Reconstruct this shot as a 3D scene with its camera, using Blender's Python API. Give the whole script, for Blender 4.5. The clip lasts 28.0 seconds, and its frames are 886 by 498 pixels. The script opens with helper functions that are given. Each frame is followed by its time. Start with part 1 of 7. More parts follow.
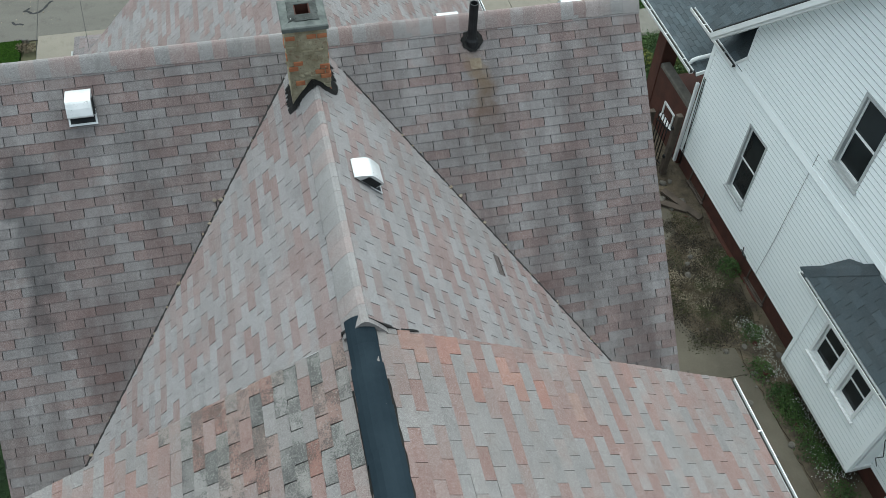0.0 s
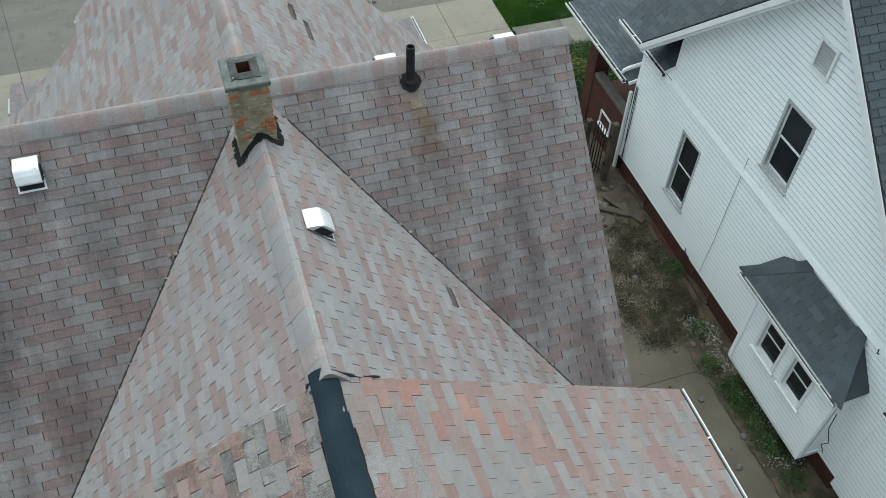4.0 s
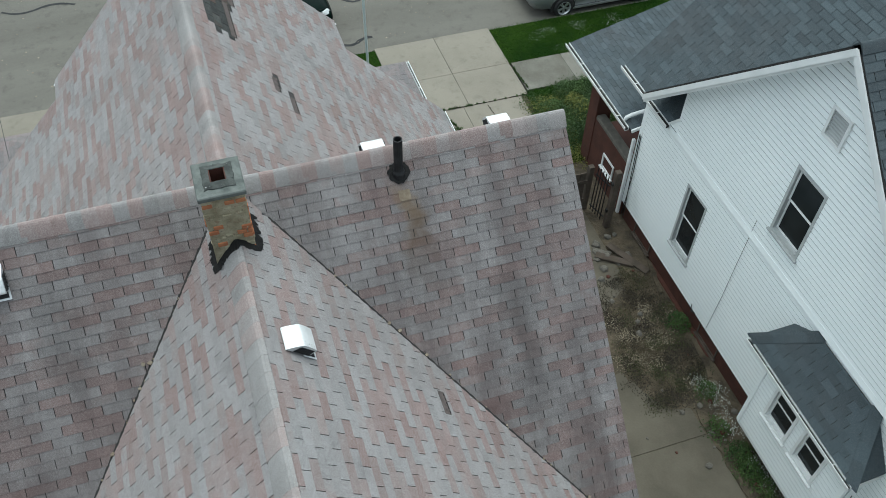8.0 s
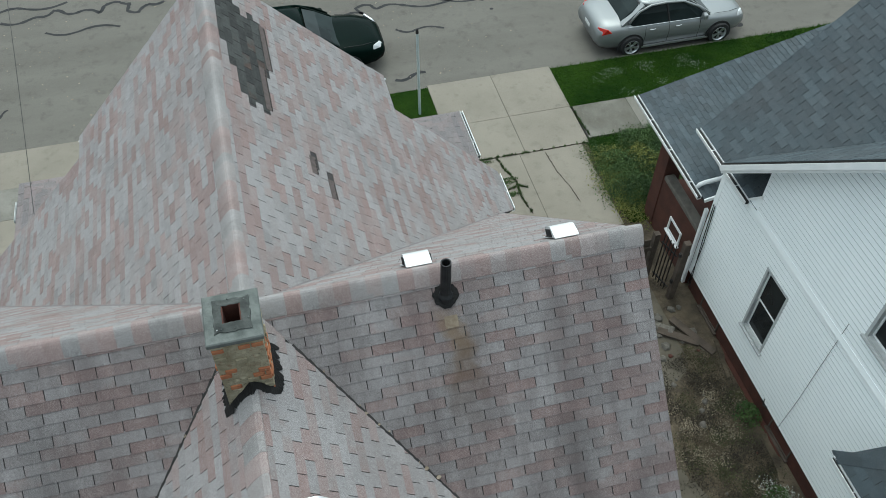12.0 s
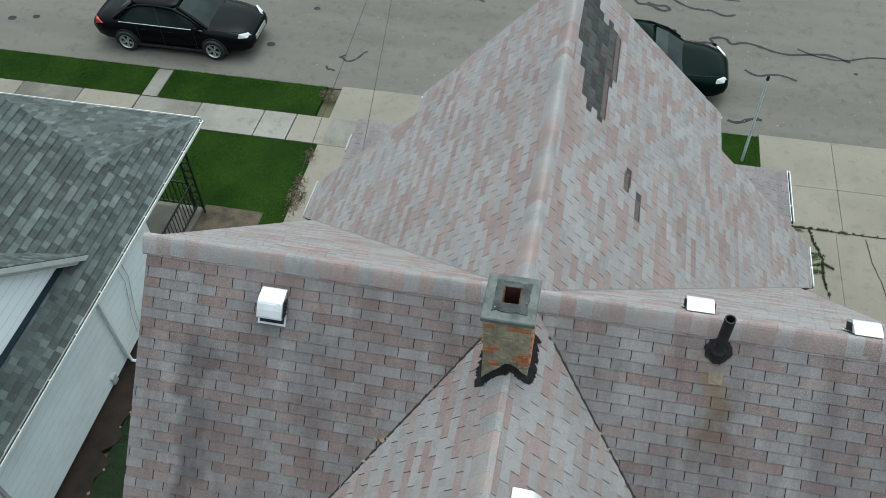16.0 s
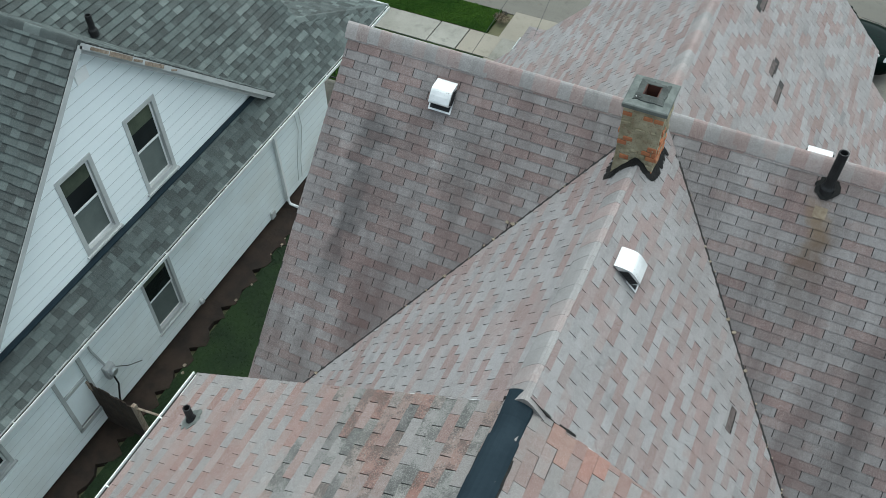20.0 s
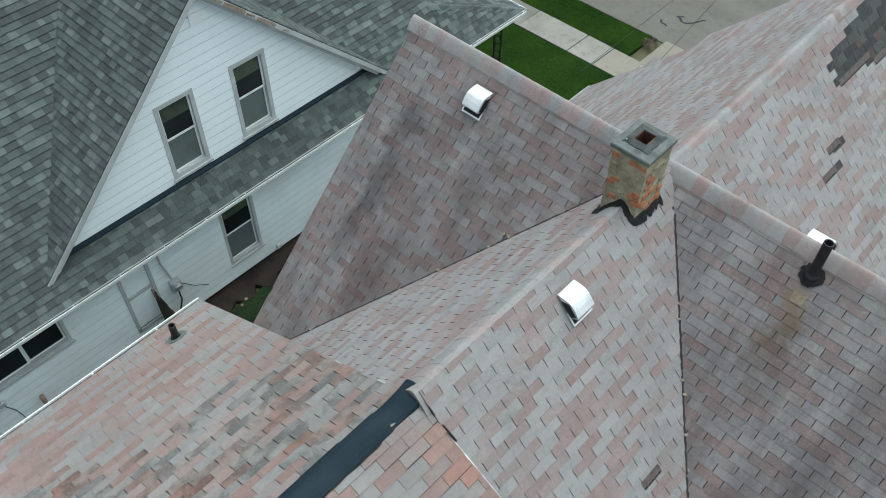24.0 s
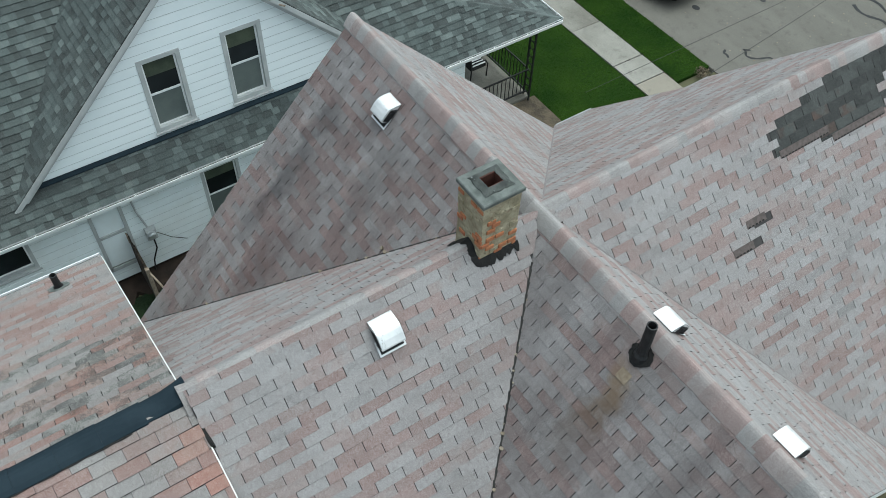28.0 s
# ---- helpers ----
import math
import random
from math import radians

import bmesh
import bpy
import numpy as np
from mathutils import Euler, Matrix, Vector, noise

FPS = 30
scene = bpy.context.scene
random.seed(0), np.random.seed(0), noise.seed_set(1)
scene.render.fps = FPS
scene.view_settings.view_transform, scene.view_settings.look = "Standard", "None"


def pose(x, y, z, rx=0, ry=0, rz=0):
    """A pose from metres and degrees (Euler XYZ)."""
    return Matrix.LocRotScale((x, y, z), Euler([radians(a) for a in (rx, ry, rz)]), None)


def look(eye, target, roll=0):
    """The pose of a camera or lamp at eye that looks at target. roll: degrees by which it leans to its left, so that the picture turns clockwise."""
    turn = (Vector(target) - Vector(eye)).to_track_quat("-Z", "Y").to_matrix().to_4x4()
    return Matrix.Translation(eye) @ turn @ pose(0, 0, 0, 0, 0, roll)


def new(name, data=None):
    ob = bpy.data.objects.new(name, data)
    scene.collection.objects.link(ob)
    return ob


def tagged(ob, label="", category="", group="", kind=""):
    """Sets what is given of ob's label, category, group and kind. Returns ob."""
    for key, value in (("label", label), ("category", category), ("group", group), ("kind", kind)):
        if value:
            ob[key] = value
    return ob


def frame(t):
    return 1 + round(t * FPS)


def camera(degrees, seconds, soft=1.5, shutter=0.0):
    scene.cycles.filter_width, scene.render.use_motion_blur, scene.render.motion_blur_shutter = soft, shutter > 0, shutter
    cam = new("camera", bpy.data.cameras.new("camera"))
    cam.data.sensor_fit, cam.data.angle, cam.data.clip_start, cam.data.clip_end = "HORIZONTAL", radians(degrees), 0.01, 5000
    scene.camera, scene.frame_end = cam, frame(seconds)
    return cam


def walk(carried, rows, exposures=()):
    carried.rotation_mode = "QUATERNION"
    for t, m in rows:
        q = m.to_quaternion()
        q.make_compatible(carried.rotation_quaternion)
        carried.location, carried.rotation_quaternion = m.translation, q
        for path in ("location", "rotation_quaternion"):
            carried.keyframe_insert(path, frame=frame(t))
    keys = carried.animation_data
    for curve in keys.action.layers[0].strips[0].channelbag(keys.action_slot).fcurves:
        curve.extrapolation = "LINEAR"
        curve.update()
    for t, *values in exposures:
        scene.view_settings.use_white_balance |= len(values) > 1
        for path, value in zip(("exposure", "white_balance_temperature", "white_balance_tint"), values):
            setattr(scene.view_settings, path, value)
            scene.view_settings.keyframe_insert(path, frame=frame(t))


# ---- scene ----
# ---------------------------------------------------------------- camera
cam = camera(55.0, 28.0, soft=0.5)
PATH = [
    (0, (-0.531, -8.528, 13.904), (0.315, -5.395, 10.101), 2.71),
    (0.5, (-0.541, -8.561, 14.029), (0.297, -5.425, 10.226), 2.56),
    (1, (-0.545, -8.603, 14.176), (0.281, -5.470, 10.368), 2.42),
    (1.5, (-0.544, -8.615, 14.191), (0.275, -5.475, 10.387), 2.27),
    (2, (-0.551, -8.598, 14.209), (0.461, -5.510, 10.409), 2.76),
    (2.5, (-0.573, -8.606, 14.258), (0.563, -5.553, 10.465), 2.84),
    (4.5, (-0.444, -8.152, 14.597), (0.662, -5.098, 10.796), 2.20),
    (5, (-0.283, -7.734, 14.787), (0.816, -4.680, 10.983), 2.06),
    (5.5, (-0.154, -7.463, 14.883), (0.943, -4.410, 11.079), 2.01),
    (6, (-0.084, -7.427, 14.925), (1.006, -4.373, 11.119), 1.81),
    (6.5, (-0.051, -7.427, 14.907), (1.039, -4.375, 11.099), 1.82),
    (7, (-0.016, -7.430, 14.834), (1.073, -4.372, 11.031), 1.68),
    (7.5, (0.017, -7.356, 14.781), (1.105, -4.298, 10.977), 1.56),
    (8, (0.051, -7.220, 14.782), (1.136, -4.163, 10.977), 1.56),
    (8.5, (0.117, -6.980, 14.786), (1.204, -3.923, 10.981), 1.48),
    (9, (0.209, -6.683, 14.802), (1.295, -3.629, 10.995), 1.46),
    (9.5, (0.323, -6.306, 14.810), (1.411, -3.255, 11.000), 1.46),
    (10, (0.421, -5.929, 14.823), (1.509, -2.882, 11.010), 1.41),
    (10.5, (0.516, -5.608, 14.799), (1.602, -2.562, 10.985), 1.27),
    (11, (0.578, -5.344, 14.727), (1.665, -2.298, 10.914), 1.25),
    (11.5, (0.574, -5.290, 14.641), (1.575, -2.218, 10.824), 1.00),
    (12, (0.578, -5.291, 14.611), (1.404, -2.167, 10.796), 0.54),
    (12.5, (0.525, -5.322, 14.595), (1.141, -2.148, 10.781), -0.09),
    (13, (0.472, -5.354, 14.608), (0.874, -2.142, 10.797), -0.60),
    (13.5, (0.433, -5.359, 14.598), (0.627, -2.122, 10.793), -0.97),
    (15.5, (0.362, -5.357, 14.809), (-0.222, -2.148, 11.019), -1.96),
    (16, (0.351, -5.384, 14.753), (-0.366, -2.194, 10.970), -1.59),
    (16.5, (0.363, -5.403, 14.703), (-0.490, -2.244, 10.922), -1.47),
    (17, (0.364, -5.507, 14.670), (-0.653, -2.393, 10.893), -1.43),
    (17.5, (0.448, -5.865, 14.638), (-0.734, -2.813, 10.858), -1.61),
    (18, (0.577, -6.551, 14.567), (-0.740, -3.555, 10.787), -1.41),
    (18.5, (0.777, -7.380, 14.457), (-0.615, -4.426, 10.671), -1.18),
    (19, (0.877, -7.828, 14.381), (-0.532, -4.880, 10.597), -0.88),
    (19.5, (0.910, -7.970, 14.328), (-0.482, -5.011, 10.546), -0.45),
    (20, (0.975, -8.012, 14.348), (-0.431, -5.065, 10.561), -0.22),
    (20.5, (1.014, -8.021, 14.356), (-0.553, -5.161, 10.566), -0.45),
    (22.5, (1.533, -7.778, 14.562), (-0.285, -5.056, 10.783), 1.20),
    (23, (2.133, -7.427, 14.632), (0.333, -4.694, 10.852), 1.63),
    (23.5, (2.707, -7.126, 14.696), (0.718, -4.552, 10.899), 1.24),
    (24, (2.932, -7.069, 14.716), (0.729, -4.684, 10.913), 0.65),
    (24.5, (2.977, -7.047, 14.764), (0.592, -4.856, 10.955), 0.27),
    (25, (2.995, -7.038, 14.775), (0.480, -4.998, 10.966), 0.24),
    (25.5, (3.083, -6.898, 14.786), (0.478, -4.981, 10.974), 0.39),
    (26, (3.283, -6.558, 14.833), (0.619, -4.741, 11.011), 0.54),
    (26.5, (3.584, -6.075, 14.839), (0.911, -4.277, 11.015), 1.02),
    (27, (3.935, -5.479, 14.851), (1.277, -3.664, 11.025), 1.61),
    (27.5, (4.291, -4.860, 14.879), (1.653, -3.022, 11.049), 2.12),
    (28, (4.506, -4.521, 14.903), (1.947, -2.697, 11.014), 2.26),
]
walk(cam, [(t, look(eye, target, roll)) for t, eye, target, roll in PATH], [(0.0, 0.26, 5850.0, -4.0), (6.0, 0.25, 5850.0, -4.0), (11.0, 0.22, 5850.0, -4.0), (13.0, 0.2, 5850.0, -4.0), (16.0, 0.30, 5850.0, -4.0), (19.0, 0.35, 5850.0, -4.0), (25.0, 0.35, 5850.0, -4.0), (28.0, 0.32, 5850.0, -4.0)])

# ---------------------------------------------------------------- light
SUN_DIR = Vector((0.03, 0.28, 0.92)).normalized()
world = bpy.data.worlds.new("overcast_sky")
scene.world = world
world.use_nodes = True
wn = world.node_tree.nodes
sky = wn.new("ShaderNodeTexSky")
sky.sky_type = "NISHITA"
sky.sun_disc = False
sky.sun_elevation = math.asin(SUN_DIR.z)
sky.sun_rotation = math.atan2(SUN_DIR.x, SUN_DIR.y)
sky.air_density, sky.dust_density, sky.ozone_density = 1.0, 6.0, 1.0
wn["Background"].inputs["Strength"].default_value = 0.15
grey = wn.new("ShaderNodeHueSaturation")
grey.inputs["Saturation"].default_value = 0.5
world.node_tree.links.new(sky.outputs[0], grey.inputs["Color"])
world.node_tree.links.new(grey.outputs[0], wn["Background"].inputs["Color"])
sun_data = bpy.data.lights.new("sun", "SUN")
sun_data.energy, sun_data.angle, sun_data.color = 1.5, radians(130), (1.0, 0.985, 0.955)
sun = new("sun", sun_data)
sun.matrix_basis = look((0, 0, 30), Vector((0, 0, 30)) - SUN_DIR)

# ---------------------------------------------------------------- materials
class Nodes:
    """Short-hand for one node material."""

    def __init__(self, name):
        self.m = bpy.data.materials.new(name)
        self.m.use_nodes = True
        self.t = self.m.node_tree
        self.b = self.t.nodes["Principled BSDF"]
        self.pos = self.t.nodes.new("ShaderNodeNewGeometry")

    def put(self, socket, v):
        if isinstance(v, bpy.types.NodeSocket):
            self.t.links.new(v, socket)
        elif isinstance(v, tuple) and socket.type == "RGBA":
            socket.default_value = (*v, 1.0)
        else:
            socket.default_value = v

    def noise(self, scale, detail=4.0, rough=0.55, stretch=None):
        vec = self.pos.outputs["Position"]
        if stretch:
            mp = self.t.nodes.new("ShaderNodeMapping")
            mp.inputs["Scale"].default_value = stretch
            self.t.links.new(vec, mp.inputs["Vector"])
            vec = mp.outputs[0]
        n = self.t.nodes.new("ShaderNodeTexNoise")
        n.inputs["Scale"].default_value = scale
        n.inputs["Detail"].default_value = detail
        n.inputs["Roughness"].default_value = rough
        self.t.links.new(vec, n.inputs["Vector"])
        return n.outputs["Fac"]

    def math(self, op, a, b=0.0, c=0.0):
        n = self.t.nodes.new("ShaderNodeMath")
        n.operation = op
        for s, v in zip(n.inputs, (a, b, c)):
            self.put(s, v)
        return n.outputs[0]

    def ramp(self, fac, lo, hi):
        n = self.t.nodes.new("ShaderNodeMapRange")
        n.interpolation_type = "SMOOTHSTEP"
        self.put(n.inputs["Value"], fac)
        n.inputs["From Min"].default_value, n.inputs["From Max"].default_value = lo, hi
        return n.outputs["Result"]

    def stops(self, fac, stops, constant=False):
        n = self.t.nodes.new("ShaderNodeValToRGB")
        n.color_ramp.interpolation = "CONSTANT" if constant else "LINEAR"
        while len(n.color_ramp.elements) < len(stops):
            n.color_ramp.elements.new(0.5)
        for e, (p, c) in zip(n.color_ramp.elements, stops):
            e.position, e.color = p, (*c, 1.0)
        self.put(n.inputs["Fac"], fac)
        return n.outputs["Color"]

    def mix(self, fac, a, b, kind="MIX"):
        n = self.t.nodes.new("ShaderNodeMix")
        n.data_type, n.blend_type = "RGBA", kind
        self.put(n.inputs["Factor"], fac)
        self.put(n.inputs[6], a)
        self.put(n.inputs[7], b)
        return n.outputs[2]

    def random(self):
        """A value for each piece, whether it is an object or an island of a joined mesh."""
        info = self.t.nodes.new("ShaderNodeObjectInfo")
        s = self.math("ADD", info.outputs["Random"], self.pos.outputs["Random Per Island"])
        return self.math("FRACT", s)

    def axes(self):
        n = self.t.nodes.new("ShaderNodeSeparateXYZ")
        self.t.links.new(self.pos.outputs["Position"], n.inputs[0])
        return n.outputs

    def done(self, colour, rough=0.8, bump=None, strength=0.3, distance=0.01, metal=0.0):
        self.put(self.b.inputs["Base Color"], colour)
        self.put(self.b.inputs["Roughness"], rough)
        self.b.inputs["Metallic"].default_value = metal
        if bump is not None:
            n = self.t.nodes.new("ShaderNodeBump")
            n.inputs["Strength"].default_value, n.inputs["Distance"].default_value = strength, distance
            self.put(n.inputs["Height"], bump)
            self.t.links.new(n.outputs[0], self.b.inputs["Normal"])
        return self.m


def plain(name, c1, c2, coarse=1.5, fine=30.0, rough=0.8, strength=0.2, metal=0.0, distance=0.01):
    """Two colours mixed by noise at two scales."""
    n = Nodes(name)
    a = n.noise(coarse, 5.0)
    b = n.noise(fine, 3.0)
    fac = n.math("ADD", n.math("MULTIPLY", n.ramp(a, 0.3, 0.7), 0.65), n.math("MULTIPLY", b, 0.35))
    return n.done(n.mix(fac, c1, c2), rough, b, strength, distance, metal)


def asphalt_shingle(name, stops, grain=0.35, stain=0.36, stain_tint=(0.10, 0.085, 0.08), stain_scale=0.55, cluster=0.25, marks=(), blend=0.12, streak=None, depth=0.27):
    """Granule-covered shingle tabs: one tone a tab, clusters of tones, fine granules and run-down stains."""
    n = Nodes(name)
    r = n.random()
    big = n.noise(0.9, 3.0)
    v = n.math("ADD", n.math("MULTIPLY", r, 1.0 - cluster), n.math("MULTIPLY", n.ramp(big, 0.25, 0.75), cluster))
    # granule blends run on across the tabs
    run = n.ramp(n.noise(5.5, 2.0, 0.5), 0.3, 0.7)
    v = n.math("ADD", n.math("MULTIPLY", v, 1.0 - blend), n.math("MULTIPLY", run, blend))
    colour = n.stops(v, stops)
    tone = n.math("FRACT", n.math("MULTIPLY", r, 17.31))
    colour = n.mix(n.math("MULTIPLY", tone, depth), colour, (0.32, 0.31, 0.31), "MULTIPLY")
    gran = n.noise(170.0, 2.0, 0.7)
    mid = n.noise(24.0, 4.0, 0.6)
    speck = n.noise(70.0, 3.0, 0.75)
    colour = n.mix(n.math("MULTIPLY", n.ramp(speck, 0.54, 0.68), grain), colour, (0.60, 0.575, 0.56))
    colour = n.mix(n.math("MULTIPLY", n.ramp(speck, 0.46, 0.32), grain * 1.2), colour, (0.09, 0.07, 0.065))
    colour = n.mix(n.math("MULTIPLY", n.ramp(gran, 0.35, 0.7), grain), colour, (0.62, 0.60, 0.59))
    colour = n.mix(n.math("MULTIPLY", n.ramp(gran, 0.62, 0.35), grain), colour, (0.05, 0.045, 0.045))
    colour = n.mix(n.math("MULTIPLY", n.ramp(mid, 0.5, 0.75), 0.25), colour, (0.46, 0.40, 0.39), "MULTIPLY")
    dirt = n.ramp(n.noise(stain_scale, 6.0, 0.65, streak), 0.14 if streak else 0.42, 0.75)
    colour = n.mix(n.math("MULTIPLY", dirt, stain), colour, stain_tint)
    ax = n.axes()
    for axis, at, width, lo, hi, amount, tint in marks:
        # A stain that has run down the slope: a soft band of its own.
        wob = n.math("MULTIPLY", n.math("SUBTRACT", n.noise(2.2, 4.0), 0.5), 0.9)
        d = n.math("ABSOLUTE", n.math("SUBTRACT", n.math("ADD", ax[axis], wob), at))
        m = n.ramp(d, width, 0.0)
        other = ax[2]
        m = n.math("MULTIPLY", m, n.math("MULTIPLY", n.ramp(other, lo - 0.35, lo + 0.35), n.ramp(other, hi + 0.2, hi - 0.2)))
        m = n.math("MULTIPLY", m, n.math("MULTIPLY", n.ramp(ax[1], 0.1, -0.1), n.math("ADD", 0.5, n.noise(9.0, 4.0))))
        colour = n.mix(n.math("MULTIPLY", m, amount), colour, tint)
    n.b.inputs["Specular IOR Level"].default_value = 0.15
    return n.done(colour, 0.92, gran, 0.5, 0.004)


PINK = [(0.0, (0.160, 0.152, 0.153)), (0.08, (0.202, 0.193, 0.193)), (0.2, (0.266, 0.256, 0.256)), (0.5, (0.260, 0.244, 0.241)), (0.57, (0.248, 0.204, 0.195)),
        (0.8, (0.232, 0.156, 0.144)), (1.0, (0.190, 0.112, 0.100))]
OLD = [(0.0, (0.150, 0.141, 0.136)), (0.2, (0.215, 0.203, 0.196)), (0.38, (0.222, 0.203, 0.191)), (0.5, (0.224, 0.165, 0.148)),
       (0.7, (0.220, 0.132, 0.113)), (0.9, (0.208, 0.108, 0.087)), (1.0, (0.180, 0.090, 0.072))]
M_ROOF = asphalt_shingle("pink_grey_shingle", PINK, grain=0.28, stain=0.22, stain_tint=(0.105, 0.078, 0.072), stain_scale=0.8, cluster=0.12)
# rear-facing slope: algae streaks run down it; overall darkening stands in for shade
M_REAR_SHADED = asphalt_shingle("streaked_shaded_shingle", PINK, grain=0.28, stain=0.66, stain_tint=(0.072, 0.056, 0.055), stain_scale=1.5, cluster=0.12, streak=(1.8, 0.4, 0.4), depth=0.40, marks=[
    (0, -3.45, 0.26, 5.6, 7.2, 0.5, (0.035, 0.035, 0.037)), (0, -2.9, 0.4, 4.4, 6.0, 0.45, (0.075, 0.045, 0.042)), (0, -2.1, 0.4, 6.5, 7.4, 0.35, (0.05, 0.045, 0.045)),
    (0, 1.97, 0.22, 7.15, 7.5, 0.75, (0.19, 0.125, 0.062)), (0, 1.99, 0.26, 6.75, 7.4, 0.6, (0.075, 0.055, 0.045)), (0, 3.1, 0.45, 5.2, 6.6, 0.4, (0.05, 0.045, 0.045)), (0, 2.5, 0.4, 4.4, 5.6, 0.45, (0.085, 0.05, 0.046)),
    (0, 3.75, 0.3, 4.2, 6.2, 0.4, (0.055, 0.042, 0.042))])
M_CAP = asphalt_shingle("ridge_cap_shingle", [(0.0, (0.215, 0.205, 0.20)), (0.35, (0.30, 0.287, 0.28)), (0.55, (0.30, 0.262, 0.25)), (0.8, (0.285, 0.205, 0.19)), (1.0, (0.245, 0.158, 0.143))], grain=0.3, stain=0.2, cluster=0.0, stain_scale=1.6)
M_RED = asphalt_shingle("fresh_red_shingle", [(0.0, (0.3087, 0.2106, 0.1683)), (0.4, (0.3087, 0.1476, 0.1053)), (1.0, (0.2808, 0.1053, 0.0702))], grain=0.3)
M_OLD = asphalt_shingle("weathered_red_shingle", OLD, grain=0.26, stain=0.2, cluster=0.15)


def lichen_shingle():
    """Old tabs under a crust of grey lichen: fine dark specks that thicken in patches and along the worn edges."""
    n = Nodes("lichen_shingle")
    r = n.random()
    colour = n.stops(r, OLD)
    colour = n.mix(n.math("MULTIPLY", n.math("FRACT", n.math("MULTIPLY", r, 9.7)), 0.55), colour, (0.24, 0.235, 0.22))
    speck = n.noise(95.0, 3.0, 0.8)
    patch = n.ramp(n.noise(4.2, 4.0, 0.6), 0.32, 0.66)
    edge = n.math("ADD", 0.60, n.math("MULTIPLY", patch, -0.17))
    crust = n.math("GREATER_THAN", speck, edge)
    colour = n.mix(n.math("MULTIPLY", crust, 0.62), colour, (0.045, 0.046, 0.043))
    colour = n.mix(n.math("MULTIPLY", patch, n.math("MULTIPLY", n.ramp(n.noise(26.0, 5.0, 0.75), 0.42, 0.66), 0.50)), colour, (0.060, 0.061, 0.057))
    colour = n.mix(n.math("MULTIPLY", n.ramp(n.noise(60.0, 2.0, 0.7), 0.55, 0.7), 0.35), colour, (0.42, 0.42, 0.39))
    n.b.inputs["Specular IOR Level"].default_value = 0.15
    return n.done(colour, 0.95, speck, 0.7, 0.006)


M_LICHEN = lichen_shingle()
M_DARK = asphalt_shingle("charcoal_shingle", [(0.0, (0.040, 0.055, 0.064)), (0.5, (0.053, 0.072, 0.083)), (1.0, (0.070, 0.094, 0.107))], grain=0.08, stain=0.2, cluster=0.1)
M_GREEN = asphalt_shingle("grey_architectural_shingle", [(0.0, (0.026, 0.035, 0.034)), (0.3, (0.045, 0.059, 0.057)), (0.62, (0.064, 0.083, 0.080)), (0.86, (0.089, 0.112, 0.108)), (1.0, (0.130, 0.156, 0.149))], grain=0.09, stain=0.12, cluster=0.0, blend=0.05)
M_PORCH = asphalt_shingle("dull_purple_shingle", [(0.0, (0.10, 0.095, 0.10)), (0.5, (0.15, 0.13, 0.13)), (1.0, (0.2, 0.15, 0.145))], grain=0.25)
M_PATCH = asphalt_shingle("bare_dark_shingle", [(0.0, (0.007, 0.009, 0.0085)), (0.3, (0.017, 0.020, 0.019)), (0.6, (0.034, 0.038, 0.036)), (0.82, (0.050, 0.055, 0.052)), (0.9, (0.050, 0.034, 0.027)), (1.0, (0.075, 0.040, 0.030))], grain=0.10, stain=0.35, stain_tint=(0.012, 0.013, 0.012), stain_scale=3.0, cluster=0.0)
# shingle layer seen through the slots, darkened to carry their shade
M_UNDER = plain("shaded_lower_shingle", (0.022, 0.020, 0.020), (0.056, 0.051, 0.050), 3.0, 60.0, 0.95)
# grey for the shadow line below each siding board
M_LAP_SHADE = plain("grey_lap_shade", (0.30, 0.32, 0.32), (0.46, 0.48, 0.475), 1.2, 14.0, 0.9)
M_FELT = plain("black_underlay", (0.016, 0.015, 0.015), (0.034, 0.031, 0.029), 4.0, 60.0, 0.95)
M_TAR = plain("roof_tar", (0.008, 0.008, 0.008), (0.022, 0.021, 0.02), 8.0, 40.0, 0.55, 0.8)
M_RUBBER = plain("black_rubber_membrane", (0.011, 0.019, 0.026), (0.020, 0.031, 0.040), 3.0, 20.0, 0.8, 0.25)
M_WHITE = plain("white_vinyl", (0.8651, 0.8915, 0.8915), (0.9284, 0.9442, 0.9389), 0.8, 12.0, 0.62, 0.05)
M_BLUEWHITE = plain("old_aluminium_siding", (0.7696, 0.8216, 0.8320), (0.8528, 0.8892, 0.8944), 0.7, 14.0, 0.62, 0.08)
M_DIRTYWHITE = plain("stained_siding", (0.70, 0.72, 0.70), (0.84, 0.90, 0.92), 0.9, 9.0, 0.55, 0.1)
M_TRIM = plain("white_trim", (0.72, 0.73, 0.72), (0.82, 0.82, 0.81), 3.0, 40.0, 0.45, 0.05)
M_GREYTRIM = plain("grey_window_frame", (0.36, 0.37, 0.37), (0.48, 0.49, 0.48), 3.0, 40.0, 0.5, 0.1)
def spotted_metal():
    """Bright zinc with a few rusty and sooty spots."""
    n = Nodes("galvanised_vent")
    colour = n.mix(n.ramp(n.noise(5.0, 4.0), 0.3, 0.7), (0.60, 0.61, 0.61), (0.72, 0.72, 0.72))
    colour = n.mix(n.math("MULTIPLY", n.math("MULTIPLY", n.ramp(n.noise(42.0, 4.0, 0.7), 0.58, 0.66), n.ramp(n.noise(6.0, 2.0), 0.55, 0.66)), 0.75), colour, (0.16, 0.14, 0.12))
    return n.done(colour, 0.4, n.noise(50.0, 3.0), 0.08, 0.01, 0.3)


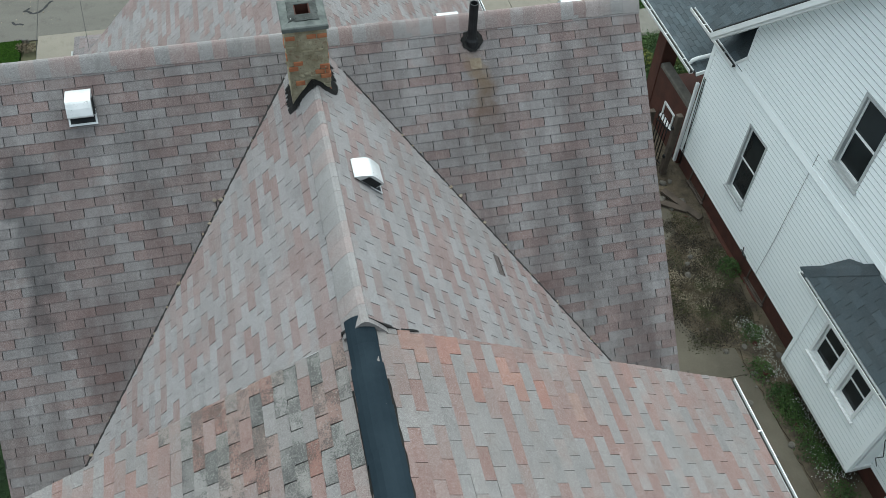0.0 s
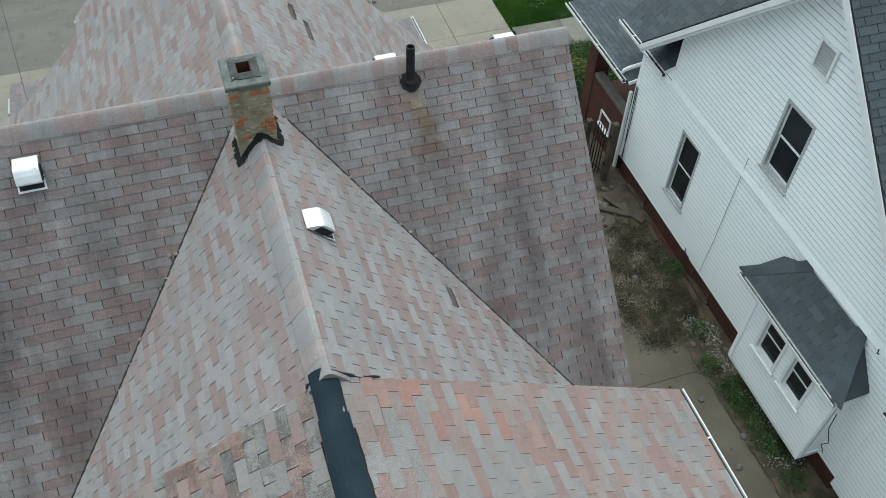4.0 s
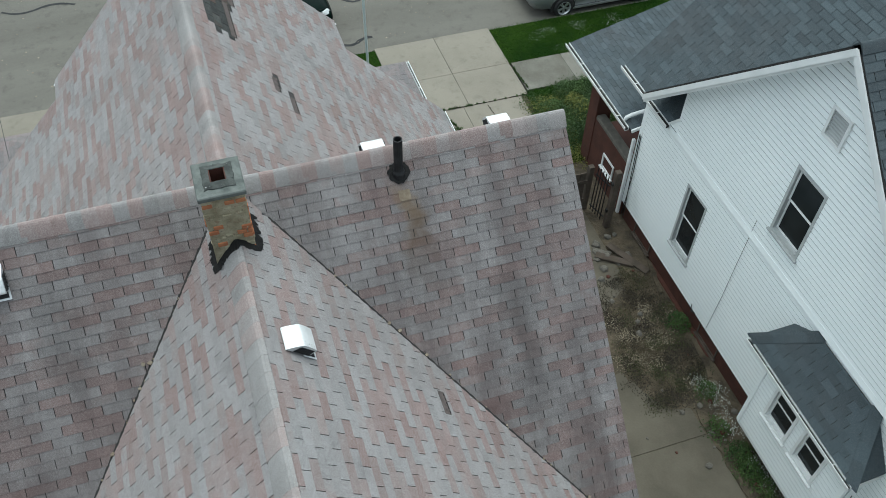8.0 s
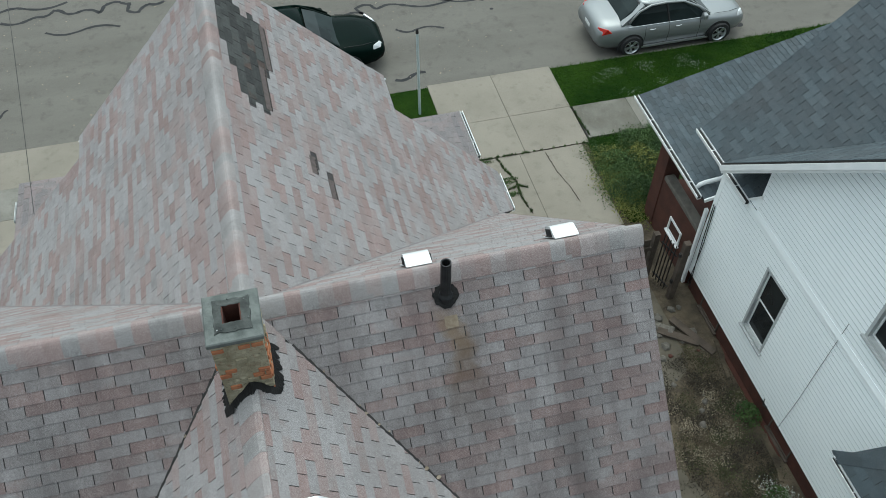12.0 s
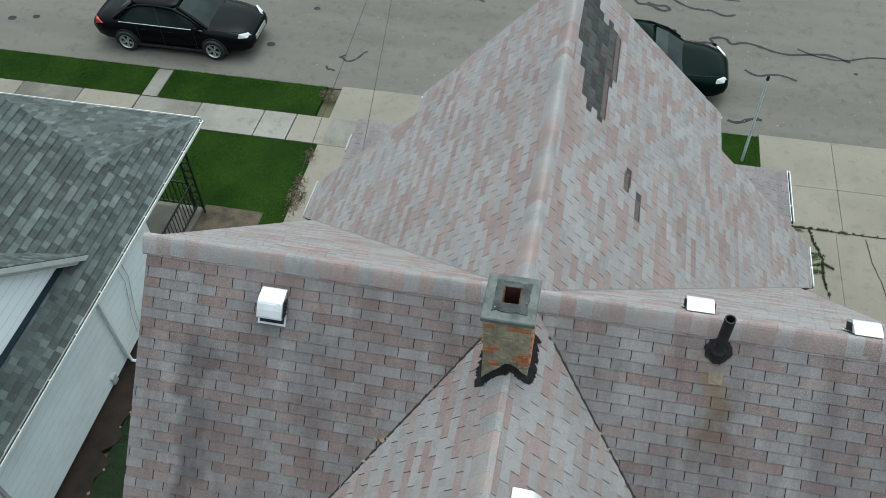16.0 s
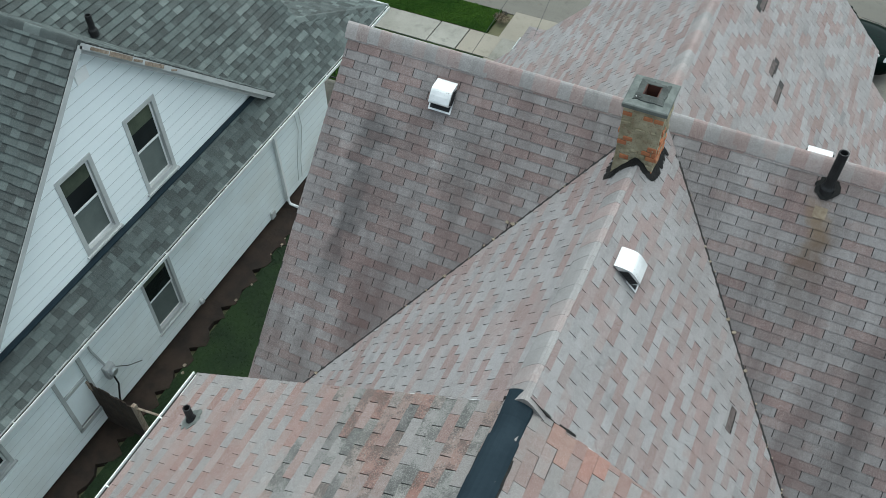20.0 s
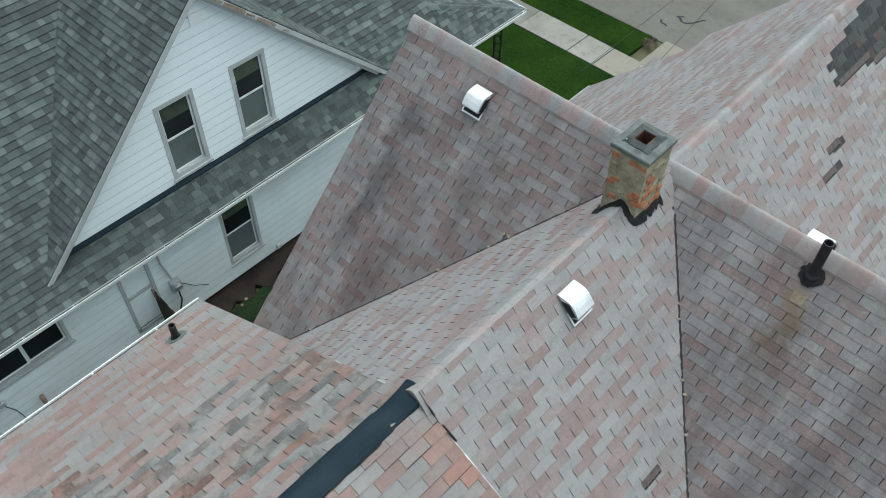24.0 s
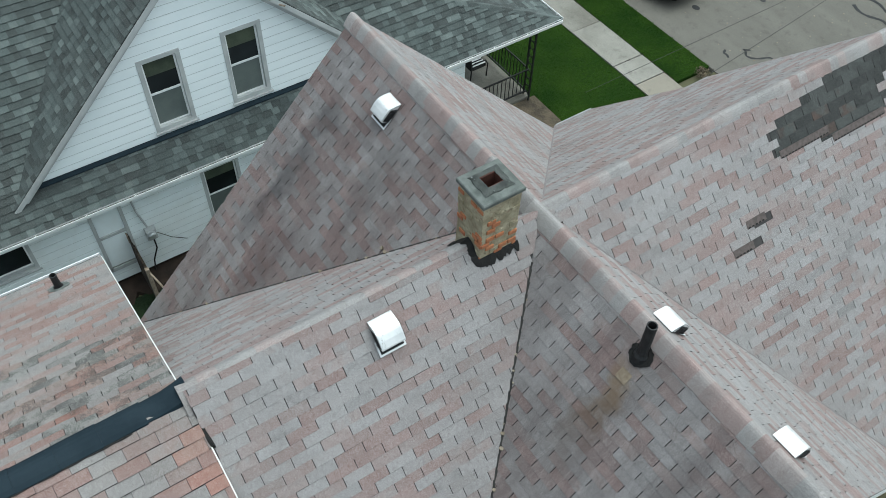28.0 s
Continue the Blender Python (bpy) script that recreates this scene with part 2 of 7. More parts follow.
M_METAL = spotted_metal()
M_DARKHOLE = plain("dark_vent_inside", (0.010, 0.011, 0.012), (0.02, 0.02, 0.022), 5.0, 40.0, 0.8)


def weathered(name, light, dark, grit, spread=0.35, stretch=None, speck=0.5):
    """Old concrete or asphalt: a tone of its own for each slab, worn patches, stains, grit and pits."""
    n = Nodes(name)
    tone = n.math("MULTIPLY", n.random(), spread)
    worn = n.ramp(n.noise(0.55, 6.0, 0.62, stretch), 0.30, 0.72)
    stain = n.ramp(n.noise(3.1, 5.0, 0.7), 0.50, 0.74)
    fine = n.noise(38.0, 3.0, 0.75)
    colour = n.mix(n.math("ADD", tone, n.math("MULTIPLY", worn, 0.55)), light, dark)
    colour = n.mix(n.math("MULTIPLY", stain, 0.42), colour, tuple(0.55 * c for c in dark))
    colour = n.mix(n.math("MULTIPLY", n.ramp(fine, 0.56, 0.70), speck), colour, grit)
    colour = n.mix(n.math("MULTIPLY", n.ramp(fine, 0.44, 0.30), speck), colour, tuple(0.5 * c for c in dark))
    return n.done(colour, 0.92, fine, 0.35, 0.008)


M_CONCRETE = weathered("concrete_slab", (0.235, 0.212, 0.172), (0.160, 0.143, 0.114), (0.28, 0.26, 0.22), 0.30, None, 0.3)
# stained path concrete, made darker in colour for the shade between the houses
M_PATH = plain("stained_path_shade_toned", (0.070, 0.060, 0.043), (0.134, 0.116, 0.087), 1.0, 24.0, 0.9, 0.3)
M_SIDEWALK = weathered("old_pavement", (0.265, 0.255, 0.225), (0.095, 0.088, 0.070), (0.30, 0.29, 0.26), 0.55, None, 0.45)
M_ROAD = weathered("worn_grey_road", (0.130, 0.121, 0.104), (0.080, 0.074, 0.062), (0.175, 0.165, 0.148), 0.0, (0.35, 1.5, 1.0), 0.4)
M_SEALER = plain("black_crack_sealer", (0.022, 0.023, 0.024), (0.04, 0.04, 0.04), 4.0, 30.0, 0.6)
M_DIRT = plain("bare_dirt", (0.022, 0.016, 0.010), (0.128, 0.101, 0.066), 2.6, 19.0, 0.95, 0.8, 0.0, 0.03)
M_LAWN = plain("lawn_ground", (0.006, 0.022, 0.002), (0.022, 0.046, 0.005), 0.9, 30.0, 0.95, 0.6, 0.0, 0.02)
# grass of the strip between the houses, its shade put into the colour
M_SHADE_GRASS = plain("shade_dark_grass", (0.003, 0.011, 0.0015), (0.012, 0.030, 0.004), 1.5, 20.0, 0.95, 0.4)
# brown loam coloured near black, as it looks in the narrow side yard's shade
M_SHADE_LOAM = plain("shade_dark_loam", (0.007, 0.004, 0.003), (0.036, 0.022, 0.014), 2.5, 14.0, 0.95, 0.6)
M_SOIL = plain("ground_soil", (0.05, 0.06, 0.025), (0.12, 0.10, 0.06), 0.4, 6.0, 0.95, 0.5)
M_CROWN = plain("mossy_concrete_crown", (0.0525, 0.0615, 0.0562), (0.1575, 0.1688, 0.1575), 8.0, 40.0, 0.9, 0.5)


def parging():
    """Yellowed lime render, blotched, pitted and browned where the brick bleeds through."""
    n = Nodes("yellowed_parging")
    base = n.mix(n.ramp(n.noise(7.0, 5.0), 0.3, 0.7), (0.25, 0.215, 0.135), (0.44, 0.385, 0.27))
    base = n.mix(n.math("MULTIPLY", n.ramp(n.noise(13.0, 5.0, 0.7), 0.54, 0.66), 0.55), base, (0.20, 0.105, 0.06))
    pit = n.noise(48.0, 4.0, 0.7)
    base = n.mix(n.math("MULTIPLY", n.ramp(pit, 0.58, 0.68), 0.7), base, (0.07, 0.055, 0.04))
    return n.done(base, 0.95, pit, 0.9, 0.02)


M_MORTAR = parging()
M_BRICK = plain("orange_brick", (0.3060, 0.1020, 0.0467), (0.4420, 0.1870, 0.0850), 9.0, 60.0, 0.9, 0.5)
M_REDBRICK = plain("dark_red_brick", (0.0450, 0.0156, 0.0096), (0.0840, 0.0270, 0.0168), 3.0, 40.0, 0.9, 0.5)
M_FLUE = plain("clay_flue", (0.0420, 0.0126, 0.0076), (0.0756, 0.0252, 0.0147), 8.0, 40.0, 0.85)
M_SOOT = plain("soot", (0.008, 0.007, 0.007), (0.02, 0.018, 0.017), 8.0, 40.0, 0.95)
M_CAST = plain("black_cast_pipe", (0.012, 0.012, 0.013), (0.03, 0.03, 0.031), 10.0, 60.0, 0.55)
M_WOOD = plain("weathered_wood", (0.0480, 0.0360, 0.0270), (0.1020, 0.0780, 0.0600), 4.0, 40.0, 0.9, 0.5)
M_IRON = plain("black_iron", (0.01, 0.01, 0.01), (0.025, 0.025, 0.025), 6.0, 50.0, 0.5)
M_POLE = plain("pale_steel_pole", (0.50, 0.60, 0.62), (0.60, 0.68, 0.69), 4.0, 40.0, 0.45, 0.1, 0.4)
M_LEAF = plain("weed_leaf", (0.020, 0.048, 0.010), (0.070, 0.120, 0.026), 2.0, 20.0, 0.8)
M_LEAF_Y = plain("yellow_weed", (0.11, 0.13, 0.022), (0.20, 0.20, 0.045), 2.0, 20.0, 0.8)
M_BLOSSOM = plain("pale_petals", (0.42, 0.42, 0.38), (0.62, 0.62, 0.57), 5.0, 40.0, 0.9)
M_GRASS = plain("grass_blade", (0.005, 0.026, 0.002), (0.038, 0.078, 0.008), 0.8, 9.0, 0.9)
M_RUBBLE = plain("rubble_stone", (0.0770, 0.0700, 0.0595), (0.1540, 0.1400, 0.1190), 5.0, 30.0, 0.95, 0.6)
# green tone painted for the reflection, and the curtain, in upper panes
M_SCREEN = plain("greenish_pane_tone", (0.020, 0.028, 0.018), (0.075, 0.090, 0.058), 2.5, 30.0, 0.9)
M_CURTAIN = plain("grey_insect_screen", (0.085, 0.10, 0.095), (0.13, 0.15, 0.14), 3.0, 30.0, 0.5)
M_SILVER = plain("silver_car_paint", (0.2550, 0.2677, 0.2677), (0.2737, 0.2873, 0.2873), 1.0, 90.0, 0.36, 0.0, 0.45)
M_BLACKCAR = plain("black_car_paint", (0.0036, 0.0042, 0.0048), (0.0054, 0.0060, 0.0066), 1.0, 90.0, 0.18, 0.0, 0.0)
M_GREENCAR = plain("dark_green_car_paint", (0.0018, 0.0063, 0.0049), (0.0032, 0.0090, 0.0072), 1.0, 90.0, 0.16, 0.0, 0.0)
for _m, _s in ((M_BLACKCAR, 0.07), (M_GREENCAR, 0.03), (M_TAR, 0.12), (M_RUBBER, 0.12), (M_CAST, 0.25), (M_IRON, 0.25), (M_SEALER, 0.1)):
    _m.node_tree.nodes["Principled BSDF"].inputs["Specular IOR Level"].default_value = _s
for _m in (M_GRASS, M_LAWN):
    _m.node_tree.nodes["Principled BSDF"].inputs["Specular IOR Level"].default_value = 0.1
M_TYRE = plain("tyre_rubber", (0.012, 0.012, 0.012), (0.025, 0.025, 0.025), 6.0, 60.0, 0.85)
M_RIM = plain("alloy_rim", (0.55, 0.56, 0.57), (0.65, 0.66, 0.67), 4.0, 40.0, 0.35, 0.0, 0.8)
M_REDLAMP = plain("red_tail_lamp", (0.42, 0.02, 0.012), (0.5, 0.03, 0.02), 4.0, 40.0, 0.25)
M_LENS = plain("clear_headlamp", (0.6, 0.62, 0.63), (0.7, 0.71, 0.72), 4.0, 40.0, 0.12)


def glass_mat(name, tint):
    n = Nodes(name)
    return n.done(n.mix(n.ramp(n.noise(1.1, 2.0), 0.35, 0.65), tint, tuple(c * 1.8 for c in tint)), 0.08)


M_GLASS = glass_mat("dark_window_glass", (0.010, 0.012, 0.013))
M_CARGLASS = glass_mat("car_glass", (0.012, 0.017, 0.017))
for _m, _s in ((M_GLASS, 0.18), (M_CARGLASS, 0.12)):
    _m.node_tree.nodes["Principled BSDF"].inputs["Specular IOR Level"].default_value = _s

# ---------------------------------------------------------------- building helpers
class Shape:
    """Collects faces for one mesh."""

    def __init__(self):
        self.v, self.f = [], []

    def face_loop(self, a, b):
        """Closes two equal rings of points into a solid."""
        n, o = len(a), len(self.v)
        self.v += [tuple(p) for p in a] + [tuple(p) for p in b]
        self.f += [tuple(range(o + n - 1, o - 1, -1)), tuple(range(o + n, o + 2 * n))]
        self.f += [(o + i, o + (i + 1) % n, o + n + (i + 1) % n, o + n + i) for i in range(n)]
        return self

    def box(self, x0, y0, z0, x1, y1, z1):
        return self.face_loop([(x0, y0, z0), (x1, y0, z0), (x1, y1, z0), (x0, y1, z0)], [(x0, y0, z1), (x1, y0, z1), (x1, y1, z1), (x0, y1, z1)])

    def bevel_box(self, x0, y0, z0, x1, y1, z1, b):
        """A box whose upright and upper edges are chamfered."""
        def ring(i, z):
            return [(x0 + i + b, y0 + i, z), (x1 - i - b, y0 + i, z), (x1 - i, y0 + i + b, z), (x1 - i, y1 - i - b, z),
                    (x1 - i - b, y1 - i, z), (x0 + i + b, y1 - i, z), (x0 + i, y1 - i - b, z), (x0 + i, y0 + i + b, z)]
        return self.rings([ring(0, z0), ring(0, z1 - b), ring(b * 0.7, z1)])

    def rings(self, rings, closed=True):
        o, n = len(self.v), len(rings[0])
        for r in rings:
            self.v += [tuple(p) for p in r]
        for k in range(len(rings) - 1):
            self.f += [(o + k * n + i, o + k * n + (i + 1) % n, o + (k + 1) * n + (i + 1) % n, o + (k + 1) * n + i) for i in range(n)]
        if closed:
            self.f += [tuple(range(o + n - 1, o - 1, -1)), tuple(range(o + (len(rings) - 1) * n, o + len(rings) * n))]
        return self

    def prism(self, pts, shift):
        s = Vector(shift)
        return self.face_loop([Vector(p) for p in pts], [Vector(p) + s for p in pts])

    def tube(self, path, r, n=8):
        path = [Vector(p) for p in path]
        rings = []
        for i, p in enumerate(path):
            d = (path[min(i + 1, len(path) - 1)] - path[max(i - 1, 0)]).normalized()
            a = d.cross(Vector((0.31, 0.95, 0.05))).normalized()
            b = d.cross(a)
            rr = r[i] if isinstance(r, (list, tuple)) else r
            rings.append([p + rr * (math.cos(2 * math.pi * k / n) * a + math.sin(2 * math.pi * k / n) * b) for k in range(n)])
        return self.rings(rings)

    def bar(self, a, b, w, h):
        """A rectangular bar from a to b, w wide sideways and h high."""
        a, b = Vector(a), Vector(b)
        d = (b - a).normalized()
        s = d.cross(Vector((0, 0, 1)))
        s = s.normalized() if s.length > 1e-3 else Vector((1, 0, 0))
        u = s.cross(d)
        q = lambda p: [p - s * w / 2 - u * h / 2, p + s * w / 2 - u * h / 2, p + s * w / 2 + u * h / 2, p - s * w / 2 + u * h / 2]
        return self.rings([q(a), q(b)])

    def mesh(self, name, material, smooth=False):
        me = bpy.data.meshes.new(name)
        me.from_pydata(self.v, [], self.f)
        me.materials.append(material)
        bm = bmesh.new()
        bm.from_mesh(me)
        bmesh.ops.recalc_face_normals(bm, faces=bm.faces)
        bm.to_mesh(me)
        bm.free()
        if smooth:
            me.polygons.foreach_set("use_smooth", [True] * len(me.polygons))
        return me


def placed(ob):
    """Where an object stands, by its own and its parents' poses."""
    return placed(ob.parent) @ ob.matrix_parent_inverse @ ob.matrix_basis if ob.parent else ob.matrix_basis.copy()


def part(name, shape, material, parent, label="", smooth=False, kind=""):
    """One mesh under a thing or a part; the shape is given in the world's axes."""
    ob = new(name, shape.mesh(name, material, smooth) if isinstance(shape, Shape) else shape)
    if parent:
        ob.parent = parent
        ob.matrix_parent_inverse = placed(parent).inverted()
    return tagged(ob, label, kind=kind)


def thing(name, at, label, category, group="", kind=""):
    ob = new(name)
    ob.empty_display_size = 0.2
    ob.matrix_basis = Matrix.Translation(at)
    return tagged(ob, label, category, group, kind)


def solo(name, shape, material, label, category, group="", kind="", smooth=False):
    return tagged(new(name, shape.mesh(name, material, smooth)), label, category, group, kind)


def clip(poly, region):
    """The part of a flat polygon that lies in a convex region (both anticlockwise, in two dimensions)."""
    for (ax, ay), (bx, by) in zip(region, region[1:] + region[:1]):
        out = []
        side = lambda p: (bx - ax) * (p[1] - ay) - (by - ay) * (p[0] - ax)
        for p, q in zip(poly, poly[1:] + poly[:1]):
            sp, sq = side(p), side(q)
            if sp >= 0:
                out.append(p)
            if sp * sq < 0:
                k = sp / (sp - sq)
                out.append((p[0] + k * (q[0] - p[0]), p[1] + k * (q[1] - p[1])))
        poly = out
        if len(poly) < 3:
            return []
    return poly


def area(poly):
    return 0.5 * sum(p[0] * q[1] - q[0] * p[1] for p, q in zip(poly, poly[1:] + poly[:1]))


def slope(name, origin, along, up, region, material, parent, tab=0.32, course=0.128, seed=1, pick=None, limit=0, lift=0.0065, wild=0.0, holes=(), label="", zones=(), deck=0.1, slot=0.0082, head=0.012, under=None, vary=0.0):
    """A shingled roof slope. region: convex outline in metres along the eave and up the slope. pick: the stretch whose tabs are
    objects of their own; zones: (outline, material) of patches with another shingle; holes: boxes left bare."""
    rnd = random.Random(seed)
    o, u, v = Vector(origin), Vector(along).normalized(), Vector(up).normalized()
    w = u.cross(v)
    if area(region) < 0:
        region = region[::-1]
    at = lambda a, b, h=0.0: o + a * u + b * v + h * w
    board = Shape().prism([at(a, b, -deck) for a, b in region], w * (deck - 0.004))
    base = part(name, board, under or M_FELT, parent, label)
    shapes = {None: Shape()}
    for k in range(len(zones)):
        shapes[k] = Shape()
    variants = []
    made = 0
    lo, hi = min(p[0] for p in region), max(p[0] for p in region)
    bottom, top = min(p[1] for p in region), max(p[1] for p in region)
    rows = int((top - bottom) / course) + 1
    for i in range(rows):
        b0 = bottom + i * course
        start = lo - tab * (0.5 * (i % 2)) - tab + 0.035 * math.sin(7.3 * i + seed)
        count = int((hi - lo) / tab) + 4
        whole = tab
        cuts = [start + j * whole + (vary * whole * (rnd.random() - 0.5) if vary else 0.0) for j in range(count + 1)]
        for j in range(count):
            a0, tab = cuts[j], cuts[j + 1] - cuts[j]
            gap = slot * (0.85 + 0.4 * rnd.random())
            drop = (rnd.random() - 0.5) * 0.006 + (wild * (rnd.random() - 0.4) if rnd.random() < 0.25 else 0.0)
            quad = [(a0 + gap / 2, b0 + drop), (a0 + tab - gap / 2, b0 + drop + (rnd.random() - 0.5) * wild * 0.5), (a0 + tab - gap / 2, b0 + course + head), (a0 + gap / 2, b0 + course + head)]
            mid = (a0 + tab / 2, b0 + course / 2)
            if any(h[0] < mid[0] < h[2] and h[1] < mid[1] < h[3] for h in holes):
                continue
            zone = next((k for k, (z, _) in enumerate(zones) if z[0] < mid[0] < z[2] and z[1] < mid[1] < z[3] and rnd.random() < z[4]), None)
            if zone is not None and zones[zone][1] is M_LICHEN:
                sag = 0.010 * rnd.random()
                quad = [(a0 + 0.006, b0 + 0.004 + sag), (a0 + tab * 0.3, b0 + 0.002), (a0 + tab * 0.75, b0 + 0.003 + 0.004 * rnd.random()), (a0 + tab - 0.006, b0 + 0.003 + sag * rnd.random()), (a0 + tab - 0.004, b0 + course - 0.003), (a0 + 0.004, b0 + course - 0.003)]
            inside = clip(quad, region)
            if len(inside) < 3 or area(inside) < 0.0015:
                continue
            thick = lift + rnd.random() * 0.002
            if pick and made < limit and zone is None and len(inside) == 4 and abs(area(inside) - area(quad)) < 1e-6 and pick[0] < mid[0] < pick[2] and pick[1] < mid[1] < pick[3]:
                if len(variants) < 4:
                    s = Shape()
                    q = [(gap / 2, 0), (tab - gap / 2, 0), (tab - gap / 2, course + head), (gap / 2, course + head)]
                    s.face_loop([(a, b, 0.0) for a, b in q], [(a, b, thick if b < course / 2 else 0.002) for a, b in q])
                    variants.append(s.mesh("shingle", material))
                m = Matrix((u, v, w)).transposed().to_4x4()
                m.translation = at(a0, b0 + drop)
                ob = new("shingle", variants[made % 4])
                ob.parent = base
                ob.matrix_basis = m
                made += 1
                continue
            if zone is not None:
                thick += 0.006 * rnd.random()
            h = lambda b: 0.002 + (thick - 0.002) * max(0.0, 1 - (b - b0) / (course + 0.012))
            shapes[zone].face_loop([at(a, b, 0.0) for a, b in inside], [at(a, b, h(b)) for a, b in inside])
        tab = whole
    for k, s in shapes.items():
        if s.v:
            me = bpy.data.meshes.new("shingles")
            me.from_pydata(s.v, [], s.f)
            me.materials.append(material if k is None else zones[k][1])
            part("shingles", me, None, base, kind="stuff")
    return base


def caps(start, end, side_a, side_b, material, parent, reach=0.21, step=0.33, seed=3, lift=0.06):
    """Bent ridge caps laid one over the next from start to end; side_a and side_b point down the two slopes."""
    rnd = random.Random(seed)
    start, end = Vector(start), Vector(end)
    d = (end - start).normalized()
    a, b = Vector(side_a).normalized(), Vector(side_b).normalized()
    up = -(a + b).normalized()
    count = max(1, int((end - start).length / step))
    step = (end - start).length / count
    for k in range(count):
        p, q = start + d * (k * step - 0.01), start + d * ((k + 1) * step + 0.05)
        j = rnd.random() * 0.0015
        r = reach * (0.97 + 0.06 * rnd.random())

        def prof(c, h):
            e = min(0.35, lift / r)
            ts = [k / 6 for k in range(6, -7, -1)]
            deep = lambda t: math.sqrt(t * t + e * e) - math.sqrt(1 + e * e) + 1
            top = [c + (a - b) * (0.5 * r * t) + (a + b) * (0.5 * r * deep(t)) + up * (lift * (1 - t * t) + 0.012 + h) for t in ts]
            return top + [c + b * r - up * 0.006, c + a * r - up * 0.006]
        part("ridge_cap", Shape().rings([prof(p, j), prof(q, 0.004 + j)]), material, parent)


def siding(name, x, y0, y1, z0, z1, face, material, parent, exposure=0.1, openings=(), slopes=None, lean=0.03):
    """Lapped boards on a wall that stands along y at x and faces +x or -x (face). slopes: (peak y, peak z, fall) of a gable."""
    z = z0
    # thin grey strips that draw the shadow under each lap
    joints = Shape()
    gap = 0.010 if exposure < 0.15 else 0.008
    while z < z1 - 0.005:
        zt = min(z + exposure, z1)
        a, b = y0, y1
        at, bt = a, b
        if slopes:
            py, pz, fall = slopes
            a, b = max(y0, py - (pz - z) / fall), min(y1, py + (pz - z) / fall)
            at, bt = max(y0, py - (pz - zt) / fall), min(y1, py + (pz - zt) / fall)
        runs = [(a, b, at, bt)]
        for oy0, oz0, oy1, oz1 in openings:
            for lo, hi in ((z, min(zt, oz0)), (max(z, oz1), zt)):
                if zt > oz0 + 0.01 and z < oz1 - 0.01 and hi - lo > 0.004:
                    part(name, Shape().box(x - face * 0.01, oy0, lo, x + face * lean * 0.8, oy1, hi), material, parent)
        for oy0, oz0, oy1, oz1 in openings:
            if zt > oz0 + 0.01 and z < oz1 - 0.01:
                nxt = []
                for r in runs:
                    if oy1 <= r[0] or oy0 >= r[1]:
                        nxt.append(r)
                        continue
                    if oy0 > r[0]:
                        nxt.append((r[0], oy0, r[2], oy0))
                    if oy1 < r[1]:
                        nxt.append((oy1, r[1], oy1, r[3]))
                runs = nxt
        for ra, rb, rat, rbt in runs:
            if rb - ra < 0.02 or rbt <= rat:
                continue
            f = face
            k = 0.80 if exposure < 0.15 else 0.92
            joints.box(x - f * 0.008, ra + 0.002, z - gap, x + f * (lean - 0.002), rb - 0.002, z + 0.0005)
            rak, rbk, zk = ra + k * (rat - ra), rb + k * (rbt - rb), z + k * (zt - z)
            s = Shape()
            s.v = [(x - f * 0.01, ra, z), (x + f * lean, ra, z), (x + f * lean * 0.85, rak, zk), (x + f * 0.001, rat, zt), (x - f * 0.01, rat, zt),
                   (x - f * 0.01, rb, z), (x + f * lean, rb, z), (x + f * lean * 0.85, rbk, zk), (x + f * 0.001, rbt, zt), (x - f * 0.01, rbt, zt)]
            s.f = [(0, 1, 2, 3, 4), (9, 8, 7, 6, 5)] + [(i, (i + 1) % 5, 5 + (i + 1) % 5, 5 + i) for i in range(5)]
            part(name, s, material, parent)
        z = zt
    if joints.v:
        part("lap_shade_strips", joints, M_LAP_SHADE, parent, kind="stuff")


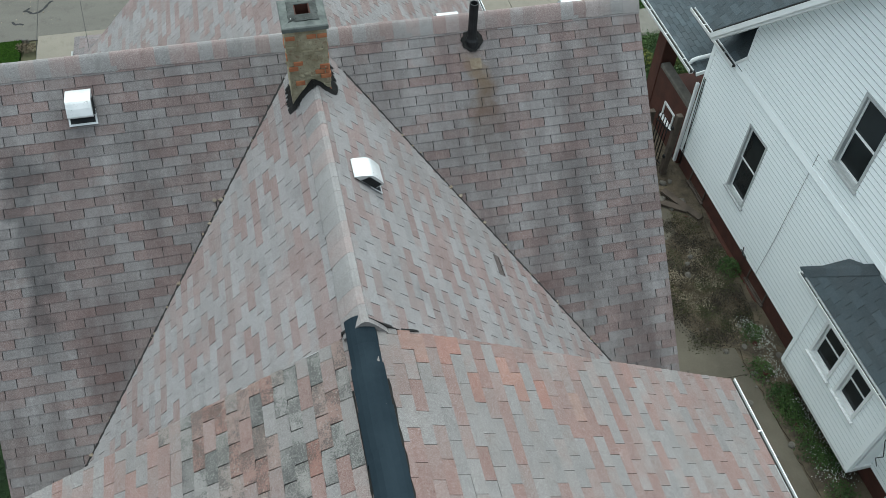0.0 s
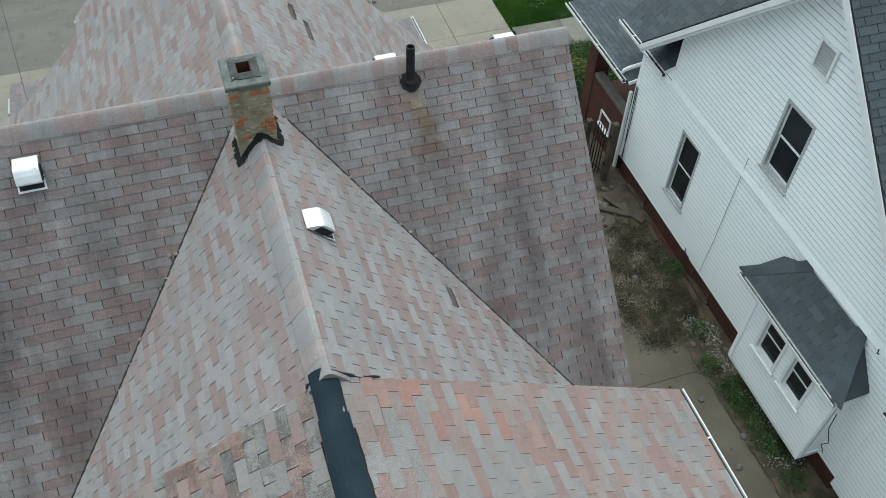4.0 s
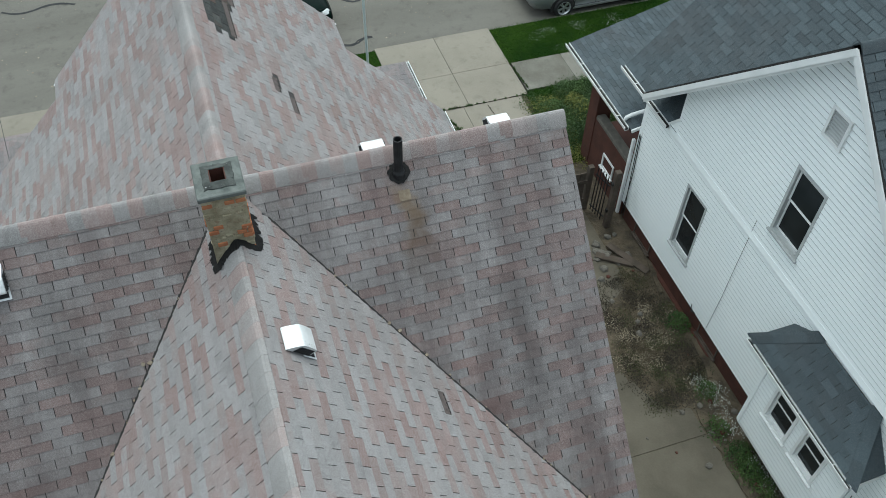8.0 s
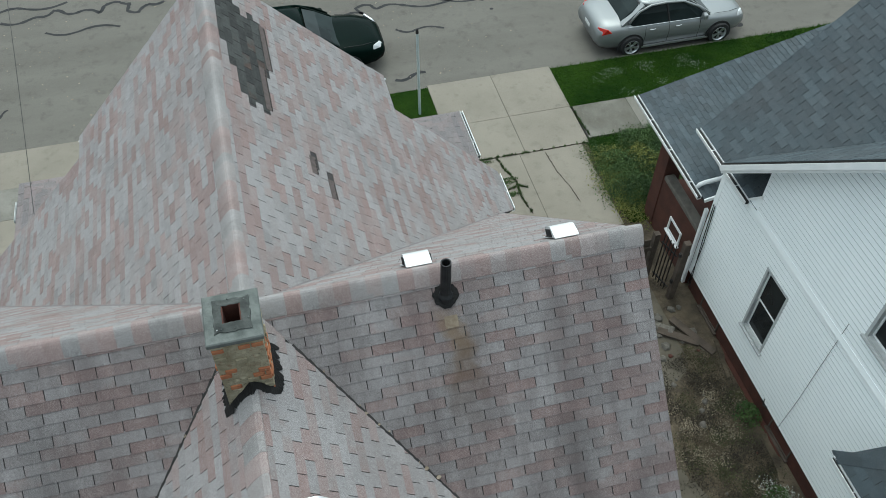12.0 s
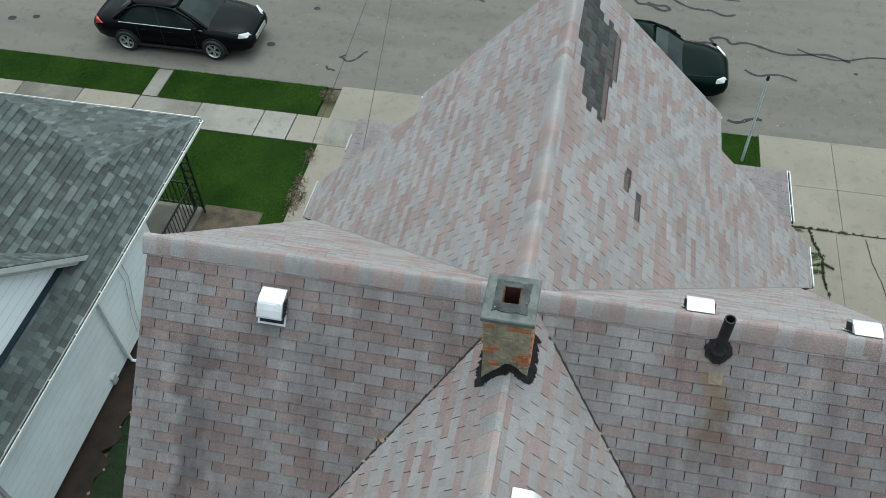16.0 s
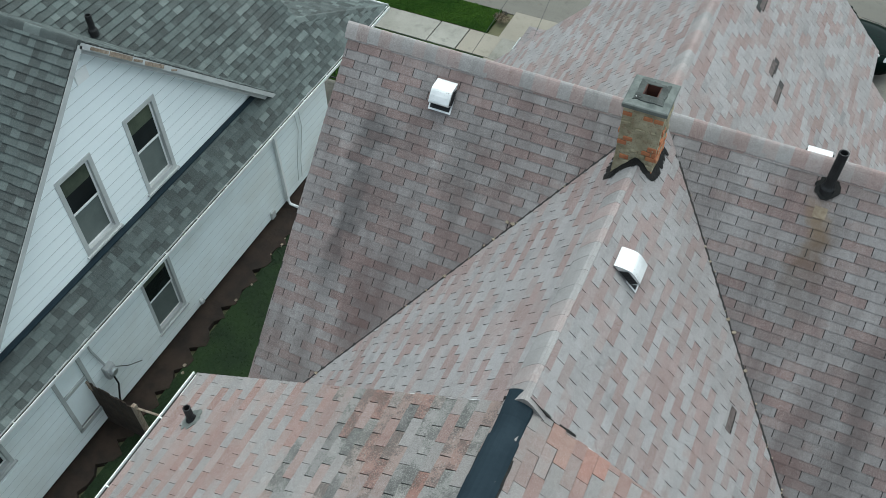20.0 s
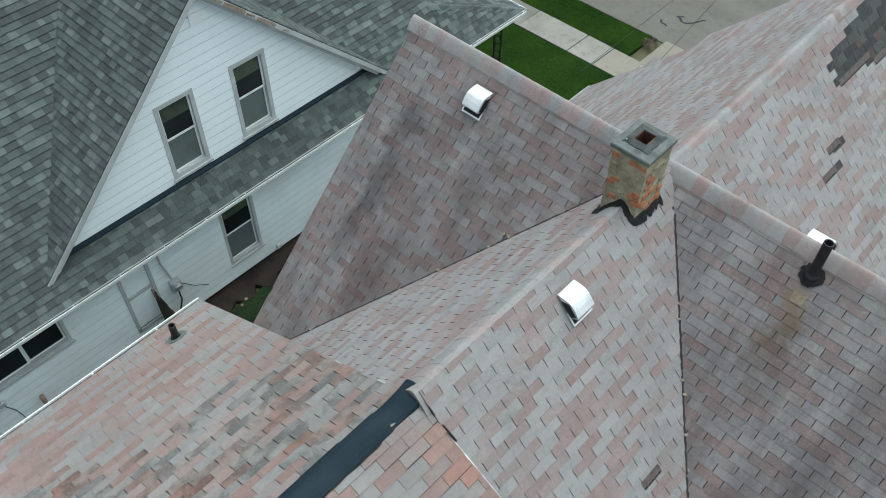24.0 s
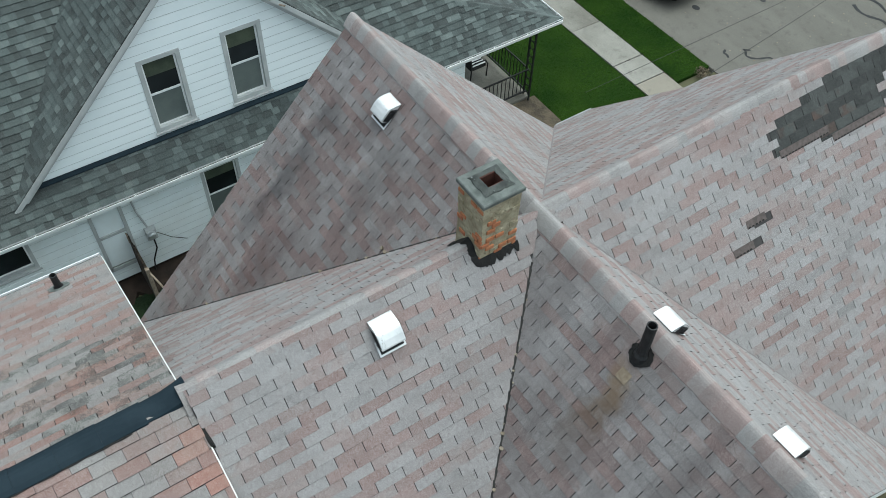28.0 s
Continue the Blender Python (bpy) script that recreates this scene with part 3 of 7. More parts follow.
def sash_window(name, x, y0, y1, z0, z1, face, parent, frame_mat, label="", slider=False, shade=0.0, sash_mat=None, w=0.07):
    """A window in a wall along y: casing, two sashes with panes, sill; face: the way it looks along x."""
    f = face
    sash_mat = sash_mat or frame_mat
    fr = Shape()
    fr.box(x - f * 0.10, y0, z0, x + f * 0.03, y0 + w, z1).box(x - f * 0.10, y1 - w, z0, x + f * 0.03, y1, z1)
    fr.box(x - f * 0.10, y0 + w, z1 - w, x + f * 0.03, y1 - w, z1).box(x - f * 0.10, y0 + w, z0, x + f * 0.03, y1 - w, z0 + w)
    win = part(name, fr, frame_mat, parent, label)
    part("sill", Shape().box(x - f * 0.02, y0 - 0.03, z0 - 0.035, x + f * 0.07, y1 + 0.03, z0 - 0.002), frame_mat, win)
    yi0, yi1, zi0, zi1 = y0 + w, y1 - w, z0 + w, z1 - w
    if slider:
        ym = (yi0 + yi1) / 2
        cells = [(yi0, ym, zi0, zi1, 0.045), (ym, yi1, zi0, zi1, 0.07)]
    else:
        zm = (zi0 + zi1) / 2
        cells = [(yi0, yi1, zm, zi1, 0.045), (yi0, yi1, zi0, zm, 0.07)]
    for a, b, c, d, back in cells:
        s = Shape()
        t, k = 0.035, x - f * back
        s.box(k, a, c, k + f * 0.02, a + t, d).box(k, b - t, c, k + f * 0.02, b, d).box(k, a + t, c, k + f * 0.02, b - t, c + t).box(k, a + t, d - t, k + f * 0.02, b - t, d)
        part("sash", s, sash_mat, win)
        part("pane", Shape().box(k + f * 0.004, a + t, c + t, k + f * 0.010, b - t, d - t), M_GLASS, win)
    if shade:
        zm = (zi0 + zi1) / 2
        part("insect_screen", Shape().box(x - f * 0.058, yi0 + 0.03, zi0 + 0.03, x - f * 0.054, yi1 - 0.03, zm - 0.03), M_CURTAIN, win, "grey insect screen over the lower pane")
        # flat panel that carries the upper pane's reflection tone
        part("upper_pane_panel", Shape().box(x - f * 0.042, yi0 + 0.04, zi1 - shade, x - f * 0.034, yi1 - 0.04, zi1 - 0.04), M_SCREEN, win)
    return win


def gutter(name, x, y0, y1, z, parent, face, material=M_TRIM, width=0.1, axis="y"):
    """An open eaves trough with hangers, along y (or along x)."""
    s = Shape()
    prof = [(0, 0.09), (0, 0.0), (face * width * 0.85, 0.0), (face * width, 0.05), (face * width, 0.09), (face * (width - 0.012), 0.09),
            (face * (width - 0.014), 0.052), (face * width * 0.82, 0.008), (face * 0.008, 0.008), (face * 0.008, 0.09)]
    P = (lambda q, y: (x + q[0], y, z + q[1])) if axis == "y" else (lambda q, y: (y, x + q[0], z + q[1]))
    s.rings([[P(q, y0) for q in prof], [P(q, y1) for q in prof]])
    g = part(name, s, material, parent)
    # dark strip lying along the trough
    part("gutter_silt", Shape().rings([[P(q, y) for q in ((face * 0.009, 0.009), (face * width * 0.8, 0.009), (face * (width - 0.016), 0.055), (face * 0.009, 0.055))] for y in (y0 + 0.01, y1 - 0.01)]), M_FELT, g)
    k = y0 + 0.4
    while k < y1:
        h = Shape()
        c = [P((0.0, 0.085), k), P((face * width, 0.085), k), P((face * width, 0.085), k + 0.016), P((0.0, 0.085), k + 0.016)]
        h.prism(c, (0, 0, 0.008))
        part("hanger", h, material, g)
        k += 0.95
    return g

# ---------------------------------------------------------------- ground, street and pavements
ROAD_Z = -0.11
solo("ground", Shape().box(-900, -900, -1.0, 900, 900, -0.14), M_SOIL, "dark soil sheet under the whole neighbourhood", "ground", kind="structure")
solo("road", Shape().box(-200, 12.35, -0.13, 200, 24.0, ROAD_Z), M_ROAD, "worn pale grey street with black crack sealer", "road", kind="structure")
solo("far_verge", Shape().box(-200, 24.0, -0.13, 200, 60.0, 0.02), M_LAWN, "mown grass across the street", "lawn", kind="structure")


def kerb(x0, x1):
    solo("kerb", Shape().bevel_box(x0, 12.26, -0.135, x1, 12.35, -0.02, 0.02), M_ROAD, "old concrete kerb along the street", "kerb", kind="structure")


kerb(-80, -6.6)
kerb(3.4, 4.75)
kerb(8.15, 80)


def slab(name, x0, y0, x1, y1, material, parent=None, top=0.0, skew=0.0, gap=0.003):
    s = Shape().bevel_box(x0 + gap, y0 + gap, -0.135, x1 - gap, y1 - gap, top, 0.006)
    s.v = [(x + skew * (y - 11.0), y, z) for x, y, z in s.v]
    return part(name, s, material, parent)


walk_l = thing("pavement_west", (-12, 10.6, 0), "cracked old concrete pavement slabs between lawns", "pavement", kind="structure")
rnd = random.Random(5)
x = -6.2
for k in range(20):
    w = (1.0, 0.9, 1.8, 1.8, 1.7, 1.8)[k % 6]
    slab("paving_slab", x - w, 9.95, x, 11.0, M_CONCRETE if k % 6 in (0, 4) else M_SIDEWALK, walk_l, 0.01 + 0.014 * rnd.random(), 0.03 * (rnd.random() - 0.5), 0.013)
    x -= w
walk_r = thing("pavement_east", (12, 10.0, 0), "short concrete pavement slabs beside the driveway", "pavement", kind="structure")
x = 8.25
while x < 40:
    w = 0.95 + 0.6 * rnd.random()
    slab("paving_slab", x, 9.35, x + w, 10.6, M_SIDEWALK, walk_r, 0.005 + 0.01 * rnd.random())
    x += w
drive = thing("driveway", (6.5, 10, 0), "pale concrete driveway slabs with weedy joints", "driveway", kind="structure")
for x0, x1 in ((4.75, 6.52), (6.52, 8.2)):
    for y0, y1 in ((9.2, 10.62), (10.62, 12.35)):
        slab("drive_slab", x0, y0, x1, y1, M_CONCRETE, drive, 0.0 + 0.008 * rnd.random())
solo("drive_bed", Shape().box(4.5, 6.4, -0.138, 8.2, 12.35, -0.03), M_DIRT, "sandy bed under the driveway slabs", "soil", kind="structure")
for x0, x1 in ((4.5, 6.35), (6.35, 8.0)):
    slab("drive_slab", x0, 6.4, x1, 9.2, M_CONCRETE, drive, 0.0 + 0.008 * rnd.random())
entry = thing("front_walk", (0, 9.5, 0), "concrete front walk and corner apron", "pavement", kind="structure")
slab("apron_slab", -6.33, 11.0, -3.4, 12.35, M_CONCRETE, entry, 0.0)
slab("apron_slab", -6.33, 7.0, -4.7, 9.95, M_CONCRETE, entry, 0.01)
slab("apron_slab", -6.33, 3.2, -4.7, 7.0, M_CONCRETE, entry, 0.0)
slab("apron_slab", -6.33, 9.95, -3.2, 11.0, M_SIDEWALK, entry, 0.01)
slab("apron_slab", -3.2, 6.0, 3.4, 12.3, M_CONCRETE, entry, -0.01)
slab("verge_path", -11.7, 11.0, -11.25, 12.2, M_SIDEWALK, entry, 0.0)


def grass_field(name, x0, y0, x1, y1, top, count, label, seed, long=0.045, bed=M_LAWN, blade=M_GRASS):
    """Lawn: a soil bed with a dense stand of blades."""
    g = solo(name, Shape().box(x0, y0, -0.138, x1, y1, top), bed, label, "lawn", kind="structure")
    r = random.Random(seed)
    s = Shape()
    for _ in range(count):
        px, py = x0 + (x1 - x0) * r.random(), y0 + (y1 - y0) * r.random()
        a = r.random() * 6.28
        h, w = long * (0.25 + 0.4 * r.random()), 0.006 + 0.008 * r.random()
        dx, dy = math.cos(a), math.sin(a)
        lx, ly = (r.random() - 0.5) * 2.4 * long, (r.random() - 0.5) * 2.4 * long
        o = len(s.v)
        s.v += [(px - dx * w, py - dy * w, top), (px + dx * w, py + dy * w, top), (px + lx, py + ly, top + h)]
        s.f.append((o, o + 1, o + 2))
    me = bpy.data.meshes.new("grass_blades")
    me.from_pydata(s.v, [], s.f)
    me.materials.append(blade)
    part("grass_blades", me, None, g, kind="stuff")
    return g


grass_field("verge_lawn", -20, 11.0, -11.7, 12.27, -0.02, 26000, "mown green verge grass beside the street", 11)
grass_field("verge_lawn", -11.25, 11.0, -6.75, 12.27, -0.02, 17000, "mown green verge grass beside the street", 12)
grass_field("front_lawn", -14, 5.0, -6.33, 9.97, -0.02, 70000, "mown green front lawn of the neighbouring house", 13)
grass_field("side_lawn", -7.72, -12, -4.3, 3.2, -0.03, 46000, "narrow grass strip between two houses, coloured dark for shade", 14, 0.05, M_SHADE_GRASS, M_SHADE_GRASS)
grass_field("verge_lawn", 8.2, 10.6, 20, 12.27, -0.02, 40000, "rough green verge grass with clover", 15, 0.1)
grass_field("verge_lawn", 3.4, 10.9, 4.75, 12.27, -0.02, 4000, "small green verge patch beside the driveway", 16)
grass_field("overgrown_lawn", 8.15, 6.4, 12, 9.3, -0.03, 22000, "overgrown weedy grass patch", 17, 0.16)
soil_edge = [(-7.74 + 0.24 * (rnd.random() - 0.5) + 0.1 * math.sin(2.1 * k), -12 + 17.0 * k / 90) for k in range(91)]
solo("side_soil", Shape().prism([(-8.3, -12, -0.138), *[(px, py, -0.138) for px, py in soil_edge], (-8.3, 5.0, -0.138)], (0, 0, 0.122)), M_SHADE_LOAM, "bare brown soil along the house wall, darkened for shade", "soil", kind="structure")
solo("alley_dirt", Shape().box(6.2, -9.0, -0.138, 9.0, 6.4, -0.02), M_DIRT, "bare dirt yard between the houses with debris", "soil", kind="structure")
alley = thing("alley_path", (5.4, 0, 0), "stained concrete side path between the houses, toned down for shade", "path", kind="structure")
for y0, y1, x1 in ((-9.0, -4.6, 7.62), (-4.6, -1.35, 7.66), (-1.35, 0.5, 7.6), (1.7, 3.3, 7.82), (3.3, 6.4, 7.8)):
    slab("path_slab", 4.3, y0, x1 + 0.06 * rnd.random(), y1, M_PATH, alley, 0.0)
# earth that has washed over the broken middle of the path
spill = []
edge = [(4.8, 2.0), (6.83, 1.82), (7.31, 2.13), (7.8, 2.44), (7.85, 3.3), (8.62, 3.6), (8.62, -6.5), (7.75, -6.3), (7.7, -1.9), (7.72, -0.8), (7.18, -0.62), (7.0, -0.26), (6.82, 0.12), (6.67, 0.44), (4.8, 0.6)]
for p, q in zip(edge, edge[1:] + edge[:1]):
    steps = max(3, round(math.dist(p, q) / 0.16))
    wide = 0.6 * math.dist(p, q) / steps
    for k in range(steps):
        spill.append((p[0] + (q[0] - p[0]) * k / steps + wide * (rnd.random() - 0.5) * (p[0] < 8.5), p[1] + (q[1] - p[1]) * k / steps + wide * (rnd.random() - 0.5)))
solo("washed_earth", Shape().prism([(px, py, -0.03) for px, py in spill], (0, 0, 0.035)), M_DIRT, "bare earth washed over the broken side path", "soil", kind="structure")

# ---------------------------------------------------------------- the pink-roofed house
R = 0.70711
RIDGE, RUN = 7.885, 4.45
HX, FRONT, BACK = 4.14, 6.25, 4.2
house = thing("house", (0, 0, 0), "old house with a cross-gabled pink and grey shingle roof", "house")
SL = RUN / R
walls = Shape().box(-3.95, -4.2, 0.0, 3.95, 5.3, 3.62)
part("wall", walls, M_BLUEWHITE, house)
for sx in (-1, 1):
    part("gable_wall", Shape().prism([(sx * 3.95, -4.1, 3.6), (sx * 3.95, 4.1, 3.6), (sx * 3.95, 0, RIDGE - 0.25)], (-sx * 0.12, 0, 0)), M_BLUEWHITE, house)
part("gable_wall", Shape().prism([(-4.1, 5.3, 3.6), (4.1, 5.3, 3.6), (0, 5.3, RIDGE - 0.25)], (0, 0.12, 0)), M_BLUEWHITE, house)
part("bay_wall", Shape().box(-2.3, 5.3, 0.0, 2.3, 5.95, 5.3), M_BLUEWHITE, house)


def main_half(side, front, seed, pick=None, limit=0):
    """Half of a main slope, from the valley to the rake. side: +1 east; front: +1 towards the street."""
    along = (1, 0, 0) if front < 0 else (-1, 0, 0)
    up = (0, R, R) if front < 0 else (0, -R, R)
    s = side if front < 0 else -side
    o = (0, front * RUN, RIDGE - RUN)
    # The valley runs at 45 degrees in plan; the rake cuts it off.
    cut = (RUN - HX) / R
    reg = [(0.0, SL), (s * HX, SL), (s * HX, cut)]
    return slope("roof_slope", o, along, up, reg, M_REAR_SHADED if front < 0 else M_ROOF, house, seed=seed, pick=pick, limit=limit, tab=0.325, course=0.113, slot=0.0098, under=M_UNDER)


main_half(1, -1, 21, (0.4, 3.6, 4.0, 6.3), 150)
main_half(-1, -1, 22, (-3.6, 4.6, -0.3, 6.3), 70)
main_half(1, 1, 23)
main_half(-1, 1, 24)

# rear gable, towards the camera's side
for sx, seed in ((1, 31), (-1, 32)):
    up = (-sx * R, 0, R)
    along = (0, sx, 0)
    # along runs with y for the east slope and against it for the west one
    y = lambda v: v * sx
    reg = [(y(-BACK), SL), (y(0), SL), (y(-BACK), (RUN - BACK) / R)]
    holes = [(-2.66, 3.70, -2.30, 3.80)] if sx > 0 else []
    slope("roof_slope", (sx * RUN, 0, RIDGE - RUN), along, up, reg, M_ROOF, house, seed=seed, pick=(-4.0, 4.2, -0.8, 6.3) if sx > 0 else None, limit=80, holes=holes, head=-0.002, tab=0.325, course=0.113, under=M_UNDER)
# front gable, towards the street: upper part reaches further out than the lower wings
for sx, seed in ((1, 41), (-1, 42)):
    up, along = (-sx * R, 0, R), (0, sx, 0)
    y = lambda v: v * sx
    sxx, out, wing = (2.56, FRONT + 0.12, 5.45) if sx > 0 else (2.43, 5.86, 5.35)
    step = (RUN - sxx) / R
    reg = [(y(0), SL), (y(FRONT), SL), (y(out), step), (y(sxx), step)]
    up_to = lambda x: (RUN - x) / R
    bare = [(2.64, 4.86, 2.98, 4.97), (2.31, 4.60, 2.66, 4.71), (3.5, up_to(0.55), 4.45, up_to(0.27)), (4.4, up_to(0.66), 5.6, up_to(0.24)),
            (4.0, up_to(0.3), 5.9, up_to(0.13)), (4.6, up_to(0.2), 5.9, up_to(0.02))] if sx > 0 else []
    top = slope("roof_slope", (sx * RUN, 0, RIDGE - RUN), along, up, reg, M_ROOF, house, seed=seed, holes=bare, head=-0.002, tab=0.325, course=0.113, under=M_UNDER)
    if sx > 0:
        slope("bared_shingles", (sx * RUN - 0.003, 0, RIDGE - RUN - 0.003), along, up, [(3.45, up_to(0.7)), (5.95, up_to(0.7)), (5.95, up_to(0.02)), (3.45, up_to(0.02))], M_PATCH, house, seed=90, deck=0.02, lift=0.005, slot=0.016,
              label="older dark grey shingles laid bare where the top layer blew off")
    reg = [(y(sxx), step), (y(wing), step), (y(wing), 0.0), (y(RUN), 0.0)]
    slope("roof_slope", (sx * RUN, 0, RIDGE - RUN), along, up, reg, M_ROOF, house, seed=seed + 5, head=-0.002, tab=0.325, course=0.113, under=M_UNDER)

caps((HX, 0, RIDGE), (-HX, 0, RIDGE), (0, 1, -1), (0, -1, -1), M_CAP, house, seed=1, reach=0.19, lift=0.052, step=0.16)
caps((-0.03, 0.03, RIDGE - 0.012), (-0.03, FRONT, RIDGE), (1, 0, -1), (-1, 0, -1), M_CAP, house, seed=2, reach=0.21, lift=0.05, step=0.15)
caps((-0.04, -0.97, RIDGE - 0.02), (-0.04, -BACK, RIDGE - 0.02), (1, 0, -1), (-1, 0, -1), M_CAP, house, seed=3, reach=0.27, lift=0.05, step=0.2)
# metal edge strips on the rakes and gutters on the front wings
for sx in (-1, 1):
    for fy in (-1, 1):
        part("rake_board", Shape().bar((sx * (HX - 0.006), 0, RIDGE - 0.125), (sx * (HX - 0.006), fy * RUN, RIDGE - RUN - 0.125), 0.02, 0.13), M_TRIM, house)
    gutter("gutter", sx * (RUN + 0.005), 4.5, 5.4, RIDGE - RUN - 0.10, house, sx, M_TRIM if sx > 0 else M_GREYTRIM, width=0.045 if sx > 0 else 0.03)
    part("rake_board", Shape().bar((0, FRONT - 0.01, RIDGE - 0.125), (sx * (2.56 if sx > 0 else 2.43), (FRONT + 0.11 if sx > 0 else 5.85), RIDGE - (2.56 if sx > 0 else 2.43) - 0.125), 0.02, 0.13), M_TRIM, house)

# ---------------------------------------------------------------- rear addition
addition = thing("rear_addition", (0, -7.5, 0), "lower-pitched rear addition with faded red shingles", "house extension")
AZ, AX, AY0, AY1 = 7.76, 4.17, -4.2, -11.0
AEAVE = 5.48
fall = math.hypot(AX, AZ - AEAVE)
part("wall", Shape().box(-3.85, AY1 + 0.2, 0, 3.85, AY0 - 0.12, AEAVE - 0.1), M_BLUEWHITE, addition)
part("gable_wall", Shape().prism([(-3.9, AY0 - 0.15, AEAVE - 0.15), (3.9, AY0 - 0.15, AEAVE - 0.15), (0, AY0 - 0.15, AZ - 0.2)], (0, -0.1, 0)), M_BLUEWHITE, addition)
for sx, seed in ((1, 51), (-1, 52)):
    up = Vector((-sx * AX, 0, AZ - AEAVE))
    y = lambda v: v * sx
    reg = [(y(AY0), fall), (y(AY1), fall), (y(AY1), 0), (y(AY0), 0)]
    zones = [((4.1, 2.7, 5.4, 4.45, 0.8), M_LICHEN), ((5.4, 2.3, 6.6, 4.1, 0.62), M_LICHEN), ((6.6, 1.5, 8.8, 3.4, 0.6), M_LICHEN), ((4.1, 2.3, 6.0, 2.7, 0.25), M_LICHEN)] if sx < 0 else [((-4.5, 3.8, -4.2, 4.45, 0.85), M_RED), ((-4.9, 2.6, -4.4, 4.2, 0.25), M_RED)]
    slope("roof_slope", (sx * AX, 0, AEAVE), (0, sx, 0), up, reg, M_OLD, addition, seed=seed, lift=0.012, wild=0.012,
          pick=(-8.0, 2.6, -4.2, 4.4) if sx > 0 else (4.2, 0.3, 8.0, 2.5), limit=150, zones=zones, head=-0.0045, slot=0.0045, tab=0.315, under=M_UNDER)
    gutter("gutter", sx * (AX + 0.004), AY1, AY0, AEAVE - 0.09, addition, sx, width=0.065)
    part("drip_edge", Shape().bar((0, AY0 + 0.008, AZ - 0.072), (sx * AX, AY0 + 0.008, AEAVE - 0.072), 0.012, 0.09), M_TRIM, addition)
# black membrane over the ridge
prof = [(-0.235, -0.085), (-0.19, -0.045), (-0.14, -0.016), (-0.09, -0.004), (-0.04, -0.006), (0.02, -0.024), (0.065, -0.05)]
r2 = random.Random(8)
yy = AY0 + 0.05
k = 0
while yy > AY1:
    j = (r2.random() - 0.5) * 0.008
    wide = 0.86 + min(0.12, 0.08 * k)
    ring = lambda y, h: [((px + 0.085) * wide - 0.085 + j, y, AZ + 0.03 + pz * wide + h) for px, pz in prof] + [(0.075 * wide + j, y, AZ - 0.05), (-0.24 * wide + j, y, AZ - 0.13)]
    part("ridge_membrane", Shape().rings([ring(yy, 0.088 if k == 0 else 0.010), ring(yy - 0.10, 0.050 if k == 0 else 0.009), ring(yy - 0.24, 0.014 if k == 0 else 0.006), ring(yy - 0.47, 0.0)]), M_RUBBER, addition, "black rubber strip over the ridge")
    yy -= 0.38 + 0.06 * r2.random()
    k += 1

# ---------------------------------------------------------------- chimney
chimney = thing("chimney", (-0.08, -0.69, 7.0), "short brick chimney with yellowed parging and concrete crown", "chimney")
CX0, CX1, CY0, CY1, CZ = -0.305, 0.145, -0.93, -0.45, 8.58
shaft = lambda i, z: [(CX0 + i, CY0 + i, z), (CX1 - i, CY0 + i, z), (CX1 - i, CY1 - i, z), (CX0 + i, CY1 - i, z)]
part("chimney_shaft", Shape().rings([shaft(0.0, 6.9), shaft(0.0, 7.6), shaft(0.008, 8.0), shaft(0.002, CZ), shaft(0.09, CZ), shaft(0.09, 7.7)], closed=False), M_MORTAR, chimney)

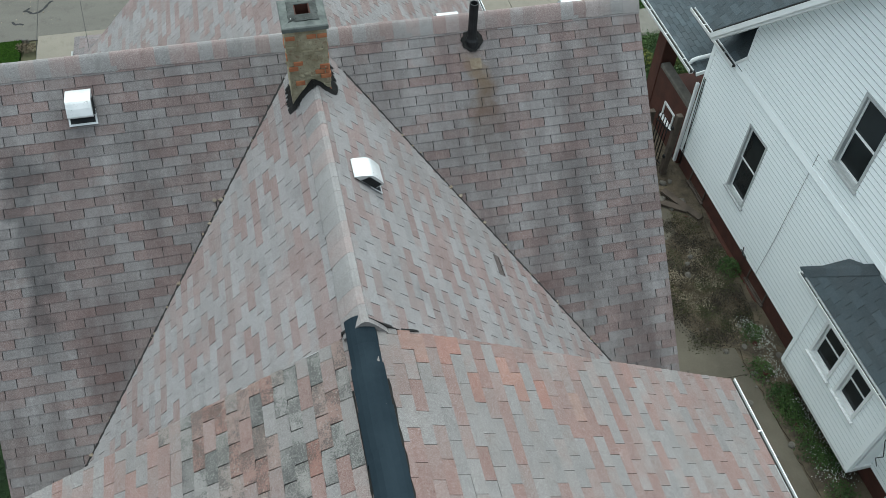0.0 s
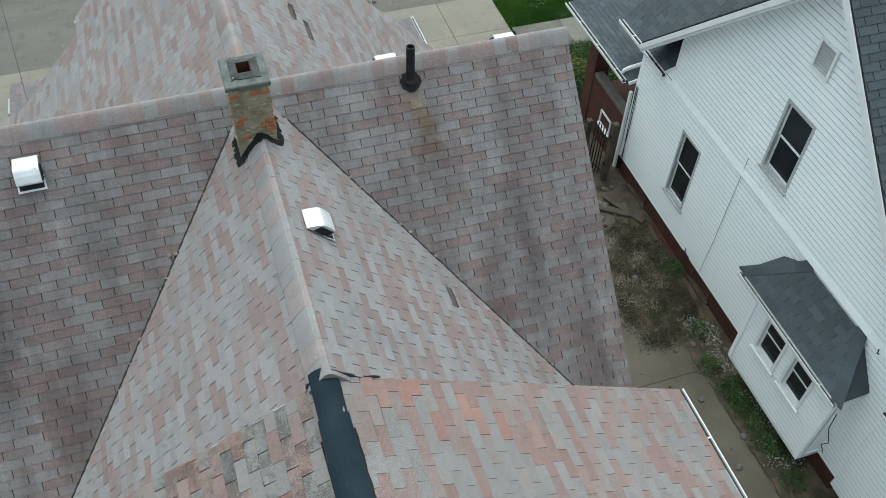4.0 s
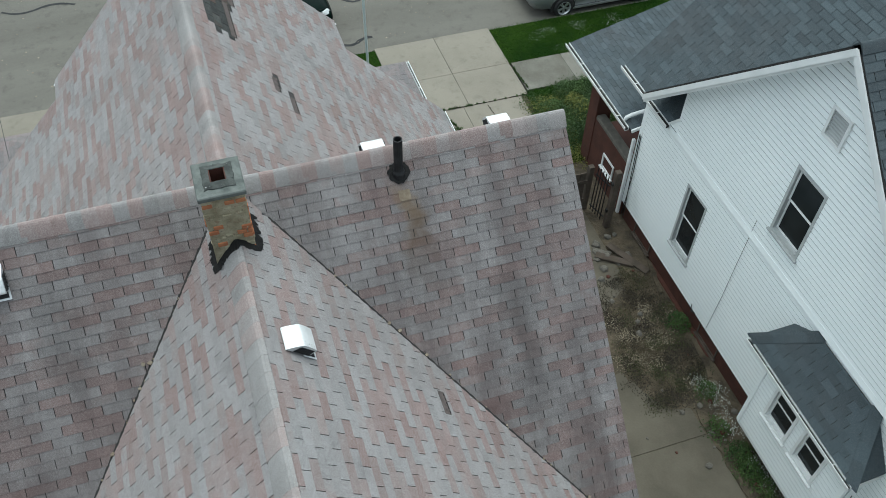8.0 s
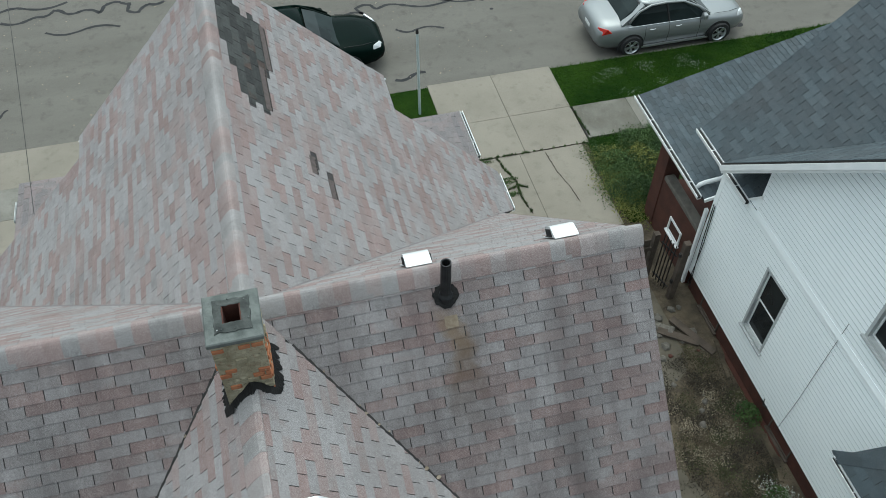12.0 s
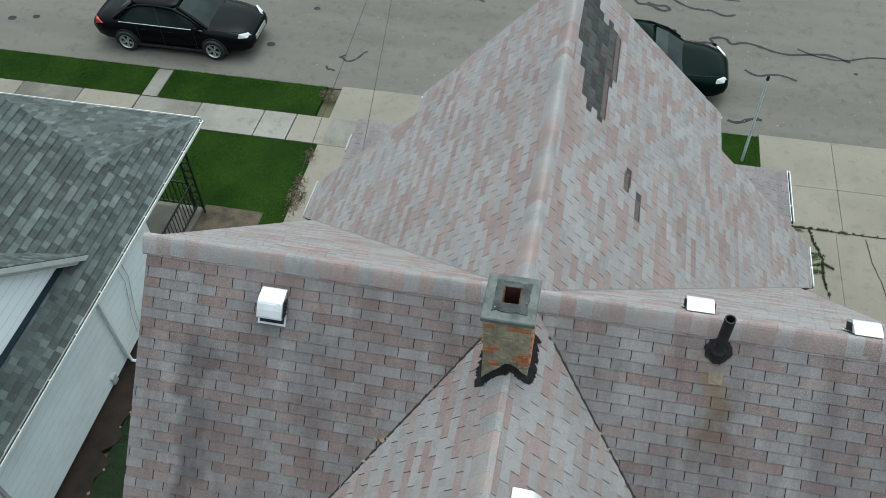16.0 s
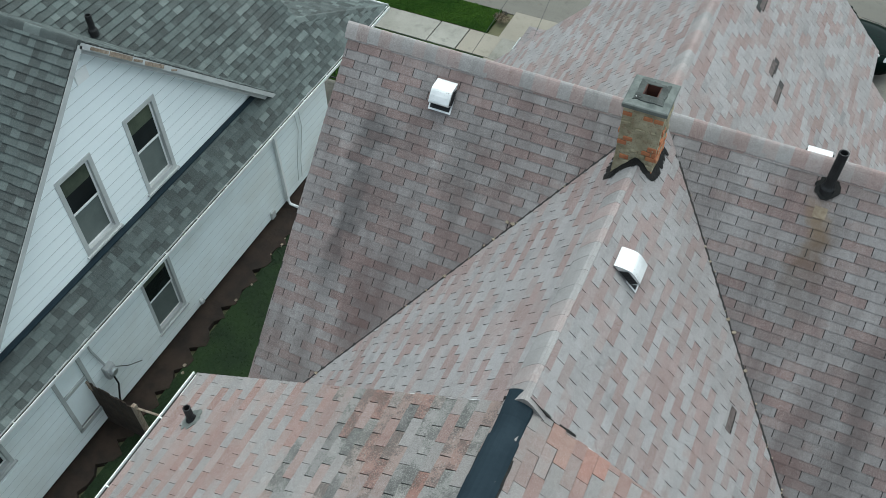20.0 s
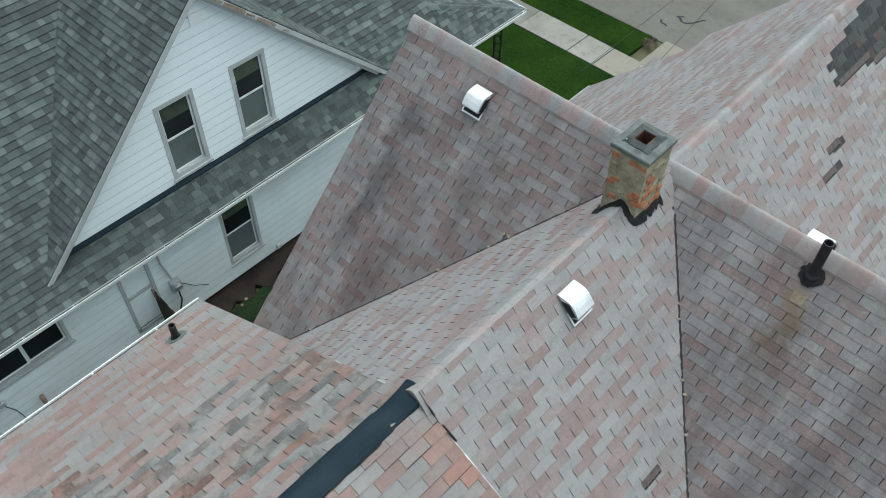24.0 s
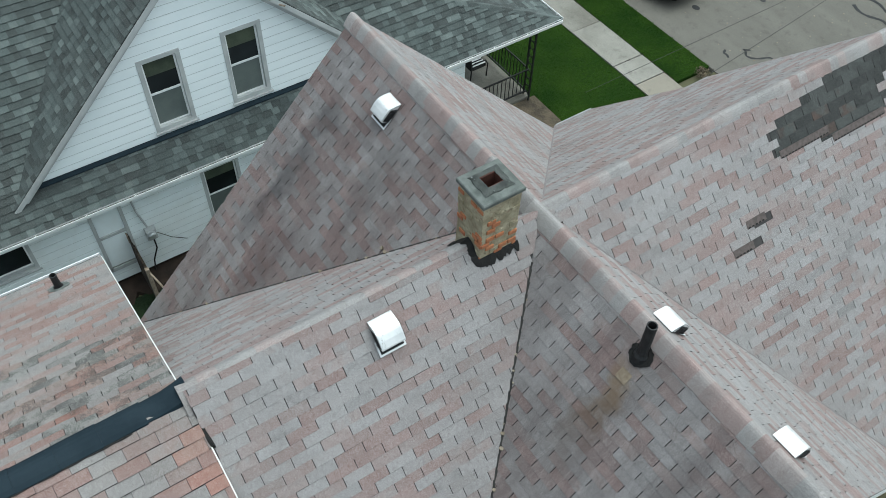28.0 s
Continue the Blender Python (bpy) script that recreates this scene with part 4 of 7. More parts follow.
# ---------------------------------------------------------------- roof vents
def box_vent(at, down, side):
    """A galvanised slant-back roof vent: flange, curved hood and dark mouth, facing down the slope."""
    d, s = Vector(down).normalized(), Vector(side).normalized()
    n = s.cross(d)
    if n.z < 0:
        n = -n
    P = lambda a, b, c: Vector(at) + d * a + s * b + n * c
    v = thing("roof_vent", at, "white galvanised slant-back roof vent with louvred cheeks", "roof vent", "roof vents")
    w = 0.138
    part("flange", Shape().prism([P(0.06, -0.155, 0.012), P(0.232, -0.155, 0.012), P(0.232, 0.155, 0.012), P(0.06, 0.155, 0.012)], n * 0.004), M_METAL, v)
    # the back leans up out of the slope, bends over a soft crease and runs down to a turned lip
    prof = [(-0.168, 0.014), (-0.160, 0.030), (-0.100, 0.086), (-0.052, 0.124), (-0.028, 0.136), (0.0, 0.140), (0.06, 0.138), (0.140, 0.125), (0.152, 0.119), (0.158, 0.109), (0.156, 0.094)]
    loop = prof + [(a * 0.975, c - 0.006) for a, c in prof[::-1]]
    part("hood", Shape().rings([[P(a, -w, c) for a, c in loop], [P(a, w, c) for a, c in loop]]), M_METAL, v)
    for b, f in ((-w, 1), (w - 0.006, -1)):
        cheek = part("cheek", Shape().prism([P(a, b, c - 0.003) for a, c in prof[1:-1]] + [P(0.12, b, 0.020), P(-0.150, b, 0.016)], s * 0.006), M_METAL, v)
        part("louvre_opening", Shape().prism([P(-0.085, b - f * 0.003, 0.022), P(0.118, b - f * 0.003, 0.022), P(0.135, b - f * 0.003, 0.106), P(-0.035, b - f * 0.003, 0.110)], s * 0.012), M_DARKHOLE, cheek)
        for k in range(5):
            a = -0.06 + 0.036 * k
            part("louvre", Shape().prism([P(a, b - f * 0.007, 0.024), P(a + 0.007, b - f * 0.007, 0.024), P(a + 0.017, b - f * 0.007, 0.100), P(a + 0.010, b - f * 0.007, 0.100)], s * 0.02), M_CAST, cheek)
    part("mouth", Shape().prism([P(0.118, -0.128, 0.018), P(0.118, 0.128, 0.018), P(0.118, 0.128, 0.108), P(0.118, -0.128, 0.108)], -d * 0.13), M_DARKHOLE, v)
    # thin dark plate laid below the lip for the shade under the hood
    part("throat_shade", Shape().prism([P(0.08, -0.134, 0.0165), P(0.208, -0.134, 0.0165), P(0.208, 0.134, 0.0165), P(0.08, 0.134, 0.0165)], n * 0.005), M_DARKHOLE, v)
    return v


def on_main(x, y):
    return (x, y, RIDGE - abs(y) + 0.01)


def on_gable(x, y):
    return (x, y, RIDGE - abs(x) + 0.01)


box_vent(on_main(-2.64, -0.37), (0, -1, -1), (1, 0, 0))
box_vent(on_gable(0.28, -2.2), (1, 0, -1), (0, 1, 0))
box_vent(on_main(1.78, 0.33), (0, 1, -1), (1, 0, 0))
box_vent(on_main(3.42, 0.33), (0, 1, -1), (1, 0, 0))

# ---------------------------------------------------------------- plumbing stack
def pipe_vent(name, at, height, r, lean, label, collar):
    v = thing(name, at, label, "vent pipe")
    x, y, z = at
    s = Shape()
    n = 14
    ring = lambda rr, zz, k=0.0: [(x + rr * math.cos(6.2832 * i / n) + lean[0] * (zz - z), y + rr * math.sin(6.2832 * i / n) + lean[1] * (zz - z), zz) for i in range(n)]
    part("pipe", Shape().rings([ring(r, z - 0.12), ring(r, z + height), ring(r * 0.78, z + height), ring(r * 0.78, z + height - 0.25)]), M_CAST, v, smooth=False)
    part("collar", Shape().rings([ring(r * 1.5, z - 0.1), ring(r * 1.45, z + 0.02), ring(r * 1.12, z + 0.05), ring(r * 1.02, z + 0.08)]), collar, v)
    return v


pipe_vent("vent_pipe", on_main(1.95, -0.22), 0.53, 0.055, (0.0, 0.0), "black cast iron vent pipe in a tar seal", M_CAST)
pipe_vent("vent_pipe", (-3.72, -4.85, AEAVE + 0.25), 0.26, 0.045, (0.0, 0.0), "short black vent pipe on the addition roof", M_CAST)

# ---------------------------------------------------------------- white house (east)
WX = 8.6
east = thing("white_house", (12, 1, 0), "white vinyl-sided house with charcoal shingle roof", "house")
OPEN = [(1.72, 1.25, 2.45, 2.95), (-0.62, 4.10, 0.15, 5.58), (-0.42, 6.38, -0.02, 6.90)]
GP = (-0.2, 8.02, 0.965)
part("wall", Shape().box(WX + 0.16, -4.3, 0.5, 17, 4.35, 3.6), M_WHITE, east)
part("gable_wall", Shape().prism([(WX + 0.2, -4.2, 3.6), (WX + 0.2, 3.2, 3.6), (WX + 0.2, 3.2, 4.6), (WX + 0.2, -0.2, 7.95)], (0.12, 0, 0)), M_WHITE, east)
part("foundation", Shape().box(WX + 0.05, -4.3, -0.14, 17, 4.35, 0.5), M_REDBRICK, east)
siding("siding_board", WX + 0.02, -4.3, 4.35, 0.5, 3.55, -1, M_WHITE, east, 0.11, OPEN, lean=0.045)
siding("siding_board", WX, -4.45, 3.22, 3.62, 8.0, -1, M_WHITE, east, 0.11, OPEN, GP, lean=0.045)
skirt = [(WX + 0.02, 3.49), (WX - 0.060, 3.505), (WX - 0.062, 3.52), (WX - 0.054, 3.57), (WX - 0.049, 3.64), (WX + 0.01, 3.64)]
part("flared_skirt", Shape().rings([[(px, -4.3, pz) for px, pz in skirt], [(px, 3.5, pz) for px, pz in skirt]]), M_WHITE, east, "smooth flared skirt between the storeys", smooth=False)
part("corner_post", Shape().box(WX - 0.03, 4.3, 0.5, WX + 0.08, 4.42, 3.6), M_WHITE, east)
sash_window("window", WX, 1.72, 2.45, 1.25, 2.95, -1, east, M_GREYTRIM, sash_mat=M_TRIM, w=0.05)
sash_window("window", WX - 0.02, -0.62, 0.15, 4.10, 5.58, -1, east, M_GREYTRIM, sash_mat=M_TRIM, w=0.055)
# cross-gable roof over the white wall
for sy, seed in ((1, 61), (-1, 62)):
    L = math.hypot(4.45, 4.27)
    up = Vector((0, -sy * 4.45, 4.27))
    o = (0, -0.2 + sy * 4.45, 8.15 - 4.27)
    a = lambda v: -sy * v
    slope("roof_slope", o, (-sy, 0, 0), up, [(a(WX - 0.35), 0.15), (a(12.5), 0.15), (a(12.5), L), (a(WX - 0.35), L)], M_DARK, east, slot=0.011, lift=0.010, seed=seed)
    part("rake_board", Shape().bar((WX - 0.362 - 0.003 * sy, -0.2 - sy * 0.02, 8.05), (WX - 0.362 - 0.003 * sy, -0.2 + sy * 4.35, 3.865), 0.025, 0.10), M_TRIM, east)
    part("rake_frieze", Shape().bar((WX - 0.30 + 0.004 * sy, -0.2, 7.965 + 0.003 * sy), (WX - 0.30 + 0.004 * sy, -0.2 + sy * 4.33, 3.80), 0.10, 0.09), M_TRIM, east)
    part("soffit", Shape().prism([(WX - 0.30, -0.2, 7.95), (WX - 0.30, -0.2 + sy * 4.33, 3.79), (WX, -0.2 + sy * 4.33, 3.79), (WX, -0.2, 7.95)], (0, 0, 0.02)), M_WHITE, east)
# main roof slope behind, towards the street
ES = 1.02
UP = Vector((1, 0, ES))
LE = math.hypot(4.2, 4.2 * ES)
slope("roof_slope", (WX - 0.05, 0, 3.62), (0, -1, 0), UP, [(-5.45, 0), (-3.22, 0), (0.2, LE), (-5.45, LE)], M_DARK, east, tab=0.33, course=0.135, slot=0.008, lift=0.010, seed=63)
gutter("gutter", WX - 0.06, 3.45, 5.45, 3.55, east, -1)
# front porch roof
PU = Vector((1, 0, 0.27))
slope("porch_roof", (8.42, 0, 2.62), (0, -1, 0), PU, [(-7.75, 0), (-4.5, 0), (-4.5, 5.2), (-7.75, 5.2)], M_DARK, east, tab=0.27, course=0.115, slot=0.007, lift=0.009, seed=64)
gutter("gutter", 8.41, 4.6, 7.75, 2.55, east, -1)
part("porch_wall", Shape().box(8.60, 4.45, -0.14, 8.80, 6.3, 1.52), M_REDBRICK, east)
part("porch_pier", Shape().bevel_box(8.58, 6.25, -0.14, 8.98, 6.65, 2.6, 0.01), M_REDBRICK, east)
part("wall_coping", Shape().bevel_box(8.57, 4.5, 1.52, 8.80, 6.2, 1.62, 0.02), M_RUBBLE, east)
# floor takes the dark brick colour to stand for the shade under the porch roof
part("porch_floor", Shape().box(8.75, 4.45, -0.14, 13, 6.9, 0.6), M_REDBRICK, east)
# bay with its own little roof
bay = part("bay", Shape().box(8.32, -3.75, 0.55, WX + 0.1, -1.45, 2.55), M_WHITE, east)
siding("siding_board", 8.13, -3.75, -1.45, 0.55, 2.6, -1, M_WHITE, bay, 0.11, [(-2.5, 1.42, -1.85, 2.48), (-3.3, 1.42, -2.68, 2.48)])
slope("bay_roof", (7.98, 0, 2.64), (0, -1, 0), (0.58, 0, 0.80), [(1.0, 0), (3.86, 0), (3.19, 0.975), (1.74, 0.975)], M_DARK, east, tab=0.33, course=0.135, slot=0.008, lift=0.010, seed=65)

# ---------------------------------------------------------------- grey-roofed house (west)
LXW = -8.49
west = thing("grey_roofed_house", (-12, 0, 0), "pale blue-white house with grey shingle roof and gable dormer", "house")
LG, LGZ = -7.9, 2.65
LR = 5.2
SLW = LR / R
part("wall", Shape().box(-17.6, -12, -0.14, -8.42, 5.0, 2.75), M_DIRTYWHITE, west)
LOW = [(-1.65, 0.55, -0.8, 2.2), (-6.78, 1.45, -5.15, 2.25), (-4.0, 0.55, -3.33, 2.2)]
siding("siding_board", -8.27, -12, 5.0, 0.1, 2.7, 1, M_DIRTYWHITE, west, 0.2, LOW, lean=0.030)
UPW = [(-2.17, 3.36, -1.35, 5.06), (-0.55, 3.36, 0.27, 5.06)]
part("dormer_wall", Shape().prism([(-8.7, -4.9, 3.1), (-8.7, 3.0, 3.1), (-8.7, -0.95, 6.85)], (-0.1, 0, 0)), M_BLUEWHITE, west)
siding("siding_board", LXW - 0.012, -5.0, 3.1, 3.2, 6.85, 1, M_BLUEWHITE, west, 0.2, UPW, (-0.95, 6.9, 0.95), lean=0.032)
for a, b, c, d in UPW:
    sash_window("window", LXW, a, c, b, d, 1, west, M_GREYTRIM, sash_mat=M_TRIM, shade=0.35, w=0.085)
for a, b, c, d in LOW[:2]:
    sash_window("window", -8.27, a, c, b, d, 1, west, M_GREYTRIM, slider=(c - a) > 1, sash_mat=M_TRIM, shade=0.0 if (c - a) > 1 else 0.3)
part("panel_door", Shape().box(-8.33, -4.0, 0.55, -8.27, -3.33, 2.2), M_DIRTYWHITE, west)
lu = (-R, 0, R)
# main east slope: pent strip under the dormer, and both sides of it
slope("roof_slope", (LG, 0, LGZ), (0, 1, 0), lu, [(-12, 0), (5.05, 0), (5.05, 0.86), (-12, 0.86)], M_GREEN, west, seed=71, tab=0.165, course=0.135, lift=0.021, slot=0.002, wild=0.02, vary=0.6)
slope("roof_slope", (LG, 0, LGZ), (0, 1, 0), lu, [(-12, 0.86), (-4.7, 0.86), (-0.95, 6.2), (-0.95, SLW), (-12, SLW)], M_GREEN, west, seed=72, tab=0.165, course=0.135, lift=0.021, slot=0.002, wild=0.02, vary=0.6)
slope("roof_slope", (LG, 0, LGZ), (0, 1, 0), lu, [(2.85, 0.86), (5.05, 0.86), (5.05, SLW), (-0.95, SLW), (-0.95, 6.2)], M_GREEN, west, seed=73, tab=0.165, course=0.135, lift=0.021, slot=0.002, wild=0.02, vary=0.6)
for sy, seed in ((1, 74), (-1, 75)):
    L = math.hypot(4.1, 3.95)
    up = Vector((0, -sy * 4.1, 3.95))
    o = (0, -0.95 + sy * 4.1, 7.0 - 3.95)
    a = lambda v: -sy * v
    slope("dormer_roof", o, (-sy, 0, 0), up, [(a(-8.24), 0), (a(-8.3), 0), (a(-12.25), L), (a(-8.24), L)], M_GREEN, west, seed=seed, tab=0.165, course=0.135, lift=0.021, slot=0.002, wild=0.02, vary=0.6)
    part("rake_board", Shape().bar((-8.235, -0.95, 6.92), (-8.235, -0.95 + sy * 4.1, 2.98), 0.02, 0.09), M_GREYTRIM, west)
slope("roof_slope", (LG - 2 * LR, 0, LGZ), (0, -1, 0), (R, 0, R), [(-5.05, 0), (12, 0), (12, SLW), (-5.05, SLW)], M_GREEN, west, seed=76, tab=0.4, course=0.3)
# front porch hip
slope("porch_roof", (LG, 0, LGZ), (0, 1, 0), lu, [(5.05, 0), (7.5, 0), (5.05, 1.247)], M_GREEN, west, seed=77, tab=0.165, course=0.135, lift=0.021, slot=0.002, wild=0.02, vary=0.6)
slope("porch_roof", (0, 7.5, LGZ), (-1, 0, 0), (0, -1, 0.36), [(7.9, 0), (18.3, 0), (18.3, 2.6), (8.78, 2.6)], M_GREEN, west, seed=78, tab=0.165, course=0.135, lift=0.021, slot=0.002, wild=0.02, vary=0.6)
gutter("gutter", LG + 0.005, -12, 7.5, LGZ - 0.08, west, 1, width=0.075)
gutter("gutter", 7.505, -18.0, LG, LGZ - 0.08, west, 1, axis="x", width=0.075)


# ---------------------------------------------------------------- chimney details
def brick_face(face, cols, rows_z, skip, seed):
    """Exposed bricks on one side of the chimney; face: 's' looks to the rear, 'e' to the east, 'w' to the west."""
    r = random.Random(seed)
    for i, z in enumerate(rows_z):
        n = cols
        for k in range(n):
            if r.random() < skip(i, k):
                continue
            w = (CX1 - CX0 if face == "s" else CY1 - CY0) / n
            off = (0.5 * w if i % 2 else 0.0)
            a = k * w + off + 0.006
            b = min(a + w - 0.012, (CX1 - CX0 if face == "s" else CY1 - CY0) - 0.003)
            if b - a < 0.03:
                continue
            p = 0.006 + 0.004 * r.random()
            if face == "s":
                s = Shape().bevel_box(CX0 + a, CY0 - p, z, CX0 + b, CY0 + 0.02, z + 0.046 + 0.01 * r.random(), 0.006)
            elif face == "e":
                s = Shape().bevel_box(CX1 - 0.02, CY0 + a, z, CX1 + p, CY0 + b, z + 0.046 + 0.01 * r.random(), 0.006)
            else:
                s = Shape().bevel_box(CX0 - p, CY0 + a, z, CX0 + 0.02, CY0 + b, z + 0.046 + 0.01 * r.random(), 0.006)
            part("brick", s, M_BRICK if r.random() < 0.8 else M_MORTAR, chimney)


rows_z = [7.68 + 0.066 * i for i in range(13)]
brick_face("s", 4, rows_z, lambda i, k: 0.12 if (k == 3 and i < 7) else (0.55 if k == 2 and i < 6 else (0.5 if i == 12 else 0.84)), 4)
brick_face("e", 4, rows_z, lambda i, k: 0.12 if (k == 0 and i < 7) else (0.2 if i < 4 else (0.62 if i < 7 else 0.84)), 5)
brick_face("w", 4, rows_z, lambda i, k: 0.93, 6)
# rough parging lumps
r5 = random.Random(17)
for _ in range(46):
    s = Shape()
    side = r5.choice("sew")
    zc, ac = 7.5 + 1.05 * r5.random(), r5.random()
    w, h, p = 0.03 + 0.07 * r5.random(), 0.012 + 0.03 * r5.random(), 0.004 + 0.006 * r5.random()
    if side == "s":
        c = (CX0 + 0.03 + ac * (CX1 - CX0 - 0.06), CY0, zc)
        d, n = Vector((1, 0, 0.25 * (r5.random() - 0.5))), Vector((0, -1, 0))
    else:
        c = (CX1 if side == "e" else CX0, CY0 + 0.03 + ac * (CY1 - CY0 - 0.06), zc)
        d, n = Vector((0, 1, 0.25 * (r5.random() - 0.5))), Vector((1 if side == "e" else -1, 0, 0))
    u = Vector((0, 0, 1))
    ring = [Vector(c) + d * w * math.cos(q) * (0.8 + 0.4 * r5.random()) / 2 + u * h * math.sin(q) for q in (0, 0.9, 1.8, 2.6, 3.5, 4.4, 5.3)]
    s.face_loop([q - n * 0.004 for q in ring], [q * 0.3 + Vector(c) * 0.7 + n * p for q in ring])
    part("mortar_lump", s, M_MORTAR, chimney)
M_WASH = plain("sooty_crown_wash", (0.016, 0.019, 0.017), (0.07, 0.076, 0.07), 9.0, 40.0, 0.85, 0.6)
# crown: a sloped cap with a drip edge, open over the flue
crown = Shape()
X0, X1, Y0, Y1, Z0 = -0.322, 0.162, -0.950, -0.425, 8.575
sq = lambda i, z: [(X0 + i, Y0 + i, z), (X1 - i, Y0 + i, z), (X1 - i, Y1 - i, z), (X0 + i, Y1 - i, z)]
crown.rings([sq(0.05, Z0 - 0.02), sq(0.0, Z0 + 0.005), sq(-0.004, Z0 + 0.05), sq(0.006, Z0 + 0.062), sq(0.10, Z0 + 0.082), sq(0.135, Z0 + 0.088), sq(0.145, Z0 + 0.06), sq(0.15, Z0 - 0.15)], closed=False)
part("crown", crown, M_CROWN, chimney, "grey mossy concrete crown")
flue = Shape().rings([sq(0.148, Z0 - 0.3), sq(0.148, Z0 + 0.10), sq(0.162, Z0 + 0.105), sq(0.172, Z0 + 0.10), sq(0.175, Z0 - 0.32)], closed=False)
part("flue_liner", flue, M_FLUE, chimney, "red clay flue liner")
part("flue_bottom", Shape().box(X0 + 0.14, Y0 + 0.14, Z0 - 0.36, X1 - 0.14, Y1 - 0.14, Z0 - 0.3), M_SOOT, chimney)
# dark, ragged mortar wash round the flue
rw = random.Random(23)
edge = []
for q0, q1 in (((0.085, 0.085), (0.40, 0.085)), ((0.40, 0.085), (0.40, 0.44)), ((0.40, 0.44), (0.085, 0.44)), ((0.085, 0.44), (0.085, 0.085))):
    edge += [(q0[0] + (q1[0] - q0[0]) * k / 7, q0[1] + (q1[1] - q0[1]) * k / 7) for k in range(7)]
mid = (0.242, 0.262)
blob = lambda f, z, jag: [(X0 + mid[0] + (p[0] - mid[0]) * (f + jag * (rw.random() - 0.5)), Y0 + mid[1] + (p[1] - mid[1]) * (f + jag * (rw.random() - 0.5)), z) for p in edge]
part("mortar_wash", Shape().rings([blob(1.02, Z0 + 0.070, 0.16), blob(0.97, Z0 + 0.088, 0.12), blob(0.80, Z0 + 0.099, 0.06), blob(0.60, Z0 + 0.108, 0.03), blob(0.52, Z0 + 0.107, 0.05), blob(0.515, Z0 + 0.09, 0.0)], closed=False), M_WASH, chimney)
for k in range(9):
    c = rw.choice(edge)
    f = 0.66 + 0.3 * rw.random()
    s0 = 0.003 + 0.004 * rw.random()
    px, py = X0 + mid[0] + (c[0] - mid[0]) * f, Y0 + mid[1] + (c[1] - mid[1]) * f
    part("mortar_crumb", Shape().bevel_box(px - s0, py - s0, Z0 + 0.07, px + s0, py + s0, Z0 + 0.098 + s0, s0 * 0.5), M_CROWN if k % 9 else M_TRIM, chimney)


def tar_skirt(name, points, normal, parent, seed, width=0.09, material=M_TAR):
    """A ragged band of roofing tar along a line of points."""
    r = random.Random(seed)
    s = Shape()
    out, inn = [], []
    fine = []
    for p, q in zip(points, points[1:]):
        p, q = Vector(p), Vector(q)
        steps = max(2, int((q - p).length / 0.022))
        fine += [p.lerp(q, i / steps) for i in range(steps)]
    fine.append(Vector(points[-1]))
    for i, p in enumerate(fine):
        d = (fine[min(i + 1, len(fine) - 1)] - fine[max(i - 1, 0)]).normalized()
        n = Vector(normal(p)).normalized()
        side = d.cross(n).normalized()
        out.append(p + side * width * (0.45 + 0.8 * r.random()) + n * 0.012)
        inn.append(p - side * 0.02 + n * 0.016)
    o = len(s.v)
    m = len(fine)
    s.v += [tuple(p) for p in out + inn]
    s.f += [(o + i, o + i + 1, o + m + i + 1, o + m + i) for i in range(m - 1)]
    me = bpy.data.meshes.new(name)
    me.from_pydata(s.v, [], s.f)
    me.materials.append(material)
    return part(name, me, None, parent)


gz = lambda x: RIDGE - abs(x + 0.0)
east_n, west_n = (1, 0, 1), (-1, 0, 1)
nrm = lambda p: (1 if p.x > -0.05 else -1, 0, 1)
tar_skirt("tar_flashing", [(CX0, -0.55, gz(CX0) + 0.008), (CX0, CY0 - 0.01, gz(CX0) + 0.008), (CX0 + 0.10, CY0 - 0.02, gz(-0.17) + 0.03), (-0.06, CY0 - 0.02, gz(0) + 0.045), (0.03, CY0 - 0.02, gz(0.03) + 0.02),
                           (CX1, CY0 - 0.01, gz(CX1) + 0.008), (CX1, -0.55, gz(CX1) + 0.008), (CX1, -0.42, gz(CX1) + 0.008)], lambda p: (1.0 if p.x > 0.1 else (-1.0 if p.x < -0.25 else 0.0), 0.0 if p.y > -0.9 else -0.2, 1), chimney, 3, 0.085)
# upright tar on the brickwork
for a, b, n in (((CX0, CY0 - 0.011, gz(CX0)), (-0.06, CY0 - 0.011, gz(0) + 0.05), (0, -1, 0)), ((-0.06, CY0 - 0.011, gz(0) + 0.05), (CX1, CY0 - 0.011, gz(CX1)), (0, -1, 0)), ((CX1 + 0.011, CY0, gz(CX1)), (CX1 + 0.011, -0.45, gz(CX1)), (1, 0, 0)), ((CX0 - 0.008, -0.5, gz(CX0)), (CX0 - 0.008, CY0, gz(CX0)), (-1, 0, 0))):
    r = random.Random(int(abs(a[0]) * 100) + 3)
    a, b = Vector(a), Vector(b)
    m = 16
    lo = [a.lerp(b, i / m) - Vector((0, 0, 0.07)) for i in range(m + 1)]
    hi = [a.lerp(b, i / m) + Vector((0, 0, -0.03 + 0.05 * r.random())) for i in range(m + 1)]
    part("tar_upstand", Shape().prism(lo + hi[::-1], Vector(n) * 0.012), M_TAR, chimney)

